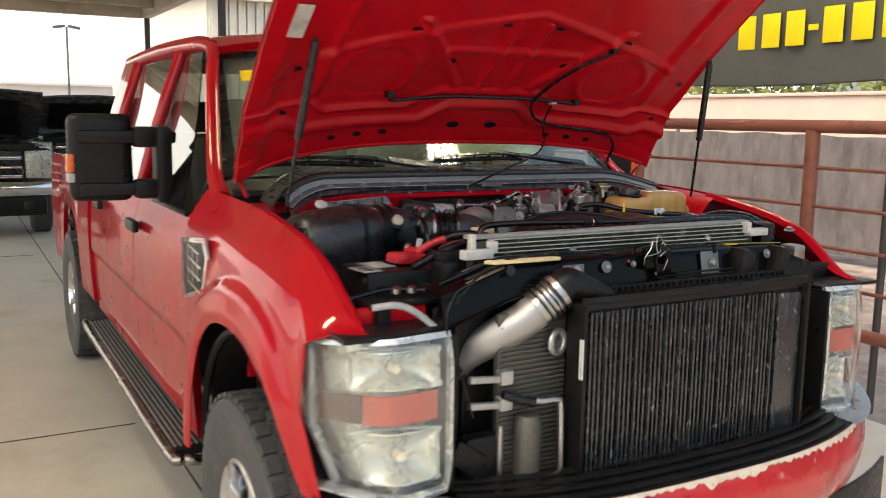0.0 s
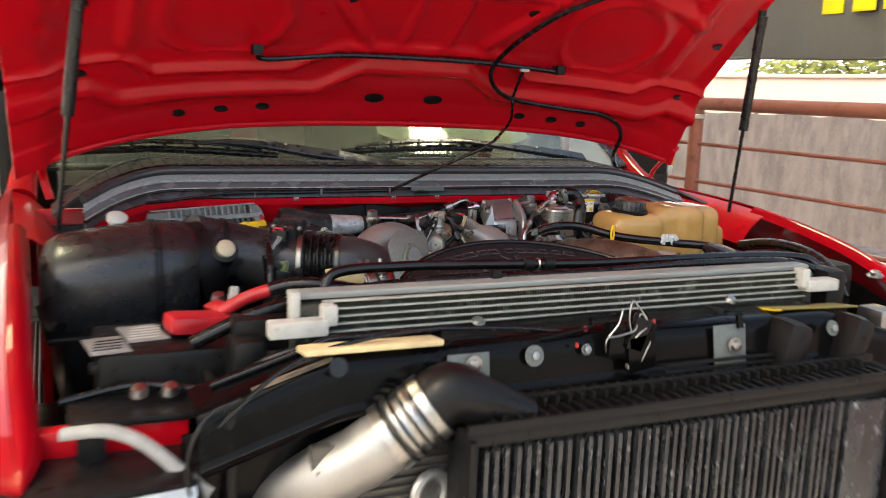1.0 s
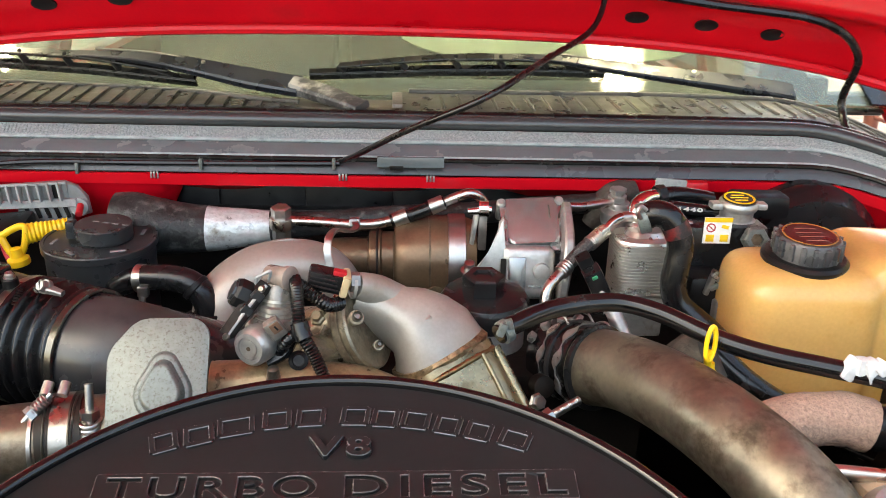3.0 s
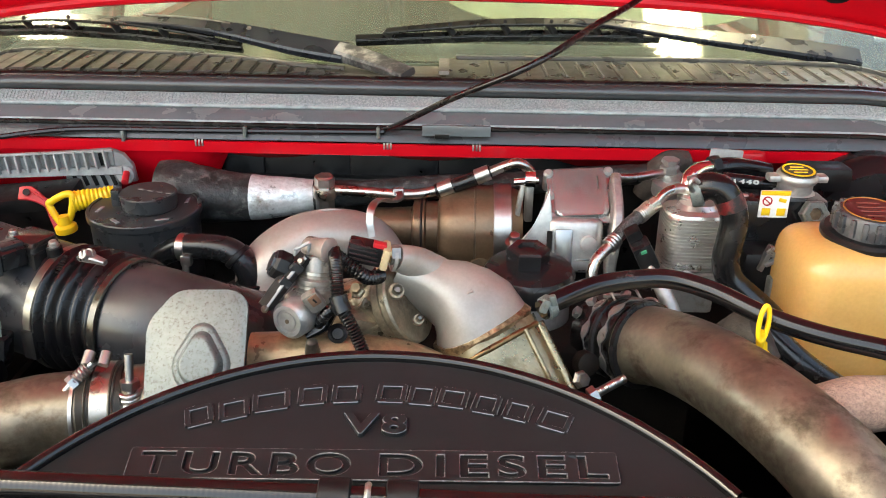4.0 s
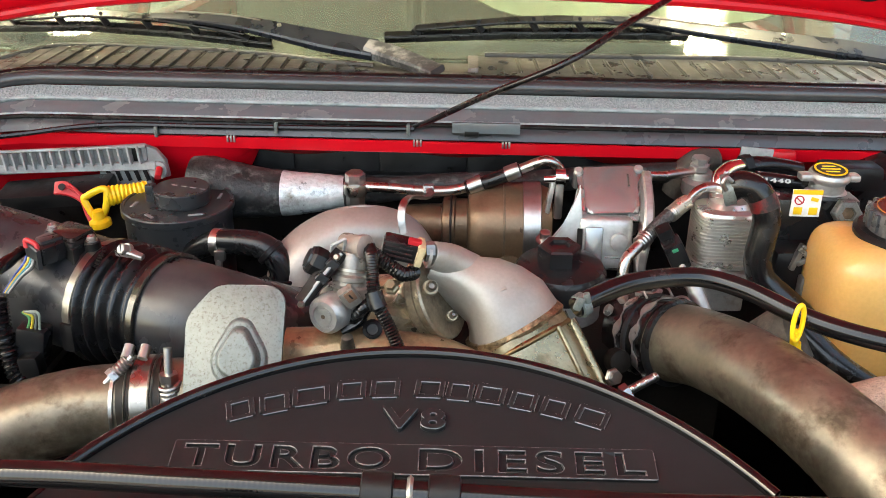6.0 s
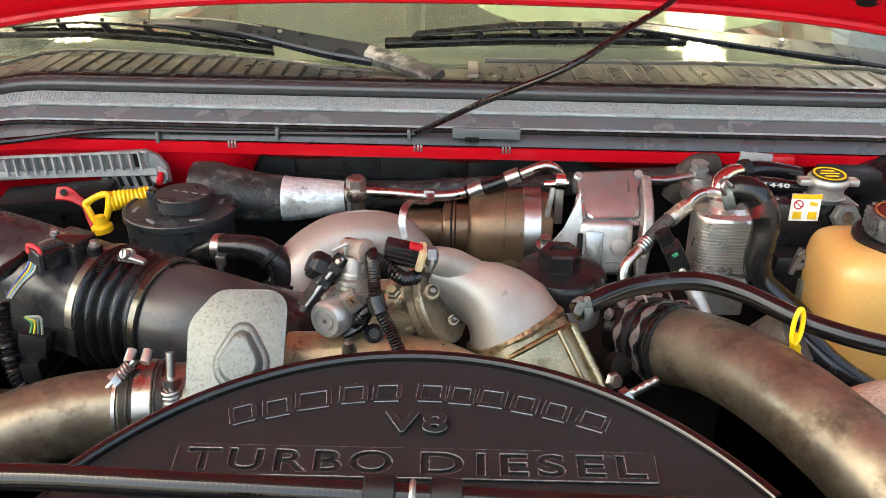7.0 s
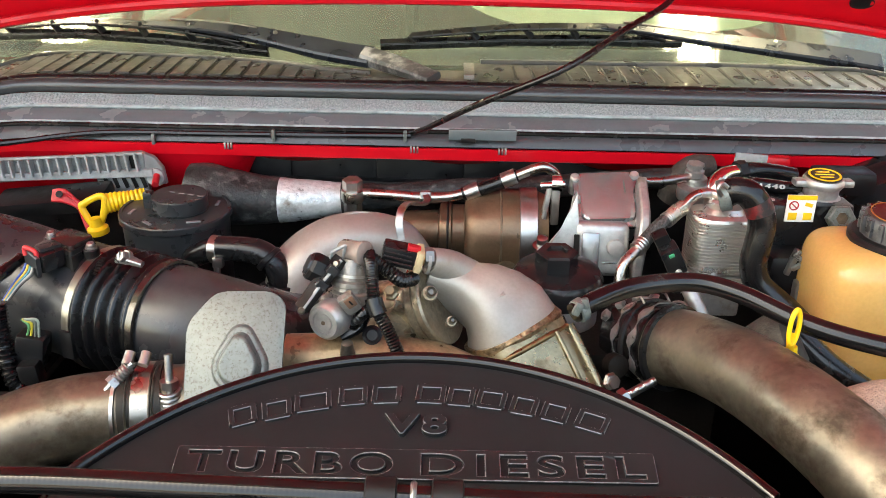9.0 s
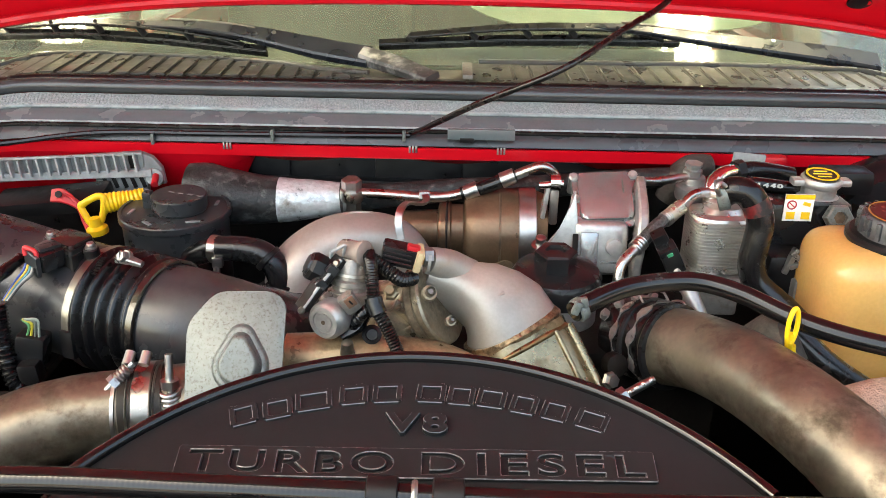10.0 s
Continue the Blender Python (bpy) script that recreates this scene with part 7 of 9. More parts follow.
part("hook_bracket", bar([(-0.0380, 0.8720, 1.3470), (-0.0360, 0.8620, 1.3440), (-0.0430, 0.8400, 1.3470), (-0.0550, 0.8050, 1.3610), (-0.0620, 0.7800, 1.3620), (-0.0640, 0.7680, 1.3500), (-0.0610, 0.7620, 1.3330)], [(0.0035, 0.0085)] * 2, (1, 0, 0), 6, 0.0008), STEEL, truck, "bent steel strap bracket")

# turbocharger
tc = part("turbocharger", lathe([(0, -0.09), (0.024, -0.085), (0.026, -0.034), (0.034, -0.032), (0.036, -0.028), (0.036, -0.018), (0.033, -0.016), (0.033, -0.002), (0.0455, 0.000), (0.0500, 0.004), (0.0520, 0.016), (0.0535, 0.050), (0.0535, 0.082), (0.046, 0.10), (0, 0.10)], (0.012, 0.895, 1.294), (1, -0.03, 0.02), 48), surf("heat_brown_casting", (0.165, 0.108, 0.066), 0.38, 0.65, 0.25, 24, 0.3, dirt=(0.085, 0.058, 0.036), dirt_at=0.56, dirt_scale=14), truck, "brown cast turbocharger housing with steel band")
part("ridge", band((-0.010, 0.8955, 1.294), (1, -0.03, 0.02), 0.0355, 0.003, 0.002, 40), BLACK_PL, tc)
part("v_band", band((0.088, 0.893, 1.2955), (1, -0.03, 0.02), 0.0535, 0.022, 0.002, 48), STEEL, tc)
part("rivet", bolt((0.096, 0.853, 1.262), (0, -0.9, -0.2), 0.003, 0.002), STEEL, tc)
part("boss", lathe([(0, 0), (0.013, 0), (0.012, 0.010), (0.006, 0.011), (0, 0.009)], (0.06, 0.852, 1.264), (0.1, -1, 0), 18), BROWN, tc)
part("seam", band((0.055, 0.8945, 1.2945), (1, -0.03, 0.02), 0.0527, 0.004, 0.002, 40), BROWN, tc)
part("vane_linkage", bx((0.116, 0.855, 1.345), (0.010, 0.010, 0.050), 0.003), STEEL, tc)
part("linkage_eye", lathe([(0, 0), (0.010, 0), (0.010, 0.012), (0, 0.012)], (0.110, 0.855, 1.372), (1, 0, 0), 16), CHROME, tc)
part("linkage_rod", tube([(0.098, 0.856, 1.368), (0.126, 0.852, 1.372)], 0.0045, 10, 2), CHROME, tc)
part("linkage_arm", bx((0.106, 0.86, 1.345), (0.006, 0.012, 0.040), 0.002, (0, 8, 0)), ALU, tc)

# actuator box
SATIN = surf("smooth_cast_alloy", (0.32, 0.33, 0.33), 0.22, 0.75, 0.10, 90, 0.06, rvar=0.05)
tl, tr, bl, br_ = V((0.1360, 0.8450, 1.3860)), V((0.2030, 0.8450, 1.3900)), V((0.1400, 0.7950, 1.3430)), V((0.2040, 0.7950, 1.3460))
ax_, ay_ = (tr - tl), (tl - bl)
AB = frame_at((tl + tr + bl + br_) / 4, ax_, ay_)
aw, ah = (tr - tl).length, (tl - bl).length
ac = part("turbo_actuator", plate(rounded([(-aw / 2, -ah / 2), (aw / 2, -ah / 2), (aw / 2, ah / 2), (-aw / 2, ah / 2)], 0.010), AB @ Matrix.Translation((0, 0, -0.046)), 0.040, 0.004), ALU, truck, "cast alloy turbo actuator with screwed cover")
part("cover_rim", plate(rounded([(-aw / 2 - 0.003, -ah / 2 - 0.003), (aw / 2 + 0.003, -ah / 2 - 0.003), (aw / 2 + 0.003, ah / 2 + 0.003), (-aw / 2 - 0.003, ah / 2 + 0.003)], 0.010), AB @ Matrix.Translation((0, 0, -0.008)), 0.006, 0.002), SATIN, ac)
part("cover", plate(rounded([(-aw / 2 + 0.003, -ah / 2 + 0.004), (aw / 2 - 0.004, -ah / 2 + 0.004), (aw / 2 - 0.004, ah / 2 - 0.003), (-aw / 2 + 0.003, ah / 2 - 0.003)], 0.008), AB @ Matrix.Translation((0, 0, -0.002)), 0.007, 0.004), SATIN, ac, "glossy cover with rounded edges")
for k in range(5):
    part("code_bar", bx(AB @ V((aw * 0.30, ah * (0.30 - 0.055 * k), 0.0054)), (0.0015, 0.0025, 0.0006), 0), BROWN, ac)
for x, y in ((-0.5, 0.46), (0.5, 0.46), (-0.5, -0.42), (0.5, -0.42), (0.5, 0.02), (-0.5, 0.02)):
    part("screw_boss", lathe([(0, -0.030), (0.0055, -0.030), (0.0055, 0.002), (0.0035, 0.004), (0, 0.0035)], AB @ V((aw * x * 1.02, ah * y, -0.002)), AB.to_3x3() @ V((0, 0, 1)), 14), ALU, ac)
lowp = V((0.1670, 0.7920, 1.3450))
part("motor_housing", bx(lowp + V((-0.004, 0.010, -0.030)), (0.062, 0.050, 0.062), 0.010, (-12, 0, -2), 3), ALU, ac)
part("housing_face", bx(lowp + V((-0.018, -0.017, -0.030)), (0.020, 0.006, 0.050), 0.004, (-12, 0, -2)), SATIN, ac)
part("housing_boss", lathe([(0, 0), (0.010, 0), (0.009, 0.006), (0, 0.007)], lowp + V((0.010, -0.014, -0.022)), (0, -1, 0.2), 18), ALU, ac)
part("housing_rib", bx(lowp + V((0.006, -0.015, -0.040)), (0.024, 0.006, 0.006), 0.002, (-12, 0, -2)), SATIN, ac)
part("side_wall", bar([(0.2090, 0.8300, 1.3820), (0.2070, 0.7850, 1.3500), (0.2020, 0.7750, 1.3060), (0.2020, 0.7750, 1.2850)], [(0.010, 0.024), (0.012, 0.026), (0.010, 0.020)], (0, -1, 0.2), 5, 0.003), ALU, ac)
web = [(0.1330, 0.8120, 1.3790), (0.1390, 0.8000, 1.3200), (0.1090, 0.7850, 1.3080), (0.0990, 0.7850, 1.3140), (0.1180, 0.7950, 1.3380), (0.1280, 0.8050, 1.3630)]
part("mount_arm", plate([(p[0] - web[0][0], p[2] - web[0][2]) for p in web], frame_at((web[0][0], 0.806, web[0][2]), (1, 0, 0), (0, 0.25, 0.97)), 0.010, 0.002), ALU, ac)
for k in range(3):
    part("body_rib", bar([(0.2110, 0.8260 - 0.020 * k, 1.3740 - 0.016 * k), (0.2090, 0.7900 - 0.006 * k, 1.3180 - 0.006 * k)], [(0.0030, 0.004)] * 2, (0, -1, 0.2), 2, 0.0008), ALU, ac)
part("gasket_line", plate(rounded([(-aw / 2 - 0.0015, -ah / 2 - 0.0015), (aw / 2 + 0.0015, -ah / 2 - 0.0015), (aw / 2 + 0.0015, ah / 2 + 0.0015), (-aw / 2 - 0.0015, ah / 2 + 0.0015)], 0.010), AB @ Matrix.Translation((0, 0, -0.0105)), 0.0024, 0), BLACK_PL, ac)
# flat dark patches on the face paint the shade of recesses
part("recess_shade", bx(lowp + V((0.013, -0.0165, -0.046)), (0.026, 0.003, 0.014), 0.001, (-12, 0, -2)), GRIME_SHADE, ac)
part("recess_shade", bx(lowp + V((-0.0335, -0.0150, -0.030)), (0.006, 0.003, 0.044), 0.001, (-12, 0, -2)), GRIME_SHADE, ac)
part("mount_bolt", bolt((0.0950, 0.7820, 1.3210), (0, -0.3, 1), 0.006, 0.012), STEEL, ac)
part("white_sticker", bx((0.2030, 0.7650, 1.3280), (0.004, 0.008, 0.022), 0.001, (0, 0, -10)), WHITEPL, ac)

# oil cap beside the turbo
CAPBLK = surf("greyed_cap_plastic", (0.012, 0.012, 0.013), 0.22, 0.0, 0.2, 40, 0.04, spec=0.35)
oc = part("filter_cap", lathe([(0, -0.02), (0.046, -0.02), (0.048, 0.0), (0.044, 0.006), (0.024, 0.010), (0.022, 0.010), (0, 0.010)], (0.106, 0.71, 1.318), (0, -0.08, 1), 40), CAPBLK, truck, "black round filter cap with hex head")
part("hex_head", lathe([(0, 0), (0.0225, 0), (0.0225, 0.017), (0.020, 0.019), (0.012, 0.019), (0.011, 0.016), (0, 0.016)], (0.104, 0.712, 1.327), (0, -0.08, 1), 6), CAPBLK, oc, "", 20)
part("filter_body", lathe([(0, 0), (0.044, 0), (0.044, 0.10), (0, 0.10)], (0.106, 0.71, 1.20), (0, 0, 1), 28), ALU, oc)

# throttle elbow: cast, square in section, with a weld seam
ELB = surf("smooth_cast_elbow", (0.30, 0.283, 0.255), 0.42, 0.45, 0.14, 30, 0.16, rvar=0.06, fine=320, dirt=(0.26, 0.23, 0.185), dirt_at=0.64, dirt_scale=22)
GOLD = surf("heat_gold_steel", (0.28, 0.235, 0.145), 0.27, 0.9, 0.45, 30, 0.25, dirt=(0.11, 0.08, 0.04), dirt_at=0.54, dirt_scale=20, stretch=(1, 1.6, 0.7))
ED = V((0.075, -0.045, -0.058)).normalized()
EX = V((0.55, 0.80, 0.10))
EX = (EX - ED * EX.dot(ED)).normalized()
EZ = EX.cross(ED) * -1
if EZ.z < 0:
    EZ = -EZ


def square_duct(stations, seg=32, power=3.2):
    """A duct whose section is a rounded square: stations of (centre, x axis, z axis, half width, half height)."""
    bm = bmesh.new()
    rings = []
    for c, ax, az, hw, hh in stations:
        ring = []
        for j in range(seg):
            a = 2 * math.pi * j / seg
            ca, sa = math.cos(a), math.sin(a)
            q = (abs(ca) ** power + abs(sa) ** power) ** (-1 / power)
            ring.append(bm.verts.new(V(c) + ax * hw * ca * q + az * hh * sa * q))
        rings.append(ring)
    for a, b in zip(rings, rings[1:]):
        for j in range(seg):
            bm.faces.new((a[j], a[(j + 1) % seg], b[(j + 1) % seg], b[j]))
    bm.faces.new(rings[0])
    bm.faces.new(rings[-1])
    return bm


def fan(sections, h, seg=36, power=2.8):
    """A duct lofted through crown lines (near end, far end): each section hangs h below its line."""
    st = []
    mids = [(V(a) + V(b)) / 2 for a, b in sections]
    for i, (a, b) in enumerate(sections):
        ax = (V(b) - V(a))
        d = (mids[min(i + 1, len(mids) - 1)] - mids[max(i - 1, 0)]).normalized()
        az = ax.cross(d).normalized()
        if az.y > 0:
            az = -az
        hh = h[i]
        st.append((mids[i] - az * hh * 0.75, ax.normalized(), az, ax.length / 2, hh))
    return st


crown = [((-0.0280, 0.6040, 1.3540), (-0.0240, 0.6220, 1.3730)), ((-0.0120, 0.6010, 1.3480), (-0.0050, 0.6300, 1.3690)), ((0.0040, 0.5960, 1.3420), (0.0160, 0.6340, 1.3680)), ((0.0150, 0.5890, 1.3330), (0.0400, 0.6340, 1.3670)), ((0.0200, 0.5820, 1.3210), (0.0630, 0.6300, 1.3610)), ((0.0225, 0.5760, 1.3085), (0.0840, 0.6240, 1.3490)), ((0.0250, 0.5710, 1.2980), (0.1010, 0.6160, 1.3280))]
eb = part("throttle_elbow", square_duct(fan(crown, [0.022, 0.028, 0.032, 0.036, 0.038, 0.040, 0.041]), 40, 2.7), ELB, truck, "smooth cast metal throttle elbow", 60)
lip = [((0.0240, 0.5700, 1.3000), (0.1000, 0.6160, 1.3300)), ((0.0260, 0.5700, 1.2970), (0.1040, 0.6150, 1.3250)), ((0.0290, 0.5680, 1.2930), (0.1060, 0.6130, 1.3200))]
part("weld_seam", square_duct([(c, ax, az, hw + w, hh + w) for (c, ax, az, hw, hh), w in zip(fan(lip, [0.0405] * 3), (-0.0005, 0.0016, -0.0005))], 40, 2.8), surf("rusty_weld", (0.26, 0.19, 0.11), 0.4, 0.85, 0.6, 140, 1.0, dirt=(0.10, 0.07, 0.04), dirt_at=0.56, dirt_scale=60), eb)
run = [(V((0.0270, 0.5690, 1.2940)).lerp(V((0.0620, 0.5350, 1.2380)), t), V((0.1050, 0.6140, 1.3210)).lerp(V((0.1410, 0.5720, 1.2600)), t)) for t in (0, 0.12, 0.3, 0.5, 0.75, 1.0)]
part("elbow_outlet", square_duct(fan(run, [0.042, 0.041, 0.040, 0.040, 0.040, 0.040]), 40, 4.0), GOLD, eb, "gold heat-tinted outlet", 50)
duct = fan(run, [0.042, 0.041, 0.040, 0.040, 0.040, 0.040])


def on_duct(k, w, lift=0.0):
    c, ax, az, hw, hh = duct[k]
    return c + ax * hw * w + az * (hh * (1 - abs(w) ** 4) ** 0.25 + lift)


for w, r, nm in ((0.93, 0.0055, "edge_ridge"), (0.52, 0.0026, "pressed_rib"), (-0.90, 0.0045, "edge_ridge")):
    part(nm, tube([on_duct(k, w) for k in range(1, 6)], r, 12, 4), GOLD, eb)
part("stain", tube([on_duct(1, w, -0.0008) for w in (-0.85, -0.4, 0.0, 0.4, 0.85)], 0.0030, 10, 4), surf("brown_heat_stain", (0.20, 0.13, 0.06), 0.35, 0.8, 0.4, 60, 0.3), eb)
part("cast_mark", bx((0.0390, 0.5985, 1.3452), (0.011, 0.004, 0.003), 0.0008, (25, -22, 18)), ELB, eb)
part("sensor_boss", tube([(-0.0270, 0.6080, 1.3750), (-0.0190, 0.6130, 1.3710), (-0.0070, 0.6220, 1.3620), (0.0100, 0.6280, 1.3500)], [0.0120, 0.0140, 0.0170, 0.0180], 24, 6), ELB, eb)
part("boss_face", lathe([(0.004, 0), (0.0125, 0), (0.0125, 0.003), (0.004, 0.003), (0.004, 0)], (-0.0270, 0.6070, 1.3750), (-0.9, -0.2, 0.15), 20), ELB, eb)
sn = part("sensor", lathe([(0, 0), (0.0095, 0), (0.0095, 0.008), (0.0075, 0.009), (0, 0.009)], (-0.0240, 0.6060, 1.3790), (-0.9, -0.25, 0.10), 6), DULL_ZINC, eb, "brass sensor with glossy black plug", 20)
part("brass_ring", lathe([(0, 0), (0.0088, 0), (0.0088, 0.010), (0, 0.010)], (-0.0320, 0.6040, 1.3810), (-0.9, -0.2, 0.10), 18), surf("brass", (0.55, 0.42, 0.20), 0.3, 0.9), sn)
part("plug", bx((-0.0530, 0.5990, 1.3845), (0.033, 0.019, 0.019), 0.0035, (8, 14, 6)), BLACK_GL, sn)
part("plug_collar", bx((-0.0360, 0.5985, 1.3810), (0.007, 0.021, 0.021), 0.002, (8, 14, 6)), surf("cream_connector", (0.46, 0.37, 0.22), 0.4, 0.0, 0.15, 60, 0.1), sn)
part("red_tab", bx((-0.0400, 0.5950, 1.3925), (0.012, 0.007, 0.005), 0.0012, (8, 14, 6)), REDPL, sn)
for k in range(4):
    part("plug_rib", bar([V((-0.0670, 0.5890, 1.3960)) + V((0, -0.0006 * k, -0.0042 * k)), V((-0.0420, 0.5890, 1.3900)) + V((0, -0.0006 * k, -0.0042 * k))], [(0.0018, 0.0018)] * 2, (0, -0.6, 0.8), 2, 0.0004), BLACK_GL, sn)

# recirculation valve
VD = V((-0.42, -0.88, 0.05)).normalized()
vc = V((-0.1160, 0.5450, 1.3410))
ev = part("recirculation_valve", lathe([(0, 0.0), (0.0150, 0.0), (0.0172, -0.0025), (0.0175, -0.016), (0.0165, -0.018), (0.0165, -0.024), (0.0178, -0.026), (0.0178, -0.050), (0.012, -0.060), (0, -0.060)], vc, VD, 36), ALU, truck, "cast recirculation valve with round cap and harness")
part("valve_cap", lathe([(0.0, 0.0012), (0.0078, 0.0012), (0.0080, 0.0), (0.0102, 0.0), (0.0106, 0.0016), (0.0140, 0.0016), (0.0150, 0.0), (0, -0.001)], vc, VD, 36), ALU, ev)
part("cap_mark", lathe([(0, 0), (0.002, 0), (0.002, 0.0006), (0, 0.0006)], vc + VD * 0.0013, VD, 8), BROWN, ev)
DULLBOLT = surf("dull_oily_bolt_steel", (0.19, 0.175, 0.15), 0.36, 0.9, 0.4, 80, 0.4)
CASTGR = surf("oily_grey_casting", (0.24, 0.225, 0.205), 0.36, 0.55, 0.3, 60, 0.4, dirt=(0.10, 0.085, 0.065), dirt_at=0.60, dirt_scale=30)
part("valve_body", square_duct([(vc - VD * d, V((0.88, -0.42, 0)).normalized(), V((0, 0.05, 1)).normalized(), w, h) for d, w, h in ((0.016, 0.0150, 0.0150), (0.020, 0.0190, 0.0185), (0.034, 0.0205, 0.0195), (0.040, 0.0180, 0.0175), (0.062, 0.0175, 0.0165))], 32, 3.0), CASTGR, ev)
up_ = V((0.10, 0.22, 0.97)).normalized()
nc = V((-0.0985, 0.5790, 1.3480))
part("valve_neck", lathe([(0, 0), (0.0185, 0), (0.0190, 0.003), (0.0190, 0.007), (0.0160, 0.009), (0.0158, 0.012), (0.0172, 0.013), (0.0172, 0.017), (0.0145, 0.019), (0.0138, 0.034), (0.0120, 0.038), (0, 0.038)], nc, up_, 36), CASTGR, ev, "", 30)
part("neck_ring", lathe([(0.0140, 0.022), (0.0150, 0.022), (0.0150, 0.0245), (0.0140, 0.0245), (0.0140, 0.022)], nc, up_, 36), STEEL, ev)
TAUPE = surf("taupe_plug_plastic", (0.20, 0.165, 0.145), 0.34, 0.0, 0.2, 60, 0.1, spec=0.4)
ct = nc + up_ * 0.0440
cax = V((0.75, -0.55, 0.10)).normalized()
part("neck_plug", lathe([(0, -0.013), (0.0085, -0.013), (0.0098, -0.011), (0.0098, 0.009), (0.0112, 0.010), (0.0112, 0.014), (0.0095, 0.015), (0, 0.015)], ct, cax, 24), TAUPE, ev)
sq = [ct + V((-0.0130, -0.0090, 0.0000)) + V((0.80, 0.25, 0.35)).normalized() * a + V((0.15, -0.45, 0.88)).normalized() * b for a, b in ((-0.0065, -0.0085), (0.0065, -0.0085), (0.0065, 0.0085), (-0.0065, 0.0085))]
part("plug_latch", merge(*[bar([sq[k], sq[(k + 1) % 4]], [(0.0026, 0.0030)] * 2, (-0.4, -0.8, 0.4), 2, 0.0006) for k in range(4)]), GREYLT, ev, "pale plastic latch frame")
part("clip_block", bx((-0.0935, 0.5470, 1.3600), (0.015, 0.010, 0.019), 0.003, (8, -32, 10)), CASTGR, ev)
part("clip_window", bx((-0.0920, 0.5415, 1.3625), (0.009, 0.002, 0.010), 0.001, (8, -32, 10)), surf("copper_brown", (0.20, 0.115, 0.075), 0.45, 0.4), ev)
part("clip_notch", bx((-0.0916, 0.5402, 1.3628), (0.0016, 0.001, 0.005), 0.0003, (8, -40, 10)), BLACK_PL, ev)
part("side_plate", bar([(-0.1370, 0.5530, 1.3500), (-0.1200, 0.5650, 1.3710), (-0.1040, 0.5780, 1.3880)], [(0.012, 0.010), (0.014, 0.010), (0.012, 0.010)], (-0.5, -0.7, 0.5), 4, 0.002), BLACK_PL, ev)
part("plate_edge", bar([(-0.1350, 0.5480, 1.3510), (-0.1190, 0.5590, 1.3715), (-0.1030, 0.5720, 1.3890)], [(0.0030, 0.0030)] * 2, (-0.5, -0.7, 0.5), 4, 0.001), GREYLT, ev)
for k in (0.50, 0.78):
    part("plate_step", bx(V((-0.1350, 0.5470, 1.3520)).lerp(V((-0.1030, 0.5710, 1.3900)), k), (0.008, 0.005, 0.011), 0.0015, (12, -46, 10)), SLATE, ev)
mcap = V((-0.1150, 0.5780, 1.3730))
part("motor_cap", lathe([(0, 0), (0.0135, 0), (0.0140, 0.002), (0.0140, 0.017), (0.0120, 0.020), (0, 0.020)], mcap, (-0.85, -0.15, 0.5), 8), BLACK_PL, ev, "", 20)
part("motor_cap_top", lathe([(0, 0.0195), (0.0100, 0.0195), (0.0095, 0.022), (0, 0.022)], mcap, (-0.85, -0.15, 0.5), 8), SLATE, ev, "", 20)
for p in ((-0.1065, 0.5700, 1.3865), (-0.1355, 0.5480, 1.3505)):
    part("screw", lathe([(0, 0), (0.0034, 0), (0.0034, 0.0015), (0.0022, 0.003), (0, 0.003)], p, (-0.3, -0.8, 0.4), 12), DULLBOLT, ev)
part("valve_web", bar([(-0.1030, 0.5560, 1.3210), (-0.0890, 0.5610, 1.3290), (-0.0800, 0.5650, 1.3430)], [(0.008, 0.010), (0.012, 0.014), (0.010, 0.012)], (0, -0.8, 0.5), 4, 0.003), BLACK_GL, ev)
part("loom", tube([(-0.0810, 0.5900, 1.3890), (-0.0770, 0.5700, 1.3880), (-0.0750, 0.5580, 1.3790), (-0.0730, 0.5500, 1.3640), (-0.0710, 0.5460, 1.3560), (-0.0620, 0.5400, 1.3420), (-0.0550, 0.5350, 1.3290), (-0.0480, 0.5300, 1.3140)], 0.0058, 14, 30, ripple=(0.0004, 42)), RUBBER, ev, "black corrugated loom")
part("loom", tube([(-0.0830, 0.5920, 1.3850), (-0.0720, 0.5850, 1.3810), (-0.0600, 0.5800, 1.3740), (-0.0500, 0.5850, 1.3650), (-0.0400, 0.6000, 1.3600)], 0.0062, 14, 26, ripple=(0.0007, 20)), RUBBER, ev)
part("loom", tube([(-0.0730, 0.5470, 1.3570), (-0.0830, 0.5500, 1.3470), (-0.0940, 0.5600, 1.3280), (-0.1030, 0.5750, 1.3110)], 0.0050, 12, 20, ripple=(0.0006, 16)), RUBBER, ev)
part("loom_tape", tube([(-0.0730, 0.5490, 1.3640), (-0.0710, 0.5460, 1.3570), (-0.0680, 0.5430, 1.3510)], 0.0080, 14, 4), BLACK_GL, ev)
part("green_wire", tube([(-0.0840, 0.5940, 1.3890), (-0.0850, 0.5900, 1.3850), (-0.0820, 0.5820, 1.3820)], 0.0012, 6, 4), surf("green_jacket", (0.03, 0.10, 0.04), 0.4, bump=0), ev)

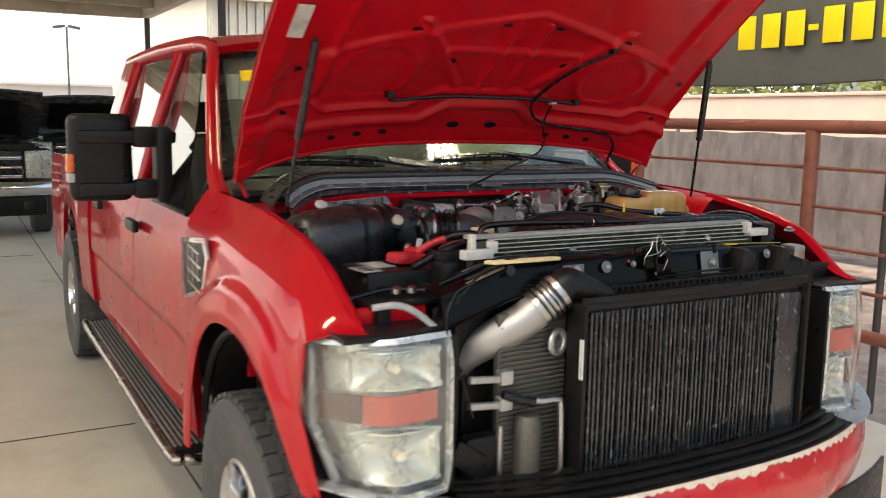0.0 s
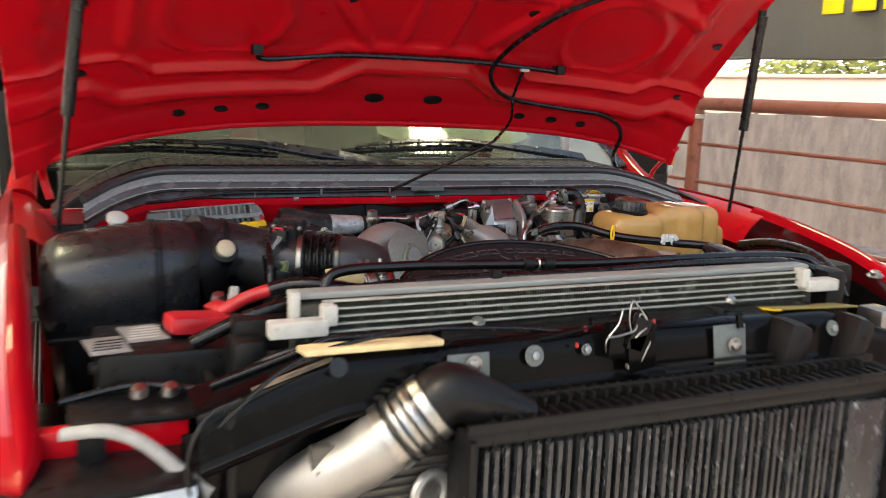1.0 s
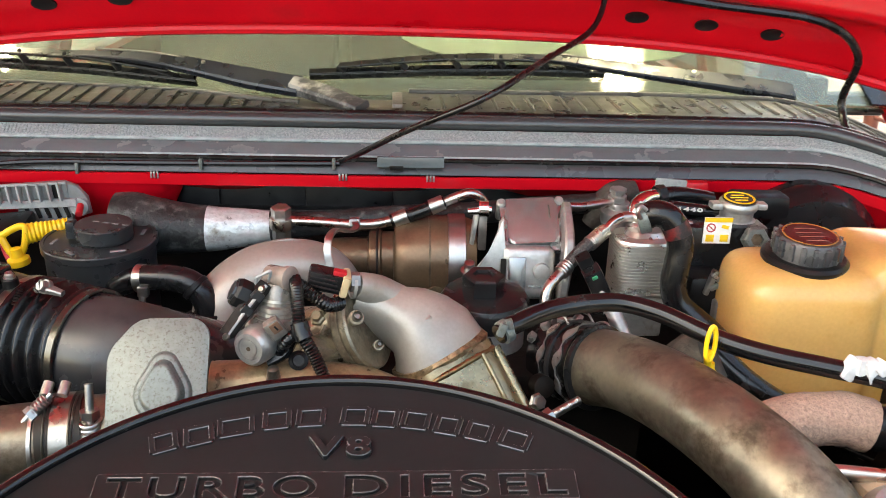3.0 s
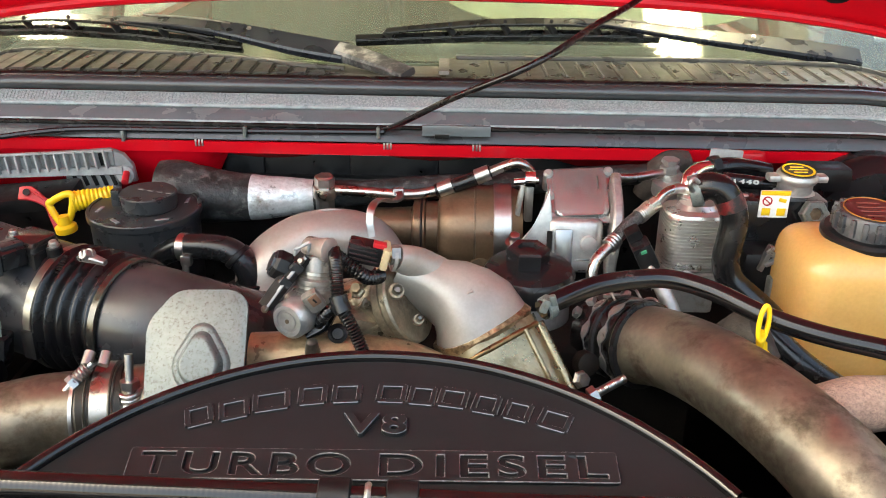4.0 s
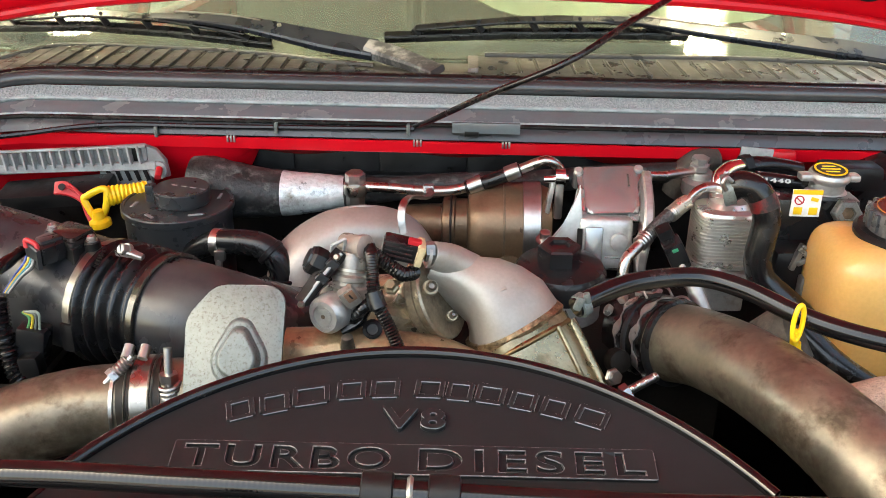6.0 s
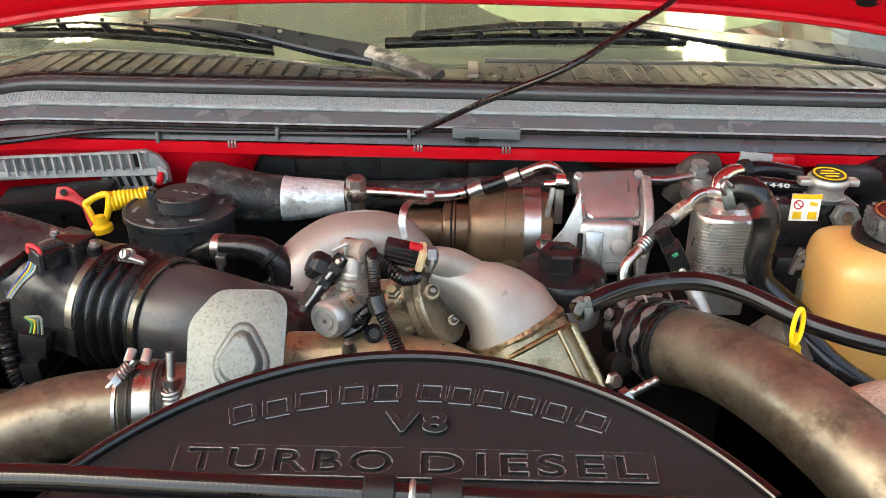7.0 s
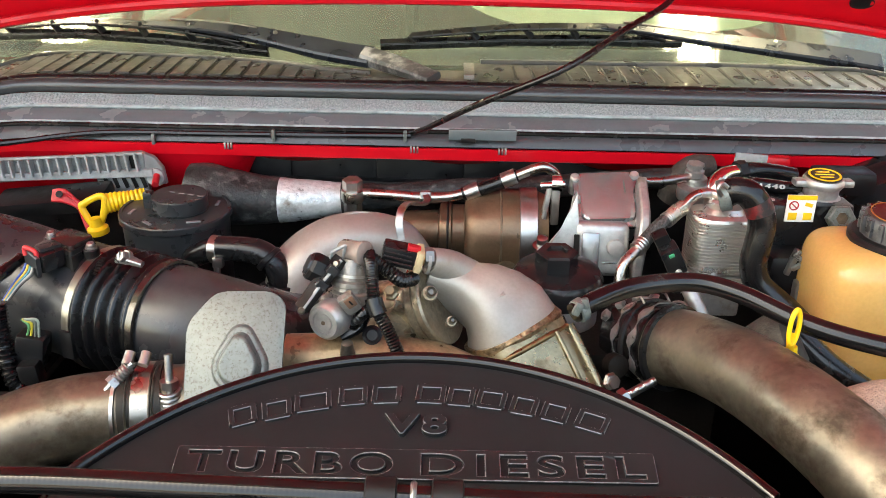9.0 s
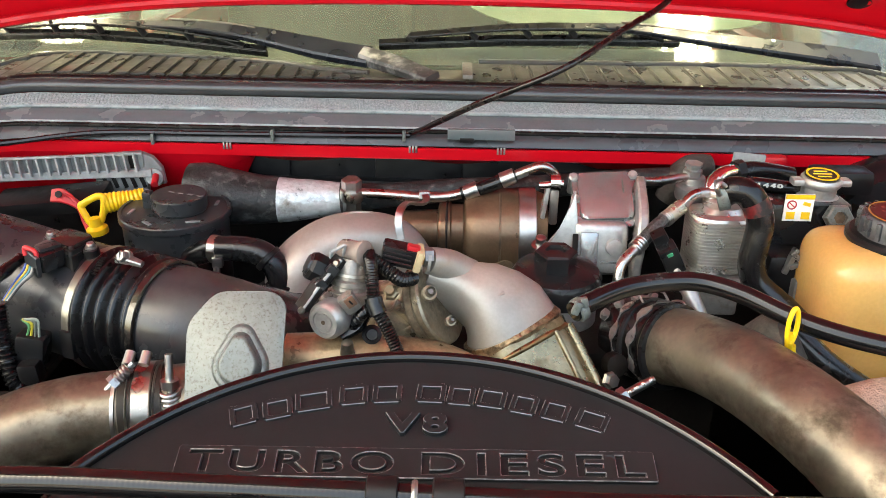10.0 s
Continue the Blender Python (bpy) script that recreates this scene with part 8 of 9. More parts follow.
# throttle body casting between valve and elbow
TANCAST = surf("oily_tan_casting", (0.30, 0.255, 0.180), 0.34, 0.7, 0.35, 60, 0.7, dirt=(0.10, 0.075, 0.05), dirt_at=0.56, dirt_scale=18)
FA = V((0.80, -0.30, 0.42)).normalized()
tb2 = part("throttle_body", square_duct([(V((-0.0800, 0.6400, 1.2990)).lerp(V((-0.0110, 0.6400, 1.3040)), t), V((0.1, 0.9, 0.1)).normalized(), V((0, -0.1, 1)).normalized(), 0.030 + 0.006 * math.sin(6 * t), 0.026 + 0.008 * math.sin(math.pi * t)) for t in [k / 8 for k in range(9)]], 24, 2.6), TANCAST, truck, "oily tan throttle body casting")
part("flange_ring", lathe([(0, -0.010), (0.036, -0.010), (0.041, -0.0095), (0.042, -0.008), (0.042, -0.0012), (0.0405, -0.0006), (0.0405, 0.0006), (0.042, 0.0012), (0.042, 0.006), (0.040, 0.008), (0, 0.008)], (-0.0210, 0.6200, 1.3260), FA, 40), TANCAST, tb2, "", 30)
fo = V((-0.0210, 0.6200, 1.3260))
part("casting_barrel", square_duct([(fo - FA * d, V((0.30, 0.95, 0.0)).normalized(), FA.cross(V((0.30, 0.95, 0.0)).normalized()).normalized(), r, r) for d, r in ((0.006, 0.0385), (0.014, 0.0360), (0.020, 0.0335), (0.040, 0.0325), (0.055, 0.0360), (0.072, 0.0370), (0.086, 0.030))], 36, 2.2), TANCAST, tb2, "", 45)
for k in range(3):
    a = FA.cross(V((0, 0, 1))).normalized()
    b = a.cross(FA)
    q = -0.2 + 0.62 * k
    part("cast_rib", bar([fo - FA * 0.010 + (a * math.cos(q) + b * math.sin(q)) * 0.0385, fo - FA * 0.034 + (a * math.cos(q) + b * math.sin(q)) * 0.0335, fo - FA * 0.060 + (a * math.cos(q) + b * math.sin(q)) * 0.0375], [(0.005, 0.008), (0.004, 0.006), (0.005, 0.007)], a * math.cos(q) + b * math.sin(q), 4, 0.0015), TANCAST, tb2)
for p, r in (((-0.0260, 0.5880, 1.3500), 0.0060), ((-0.0060, 0.5900, 1.3210), 0.0042), ((-0.0400, 0.5970, 1.3170), 0.0042)):
    part("bolt_boss", lathe([(0, 0), (r * 1.25, 0), (r * 1.15, 0.006), (0, 0.006)], p, (0.2, -0.75, 0.6), 18), TANCAST, tb2)
    part("torx_bolt", lathe([(0, 0.006), (r * 0.8, 0.006), (r * 0.8, 0.013), (r * 0.6, 0.015), (r * 0.4, 0.011), (0, 0.011)], p, (0.2, -0.75, 0.6), 12), DULLBOLT, tb2, "", 20)
part("hex_plug", lathe([(0, 0), (0.0072, 0), (0.0072, 0.005), (0.0050, 0.006), (0.0046, 0.011), (0, 0.011)], (-0.0600, 0.5850, 1.3510), (-0.1, -0.7, 0.7), 6), surf("dull_brass", (0.24, 0.19, 0.12), 0.4, 0.8), tb2, "", 20)
part("rib", bar([(-0.0590, 0.6000, 1.3320), (-0.0430, 0.6000, 1.3230), (-0.0210, 0.6000, 1.3060)], [(0.010, 0.014), (0.008, 0.012)], (0, -0.6, 0.8), 4, 0.003), TANCAST, tb2)
part("cast_web", bx((-0.0490, 0.6050, 1.3060), (0.055, 0.03, 0.030), 0.010, (10, 18, 10)), TANCAST, tb2)
part("drain_nub", lathe([(0, 0), (0.007, 0), (0.005, 0.012), (0, 0.014)], (-0.0960, 0.5450, 1.3110), (0, -0.2, 1), 14), DULLBOLT, tb2)
part("dark_port", lathe([(0, 0), (0.008, 0), (0.009, 0.003), (0.006, 0.004), (0.005, 0.001), (0, 0.001)], (-0.0760, 0.5650, 1.3190), (0, -0.8, 0.5), 18), BLACK_PL, tb2)

# oil cooler, hoses and fittings on the other side
oa, ob = V((0.2830, 0.7520, 1.3160)), V((0.2810, 0.7750, 1.3690))
oz = Vector((0, 0, 1))
oh_ = (ob - oa).length
COOLER = surf("clean_plate_steel", (0.50, 0.49, 0.46), 0.30, 0.80, 0.10, 60, 0.05, rvar=0.04)
oc2 = part("oil_cooler", square_duct([(oa + oz * (oh_ * k), V((1, 0, 0)), V((0, 1, 0)), 0.0325, 0.029) for k in (0, 0.5, 1)], 36, 5.0), COOLER, truck, "stacked steel plate oil cooler", 30)
for k in range(16):
    z = oh_ * (k + 0.5) / 16
    part("plate", square_duct([(oa + oz * (z + d), V((1, 0, 0)), V((0, 1, 0)), 0.0325 + w, 0.029 + w) for d, w in ((-0.0013, 0.0), (-0.0009, 0.0017), (0.0009, 0.0017), (0.0013, 0.0))], 36, 5.0), COOLER, oc2, "", 20)
part("cooler_cap", square_duct([(oa + oz * (oh_ + d), V((1, 0, 0)), V((0, 1, 0)), w, w * 0.86) for d, w in ((0, 0.034), (0.003, 0.033), (0.005, 0.022), (0.010, 0.018))], 32, 3.0), COOLER, oc2)
part("flange", bx(oa + V((-0.002, 0, -0.008)), (0.078, 0.066, 0.012), 0.003), ALU, oc2)
part("mount", bx(oa + V((-0.004, -0.014, -0.030)), (0.052, 0.034, 0.036), 0.005), ALU, oc2)
part("mount_port", lathe([(0.006, 0), (0.012, 0), (0.013, 0.004), (0.007, 0.006), (0.006, 0)], (0.2670, 0.7050, 1.3110), (0, -0.9, 0.4), 20), STEEL, oc2)
part("nipple_base", lathe([(0, 0), (0.013, 0), (0.013, 0.006), (0.010, 0.009), (0, 0.009)], (0.2800, 0.7720, 1.3780), (0, 0, 1), 22), STEEL, oc2)
part("nipple", tube([(0.2780, 0.7720, 1.3790), (0.2770, 0.7750, 1.3920), (0.2810, 0.7820, 1.4020), (0.2930, 0.7950, 1.4060), (0.3120, 0.8100, 1.4050)], 0.0085, 16, 8), CHROME, oc2)
part("nipple_nut", lathe([(0, 0), (0.012, 0), (0.012, 0.010), (0, 0.010)], (0.3090, 0.8080, 1.4050), (0.9, 0.4, 0.1), 6), BLACK_PL, oc2, "", 20)
ch = part("coolant_hose", tube([(0.2660, 0.7050, 1.4120), (0.2760, 0.7000, 1.4190), (0.2890, 0.6970, 1.4160), (0.2990, 0.6940, 1.4030), (0.3040, 0.6920, 1.3850), (0.3020, 0.6900, 1.3640), (0.3000, 0.6880, 1.3450), (0.3060, 0.6850, 1.3260), (0.3200, 0.6800, 1.3130), (0.3370, 0.6720, 1.3000), (0.3570, 0.6650, 1.2820)], 0.0138, 20, 8), RUBBER, truck, "thick black coolant hose with red mark")
part("clamp_band", band((0.2660, 0.7050, 1.4120), (0.9, -0.2, 0.3), 0.0146, 0.012), ZINC, ch)
part("clamp_ear", tube([(0.2590, 0.6900, 1.4160), (0.2540, 0.6880, 1.4240), (0.2580, 0.6900, 1.4290), (0.2640, 0.6900, 1.4250)], 0.0022, 8, 5), STEEL, ch)
part("red_mark", tube([(0.2955, 0.6952, 1.4090), (0.2990, 0.6940, 1.4030), (0.3015, 0.6932, 1.3970)], 0.01405, 20, 6, False), surf("red_paint_stain", (0.11, 0.007, 0.009), 0.4, 0.0, 0.5, 60, 0.2, dirt=(0.007, 0.006, 0.006), dirt_at=0.47, dirt_scale=70), ch, "smeared red paint mark")
cp = part("oil_line", tube([(0.1720, 0.7000, 1.2920), (0.1700, 0.7050, 1.3160), (0.1740, 0.7120, 1.3310), (0.1870, 0.7220, 1.3420), (0.1930, 0.7270, 1.3460)], 0.0058, 14, 8), FUEL, truck, "bent steel oil line with braided middle")
part("braid", tube([(0.1930, 0.7270, 1.3460), (0.2020, 0.7350, 1.3530), (0.2150, 0.7450, 1.3630), (0.2260, 0.7520, 1.3690)], 0.0074, 14, 16, ripple=(0.0004, 24)), surf("braided_hose", (0.06, 0.06, 0.06), 0.4, 0.4, 0.8, 400, 1.0), cp)
for p, q in (((0.1880, 0.7230, 1.3430), (0.1970, 0.7310, 1.3490)), ((0.2220, 0.7490, 1.3670), (0.2290, 0.7540, 1.3700))):
    part("ferrule", tube([p, q], 0.0084, 14, 10, ripple=(0.0005, 3)), STEEL, cp)
part("ferrule", tube([(0.2270, 0.7530, 1.3690), (0.2350, 0.7570, 1.3750), (0.2430, 0.7600, 1.3800)], 0.0085, 14, 4), surf("tan_ferrule", (0.50, 0.46, 0.38), 0.35, 0.8), cp)
part("line_end", tube([(0.2430, 0.7600, 1.3790), (0.2520, 0.7650, 1.3880), (0.2620, 0.7680, 1.3920), (0.2730, 0.7700, 1.3920), (0.2830, 0.7650, 1.3910)], 0.0056, 14, 8), FUEL, cp)
fp = part("fuel_line", tube([(0.2100, 0.8600, 1.3750), (0.2360, 0.8680, 1.3720), (0.2610, 0.8760, 1.3730), (0.2780, 0.8850, 1.3730)], 0.0055, 14, 5), FUEL, truck, "steel fuel line with banjo bolt")
part("banjo_bolt", lathe([(0, 0), (0.012, 0), (0.012, 0.007), (0.008, 0.008), (0.008, 0.012), (0.011, 0.012), (0.011, 0.016), (0, 0.016)], (0.2860, 0.8900, 1.3740), (0, -0.1, 1), 6), ALU, fp, "", 20)
part("banjo_eye", lathe([(0, 0), (0.0135, 0), (0.0145, 0.003), (0.0145, 0.008), (0.0135, 0.011), (0, 0.011)], (0.2880, 0.8900, 1.3620), (0, -0.1, 1), 24), ALU, fp)
part("banjo_seat", lathe([(0, 0), (0.019, 0), (0.020, 0.003), (0.020, 0.016), (0.017, 0.018), (0, 0.018)], (0.2860, 0.8850, 1.3470), (0, -0.1, 1), 28), ALU, fp)
part("connector", bx((0.2240, 0.7120, 1.3390), (0.020, 0.020, 0.034), 0.003, (12, -28, 0)), BLACK_GL, truck, "black sensor connector")
part("connector_boot", bx((0.2170, 0.7220, 1.3500), (0.016, 0.016, 0.034), 0.003, (12, -30, 0)), BLACK_PL, truck)
part("green_seal", bx((0.2200, 0.7000, 1.3470), (0.006, 0.003, 0.004), 0.0008, (12, -28, 0)), surf("green_rubber", (0.05, 0.30, 0.15), 0.4), truck)
part("lead_pipe", tube([(0.2290, 0.7100, 1.3310), (0.2320, 0.7000, 1.3210), (0.2330, 0.6900, 1.3120)], 0.004, 10, 4), ALU, truck)
part("lower_pipe", tube([(0.2310, 0.6700, 1.3280), (0.2430, 0.6550, 1.3040), (0.2550, 0.6400, 1.2740)], 0.008, 12, 5), ALU, truck)

mf = part("coolant_manifold", bx((0.362, 0.792, 1.357), (0.125, 0.075, 0.058), 0.006), BLACK_GL, truck, "black coolant manifold with pressure cap and warning label")
part("neck", lathe([(0, 0), (0.022, 0), (0.022, 0.004), (0.0185, 0.006), (0.0185, 0.018), (0, 0.018)], (0.396, 0.785, 1.383), (0, -0.1, 1), 24), ALU, mf)
part("pressure_cap", lathe([(0, 0), (0.0200, 0), (0.0218, 0.003), (0.0218, 0.007), (0.0195, 0.010), (0, 0.011)], (0.396, 0.783, 1.400), (0, -0.12, 1), 30), ALU, mf, "metal pressure cap with yellow and black print")
for sx in (-1, 1):
    part("cap_lobe", bx((0.396 + sx * 0.0245, 0.783, 1.403), (0.015, 0.016, 0.008), 0.003), ALU, mf)
part("cap_print", lathe([(0, 0), (0.0185, 0), (0.0185, 0.001), (0, 0.001)], (0.396, 0.7818, 1.4108), (0, -0.12, 1), 26), surf("black_print", (0.02, 0.02, 0.02), 0.5), mf)
part("cap_ring", lathe([(0.0150, 0), (0.0172, 0), (0.0172, 0.0006), (0.0150, 0.0006), (0.0150, 0)], (0.396, 0.7816, 1.4120), (0, -0.12, 1), 26), YELLOW, mf)
for k in range(3):
    part("print_bar", bx((0.396, 0.775 + 0.0068 * k, 1.4115 + 0.0008 * k), (0.020 - 0.006 * abs(k - 1), 0.0030, 0.001), 0.0002, (-7, 0, 0)), YELLOW, mf)
lb = part("warning_label", bx((0.3645, 0.7528, 1.383), (0.031, 0.002, 0.030), 0.0004), surf("white_label", (0.80, 0.80, 0.76), 0.5, bump=0), mf, "white warning label with yellow header")
part("label_header", bx((0.3645, 0.7514, 1.3955), (0.031, 0.001, 0.005), 0.0002), YELLOW, lb)
part("red_circle", lathe([(0.0040, 0), (0.0052, 0), (0.0052, 0.001), (0.0040, 0.001), (0.0040, 0)], (0.3565, 0.7516, 1.3865), (0, -1, 0), 20), REDPL, lb)
part("red_slash", bx((0.3565, 0.7512, 1.3865), (0.010, 0.001, 0.0012), 0.0002, (0, 40, 0)), REDPL, lb)
for x in (0.3565, 0.3725):
    part("yellow_block", bx((x, 0.7514, 1.3745), (0.009, 0.001, 0.008), 0.0002), YELLOW, lb)
part("yellow_block", bx((0.3725, 0.7514, 1.3875), (0.008, 0.001, 0.004), 0.0002, (0, 15, 0)), YELLOW, lb)
part("hex_port", lathe([(0, 0), (0.0150, 0), (0.0150, 0.010), (0.0130, 0.012), (0.0075, 0.012), (0.0068, 0.006), (0, 0.006)], (0.405, 0.750, 1.374), (0.02, -1, 0.30), 6), ZINC, mf, "", 20)
part("bore", lathe([(0, 0), (0.0066, 0), (0.0066, 0.001), (0, 0.001)], (0.4052, 0.7430, 1.3762), (0.02, -1, 0.30), 20), BROWN, mf)
part("cross_hose", tube([(0.3210, 0.8000, 1.3950), (0.3460, 0.7980, 1.3930), (0.3680, 0.7960, 1.3910), (0.3910, 0.8000, 1.3890)], 0.0075, 16, 6), RUBBER, mf)
part("top_hose", tube([(0.3160, 0.8250, 1.3990), (0.3390, 0.8300, 1.4000), (0.3640, 0.8350, 1.3960), (0.3850, 0.8400, 1.3910)], 0.0105, 16, 6), RUBBER, mf)
part("hose_clamp", band((0.3200, 0.8260, 1.4000), (1, 0.1, 0.05), 0.0112, 0.008, 0.002), BLACK_GL, mf)
part("tee_fitting", lathe([(0, 0), (0.009, 0), (0.009, 0.012), (0, 0.012)], (0.3130, 0.7750, 1.3930), (0, -0.3, 1), 6), SATIN, mf, "", 20)
part("bleed_pipe", tube([(0.3160, 0.7720, 1.3890), (0.3300, 0.7700, 1.3860), (0.3410, 0.7700, 1.3840)], 0.0038, 12, 4), FUEL, mf)
part("grey_plate", bx((0.3550, 0.9000, 1.3930), (0.040, 0.004, 0.014), 0.002, (0, 4, 0)), GREYLT, mf)
part("wire_clip", tube([(0.2810, 0.7750, 1.4080), (0.2880, 0.7720, 1.4030), (0.2830, 0.7700, 1.3990), (0.2910, 0.7700, 1.3980), (0.2970, 0.7700, 1.3950), (0.3020, 0.7700, 1.4000)], 0.0016, 8, 6), STEEL, mf)
lettering("1440", 0.028, 0.0048, frame_at(V((0.3450, 0.7900, 1.3950)), (1, 0, -0.05), (0, 0.35, 0.9)), "hose_print", surf("white_print", (0.45, 0.45, 0.43), 0.6), mf, 0.0006)
part("hose_clip", bx((0.300, 0.765, 1.400), (0.018, 0.014, 0.012), 0.002), STEEL, mf)
part("spring_clamp", merge(bx((0.352, 0.72, 1.335), (0.006, 0.010, 0.030), 0.002, (0, 20, 0)), bx((0.362, 0.715, 1.338), (0.030, 0.006, 0.006), 0.002, (0, 35, 0)), bx((0.362, 0.715, 1.335), (0.026, 0.006, 0.005), 0.002, (0, -30, 0))), DULL_ZINC, mf)
part("valve_block", bx((0.36, 0.745, 1.315), (0.06, 0.05, 0.05), 0.012), BLACK_PL, mf)
part("bracket", bx((0.366, 0.712, 1.295), (0.022, 0.014, 0.045), 0.004), DULL_ZINC, mf)

# coolant expansion tank
def tank_lobes(lobes, voxel=0.0040, soften=9):
    """A blow-moulded tank: upright rounded lobes grown into one skin."""
    me = bpy.data.meshes.new("lobes")
    bm = merge(*[bx(((x0 + x1) / 2, (y0 + y1) / 2, (z0 + z1) / 2), (x1 - x0, y1 - y0, z1 - z0), b, None, 5) for x0, x1, y0, y1, z0, z1, b in lobes])
    bm.to_mesh(me)
    bm.free()
    tmp = bpy.data.objects.new("lobes", me)
    scene.collection.objects.link(tmp)
    grow = tmp.modifiers.new("skin", 'REMESH')
    grow.mode, grow.voxel_size = 'VOXEL', voxel
    ease = tmp.modifiers.new("ease", 'SMOOTH')
    ease.factor, ease.iterations = 0.5, soften
    bpy.context.view_layer.update()
    one = bpy.data.meshes.new_from_object(tmp.evaluated_get(bpy.context.evaluated_depsgraph_get()))
    bpy.data.objects.remove(tmp)
    out = bmesh.new()
    out.from_mesh(one)
    bpy.data.meshes.remove(one)
    return out


tk = part("coolant_tank", tank_lobes([(0.358, 0.502, 0.622, 0.742, 1.19, 1.378, 0.036), (0.484, 0.560, 0.632, 0.768, 1.19, 1.391, 0.028), (0.532, 0.618, 0.624, 0.768, 1.19, 1.392, 0.032), (0.592, 0.678, 0.642, 0.772, 1.19, 1.388, 0.032), (0.630, 0.709, 0.657, 0.762, 1.19, 1.343, 0.030)]), AMBER_PL, truck, "aged amber plastic coolant expansion tank", 180)
CAPGREY = surf("worn_grey_cap_plastic", (0.040, 0.042, 0.046), 0.30, 0.0, 0.25, 60, 0.08, spec=0.5, dirt=(0.09, 0.09, 0.092), dirt_at=0.60, dirt_scale=60)
kn = part("tank_neck", lathe([(0, 0), (0.042, 0), (0.0435, 0.002), (0.0435, 0.006), (0.040, 0.009), (0, 0.009)], (0.430, 0.678, 1.376), (0, -0.10, 1), 32), BLACK_PL, tk)
part("cap", lathe([(0.0325, 0), (0.0325, 0.021), (0.0300, 0.024), (0, 0.025)], (0.430, 0.677, 1.382), (0, -0.10, 1), 36), CAPGREY, tk, "black ribbed screw cap with printed top")
for k in range(18):
    a = 2 * math.pi * k / 18
    part("grip", bx((0.430 + 0.0330 * math.cos(a), 0.676 + 0.0330 * math.sin(a), 1.3955 + 0.10 * 0.0330 * math.sin(a)), (0.0055, 0.0055, 0.018), 0.002, (0, 0, math.degrees(a))), CAPGREY, kn)
part("cap_ring", lathe([(0.0262, 0), (0.0273, 0), (0.0273, 0.0006), (0.0262, 0.0006), (0.0262, 0)], (0.430, 0.6745, 1.4067), (0, -0.10, 1), 30), surf("orange_ring_print", (0.40, 0.17, 0.03), 0.45), tk)
part("cap_field", lathe([(0, 0), (0.0255, 0), (0.0255, 0.0008), (0, 0.0008)], (0.430, 0.6745, 1.4062), (0, -0.10, 1), 30), surf("dark_red_print", (0.05, 0.012, 0.012), 0.35), tk)
for k in range(4):
    part("print_bar", bx((0.430, 0.660 + 0.0095 * k, 1.4055 + 0.00095 * k), (0.030 - 0.006 * abs(k - 1.5), 0.0028, 0.001), 0.0002, (-6, 0, 0)), surf("faded_red_print", (0.14, 0.030, 0.018), 0.5), tk)

oh = part("overflow_hose", tube([(0.102, 0.556, 1.350), (0.118, 0.566, 1.356), (0.16, 0.592, 1.360), (0.215, 0.602, 1.362), (0.255, 0.588, 1.358), (0.300, 0.560, 1.346), (0.340, 0.540, 1.340), (0.39, 0.522, 1.336), (0.44, 0.505, 1.332), (0.50, 0.47, 1.328), (0.60, 0.43, 1.30)], 0.0090, 20, 130, ripple=(0.00005, 190)), HOSE, truck, "long glossy black overflow hose")
part("clamp_band", band((0.108, 0.559, 1.352), (0.8, 0.5, 0.3), 0.0095, 0.009, 0.0014), ZINC, oh)
part("clamp_ear", bx((0.104, 0.549, 1.358), (0.007, 0.006, 0.013), 0.002, (0, 20, 0)), ZINC, oh)
part("clamp_ear", bx((0.111, 0.552, 1.362), (0.006, 0.006, 0.010), 0.002, (0, -15, 0)), ZINC, oh)
for k in range(4):
    part("white_clip", bx((0.405 + 0.008 * k, 0.513 - 0.002 * k, 1.340 + 0.003 * (k % 2)), (0.012, 0.012, 0.022 - 0.006 * (k % 2)), 0.003, (0, 30 - 25 * k, 10)), surf("chalky_white_plastic", (0.52, 0.54, 0.56), 0.6, 0.0, 0.2, 60, 0.2), oh)
part("return_hose", tube([(0.31, 0.60, 1.32), (0.345, 0.575, 1.29), (0.40, 0.56, 1.26), (0.46, 0.54, 1.24)], 0.013, 14, 6), RUBBER, truck)
yc = V((0.2865, 0.5330, 1.3530))
yr = part("dipstick", tube([yc + V((0.0046 * math.cos(a), 0.002 * math.cos(a), 0.0165 * math.sin(a))) for a in [2 * math.pi * k / 14 - 1.5 for k in range(17)]], 0.0022, 12, 3), YELLOW, truck, "yellow dipstick loop handle")
part("loop_stem", tube([(0.2868, 0.5340, 1.3450), (0.2876, 0.5365, 1.3370), (0.2890, 0.5400, 1.3270)], [0.0030, 0.0042, 0.0030], 16, 6), YELLOW, yr)
part("stopper", lathe([(0, 0), (0.0062, 0), (0.0062, 0.004), (0.004, 0.006), (0.003, 0.014), (0, 0.014)], (0.2940, 0.5440, 1.3160), (-0.05, -0.1, 1), 18), YELLOW, yr)
part("dipstick_tube", tube([(0.3030, 0.5530, 1.3100), (0.3070, 0.5560, 1.2950), (0.3210, 0.5700, 1.2540)], 0.005, 10, 3), STEEL, yr)
part("lagging", lathe([(0, 0), (0.024, 0.0), (0.028, 0.02), (0.025, 0.04), (0, 0.042)], (0.285, 0.60, 1.295), (0.5, -0.4, 0.5), 16), BLANKET, block)

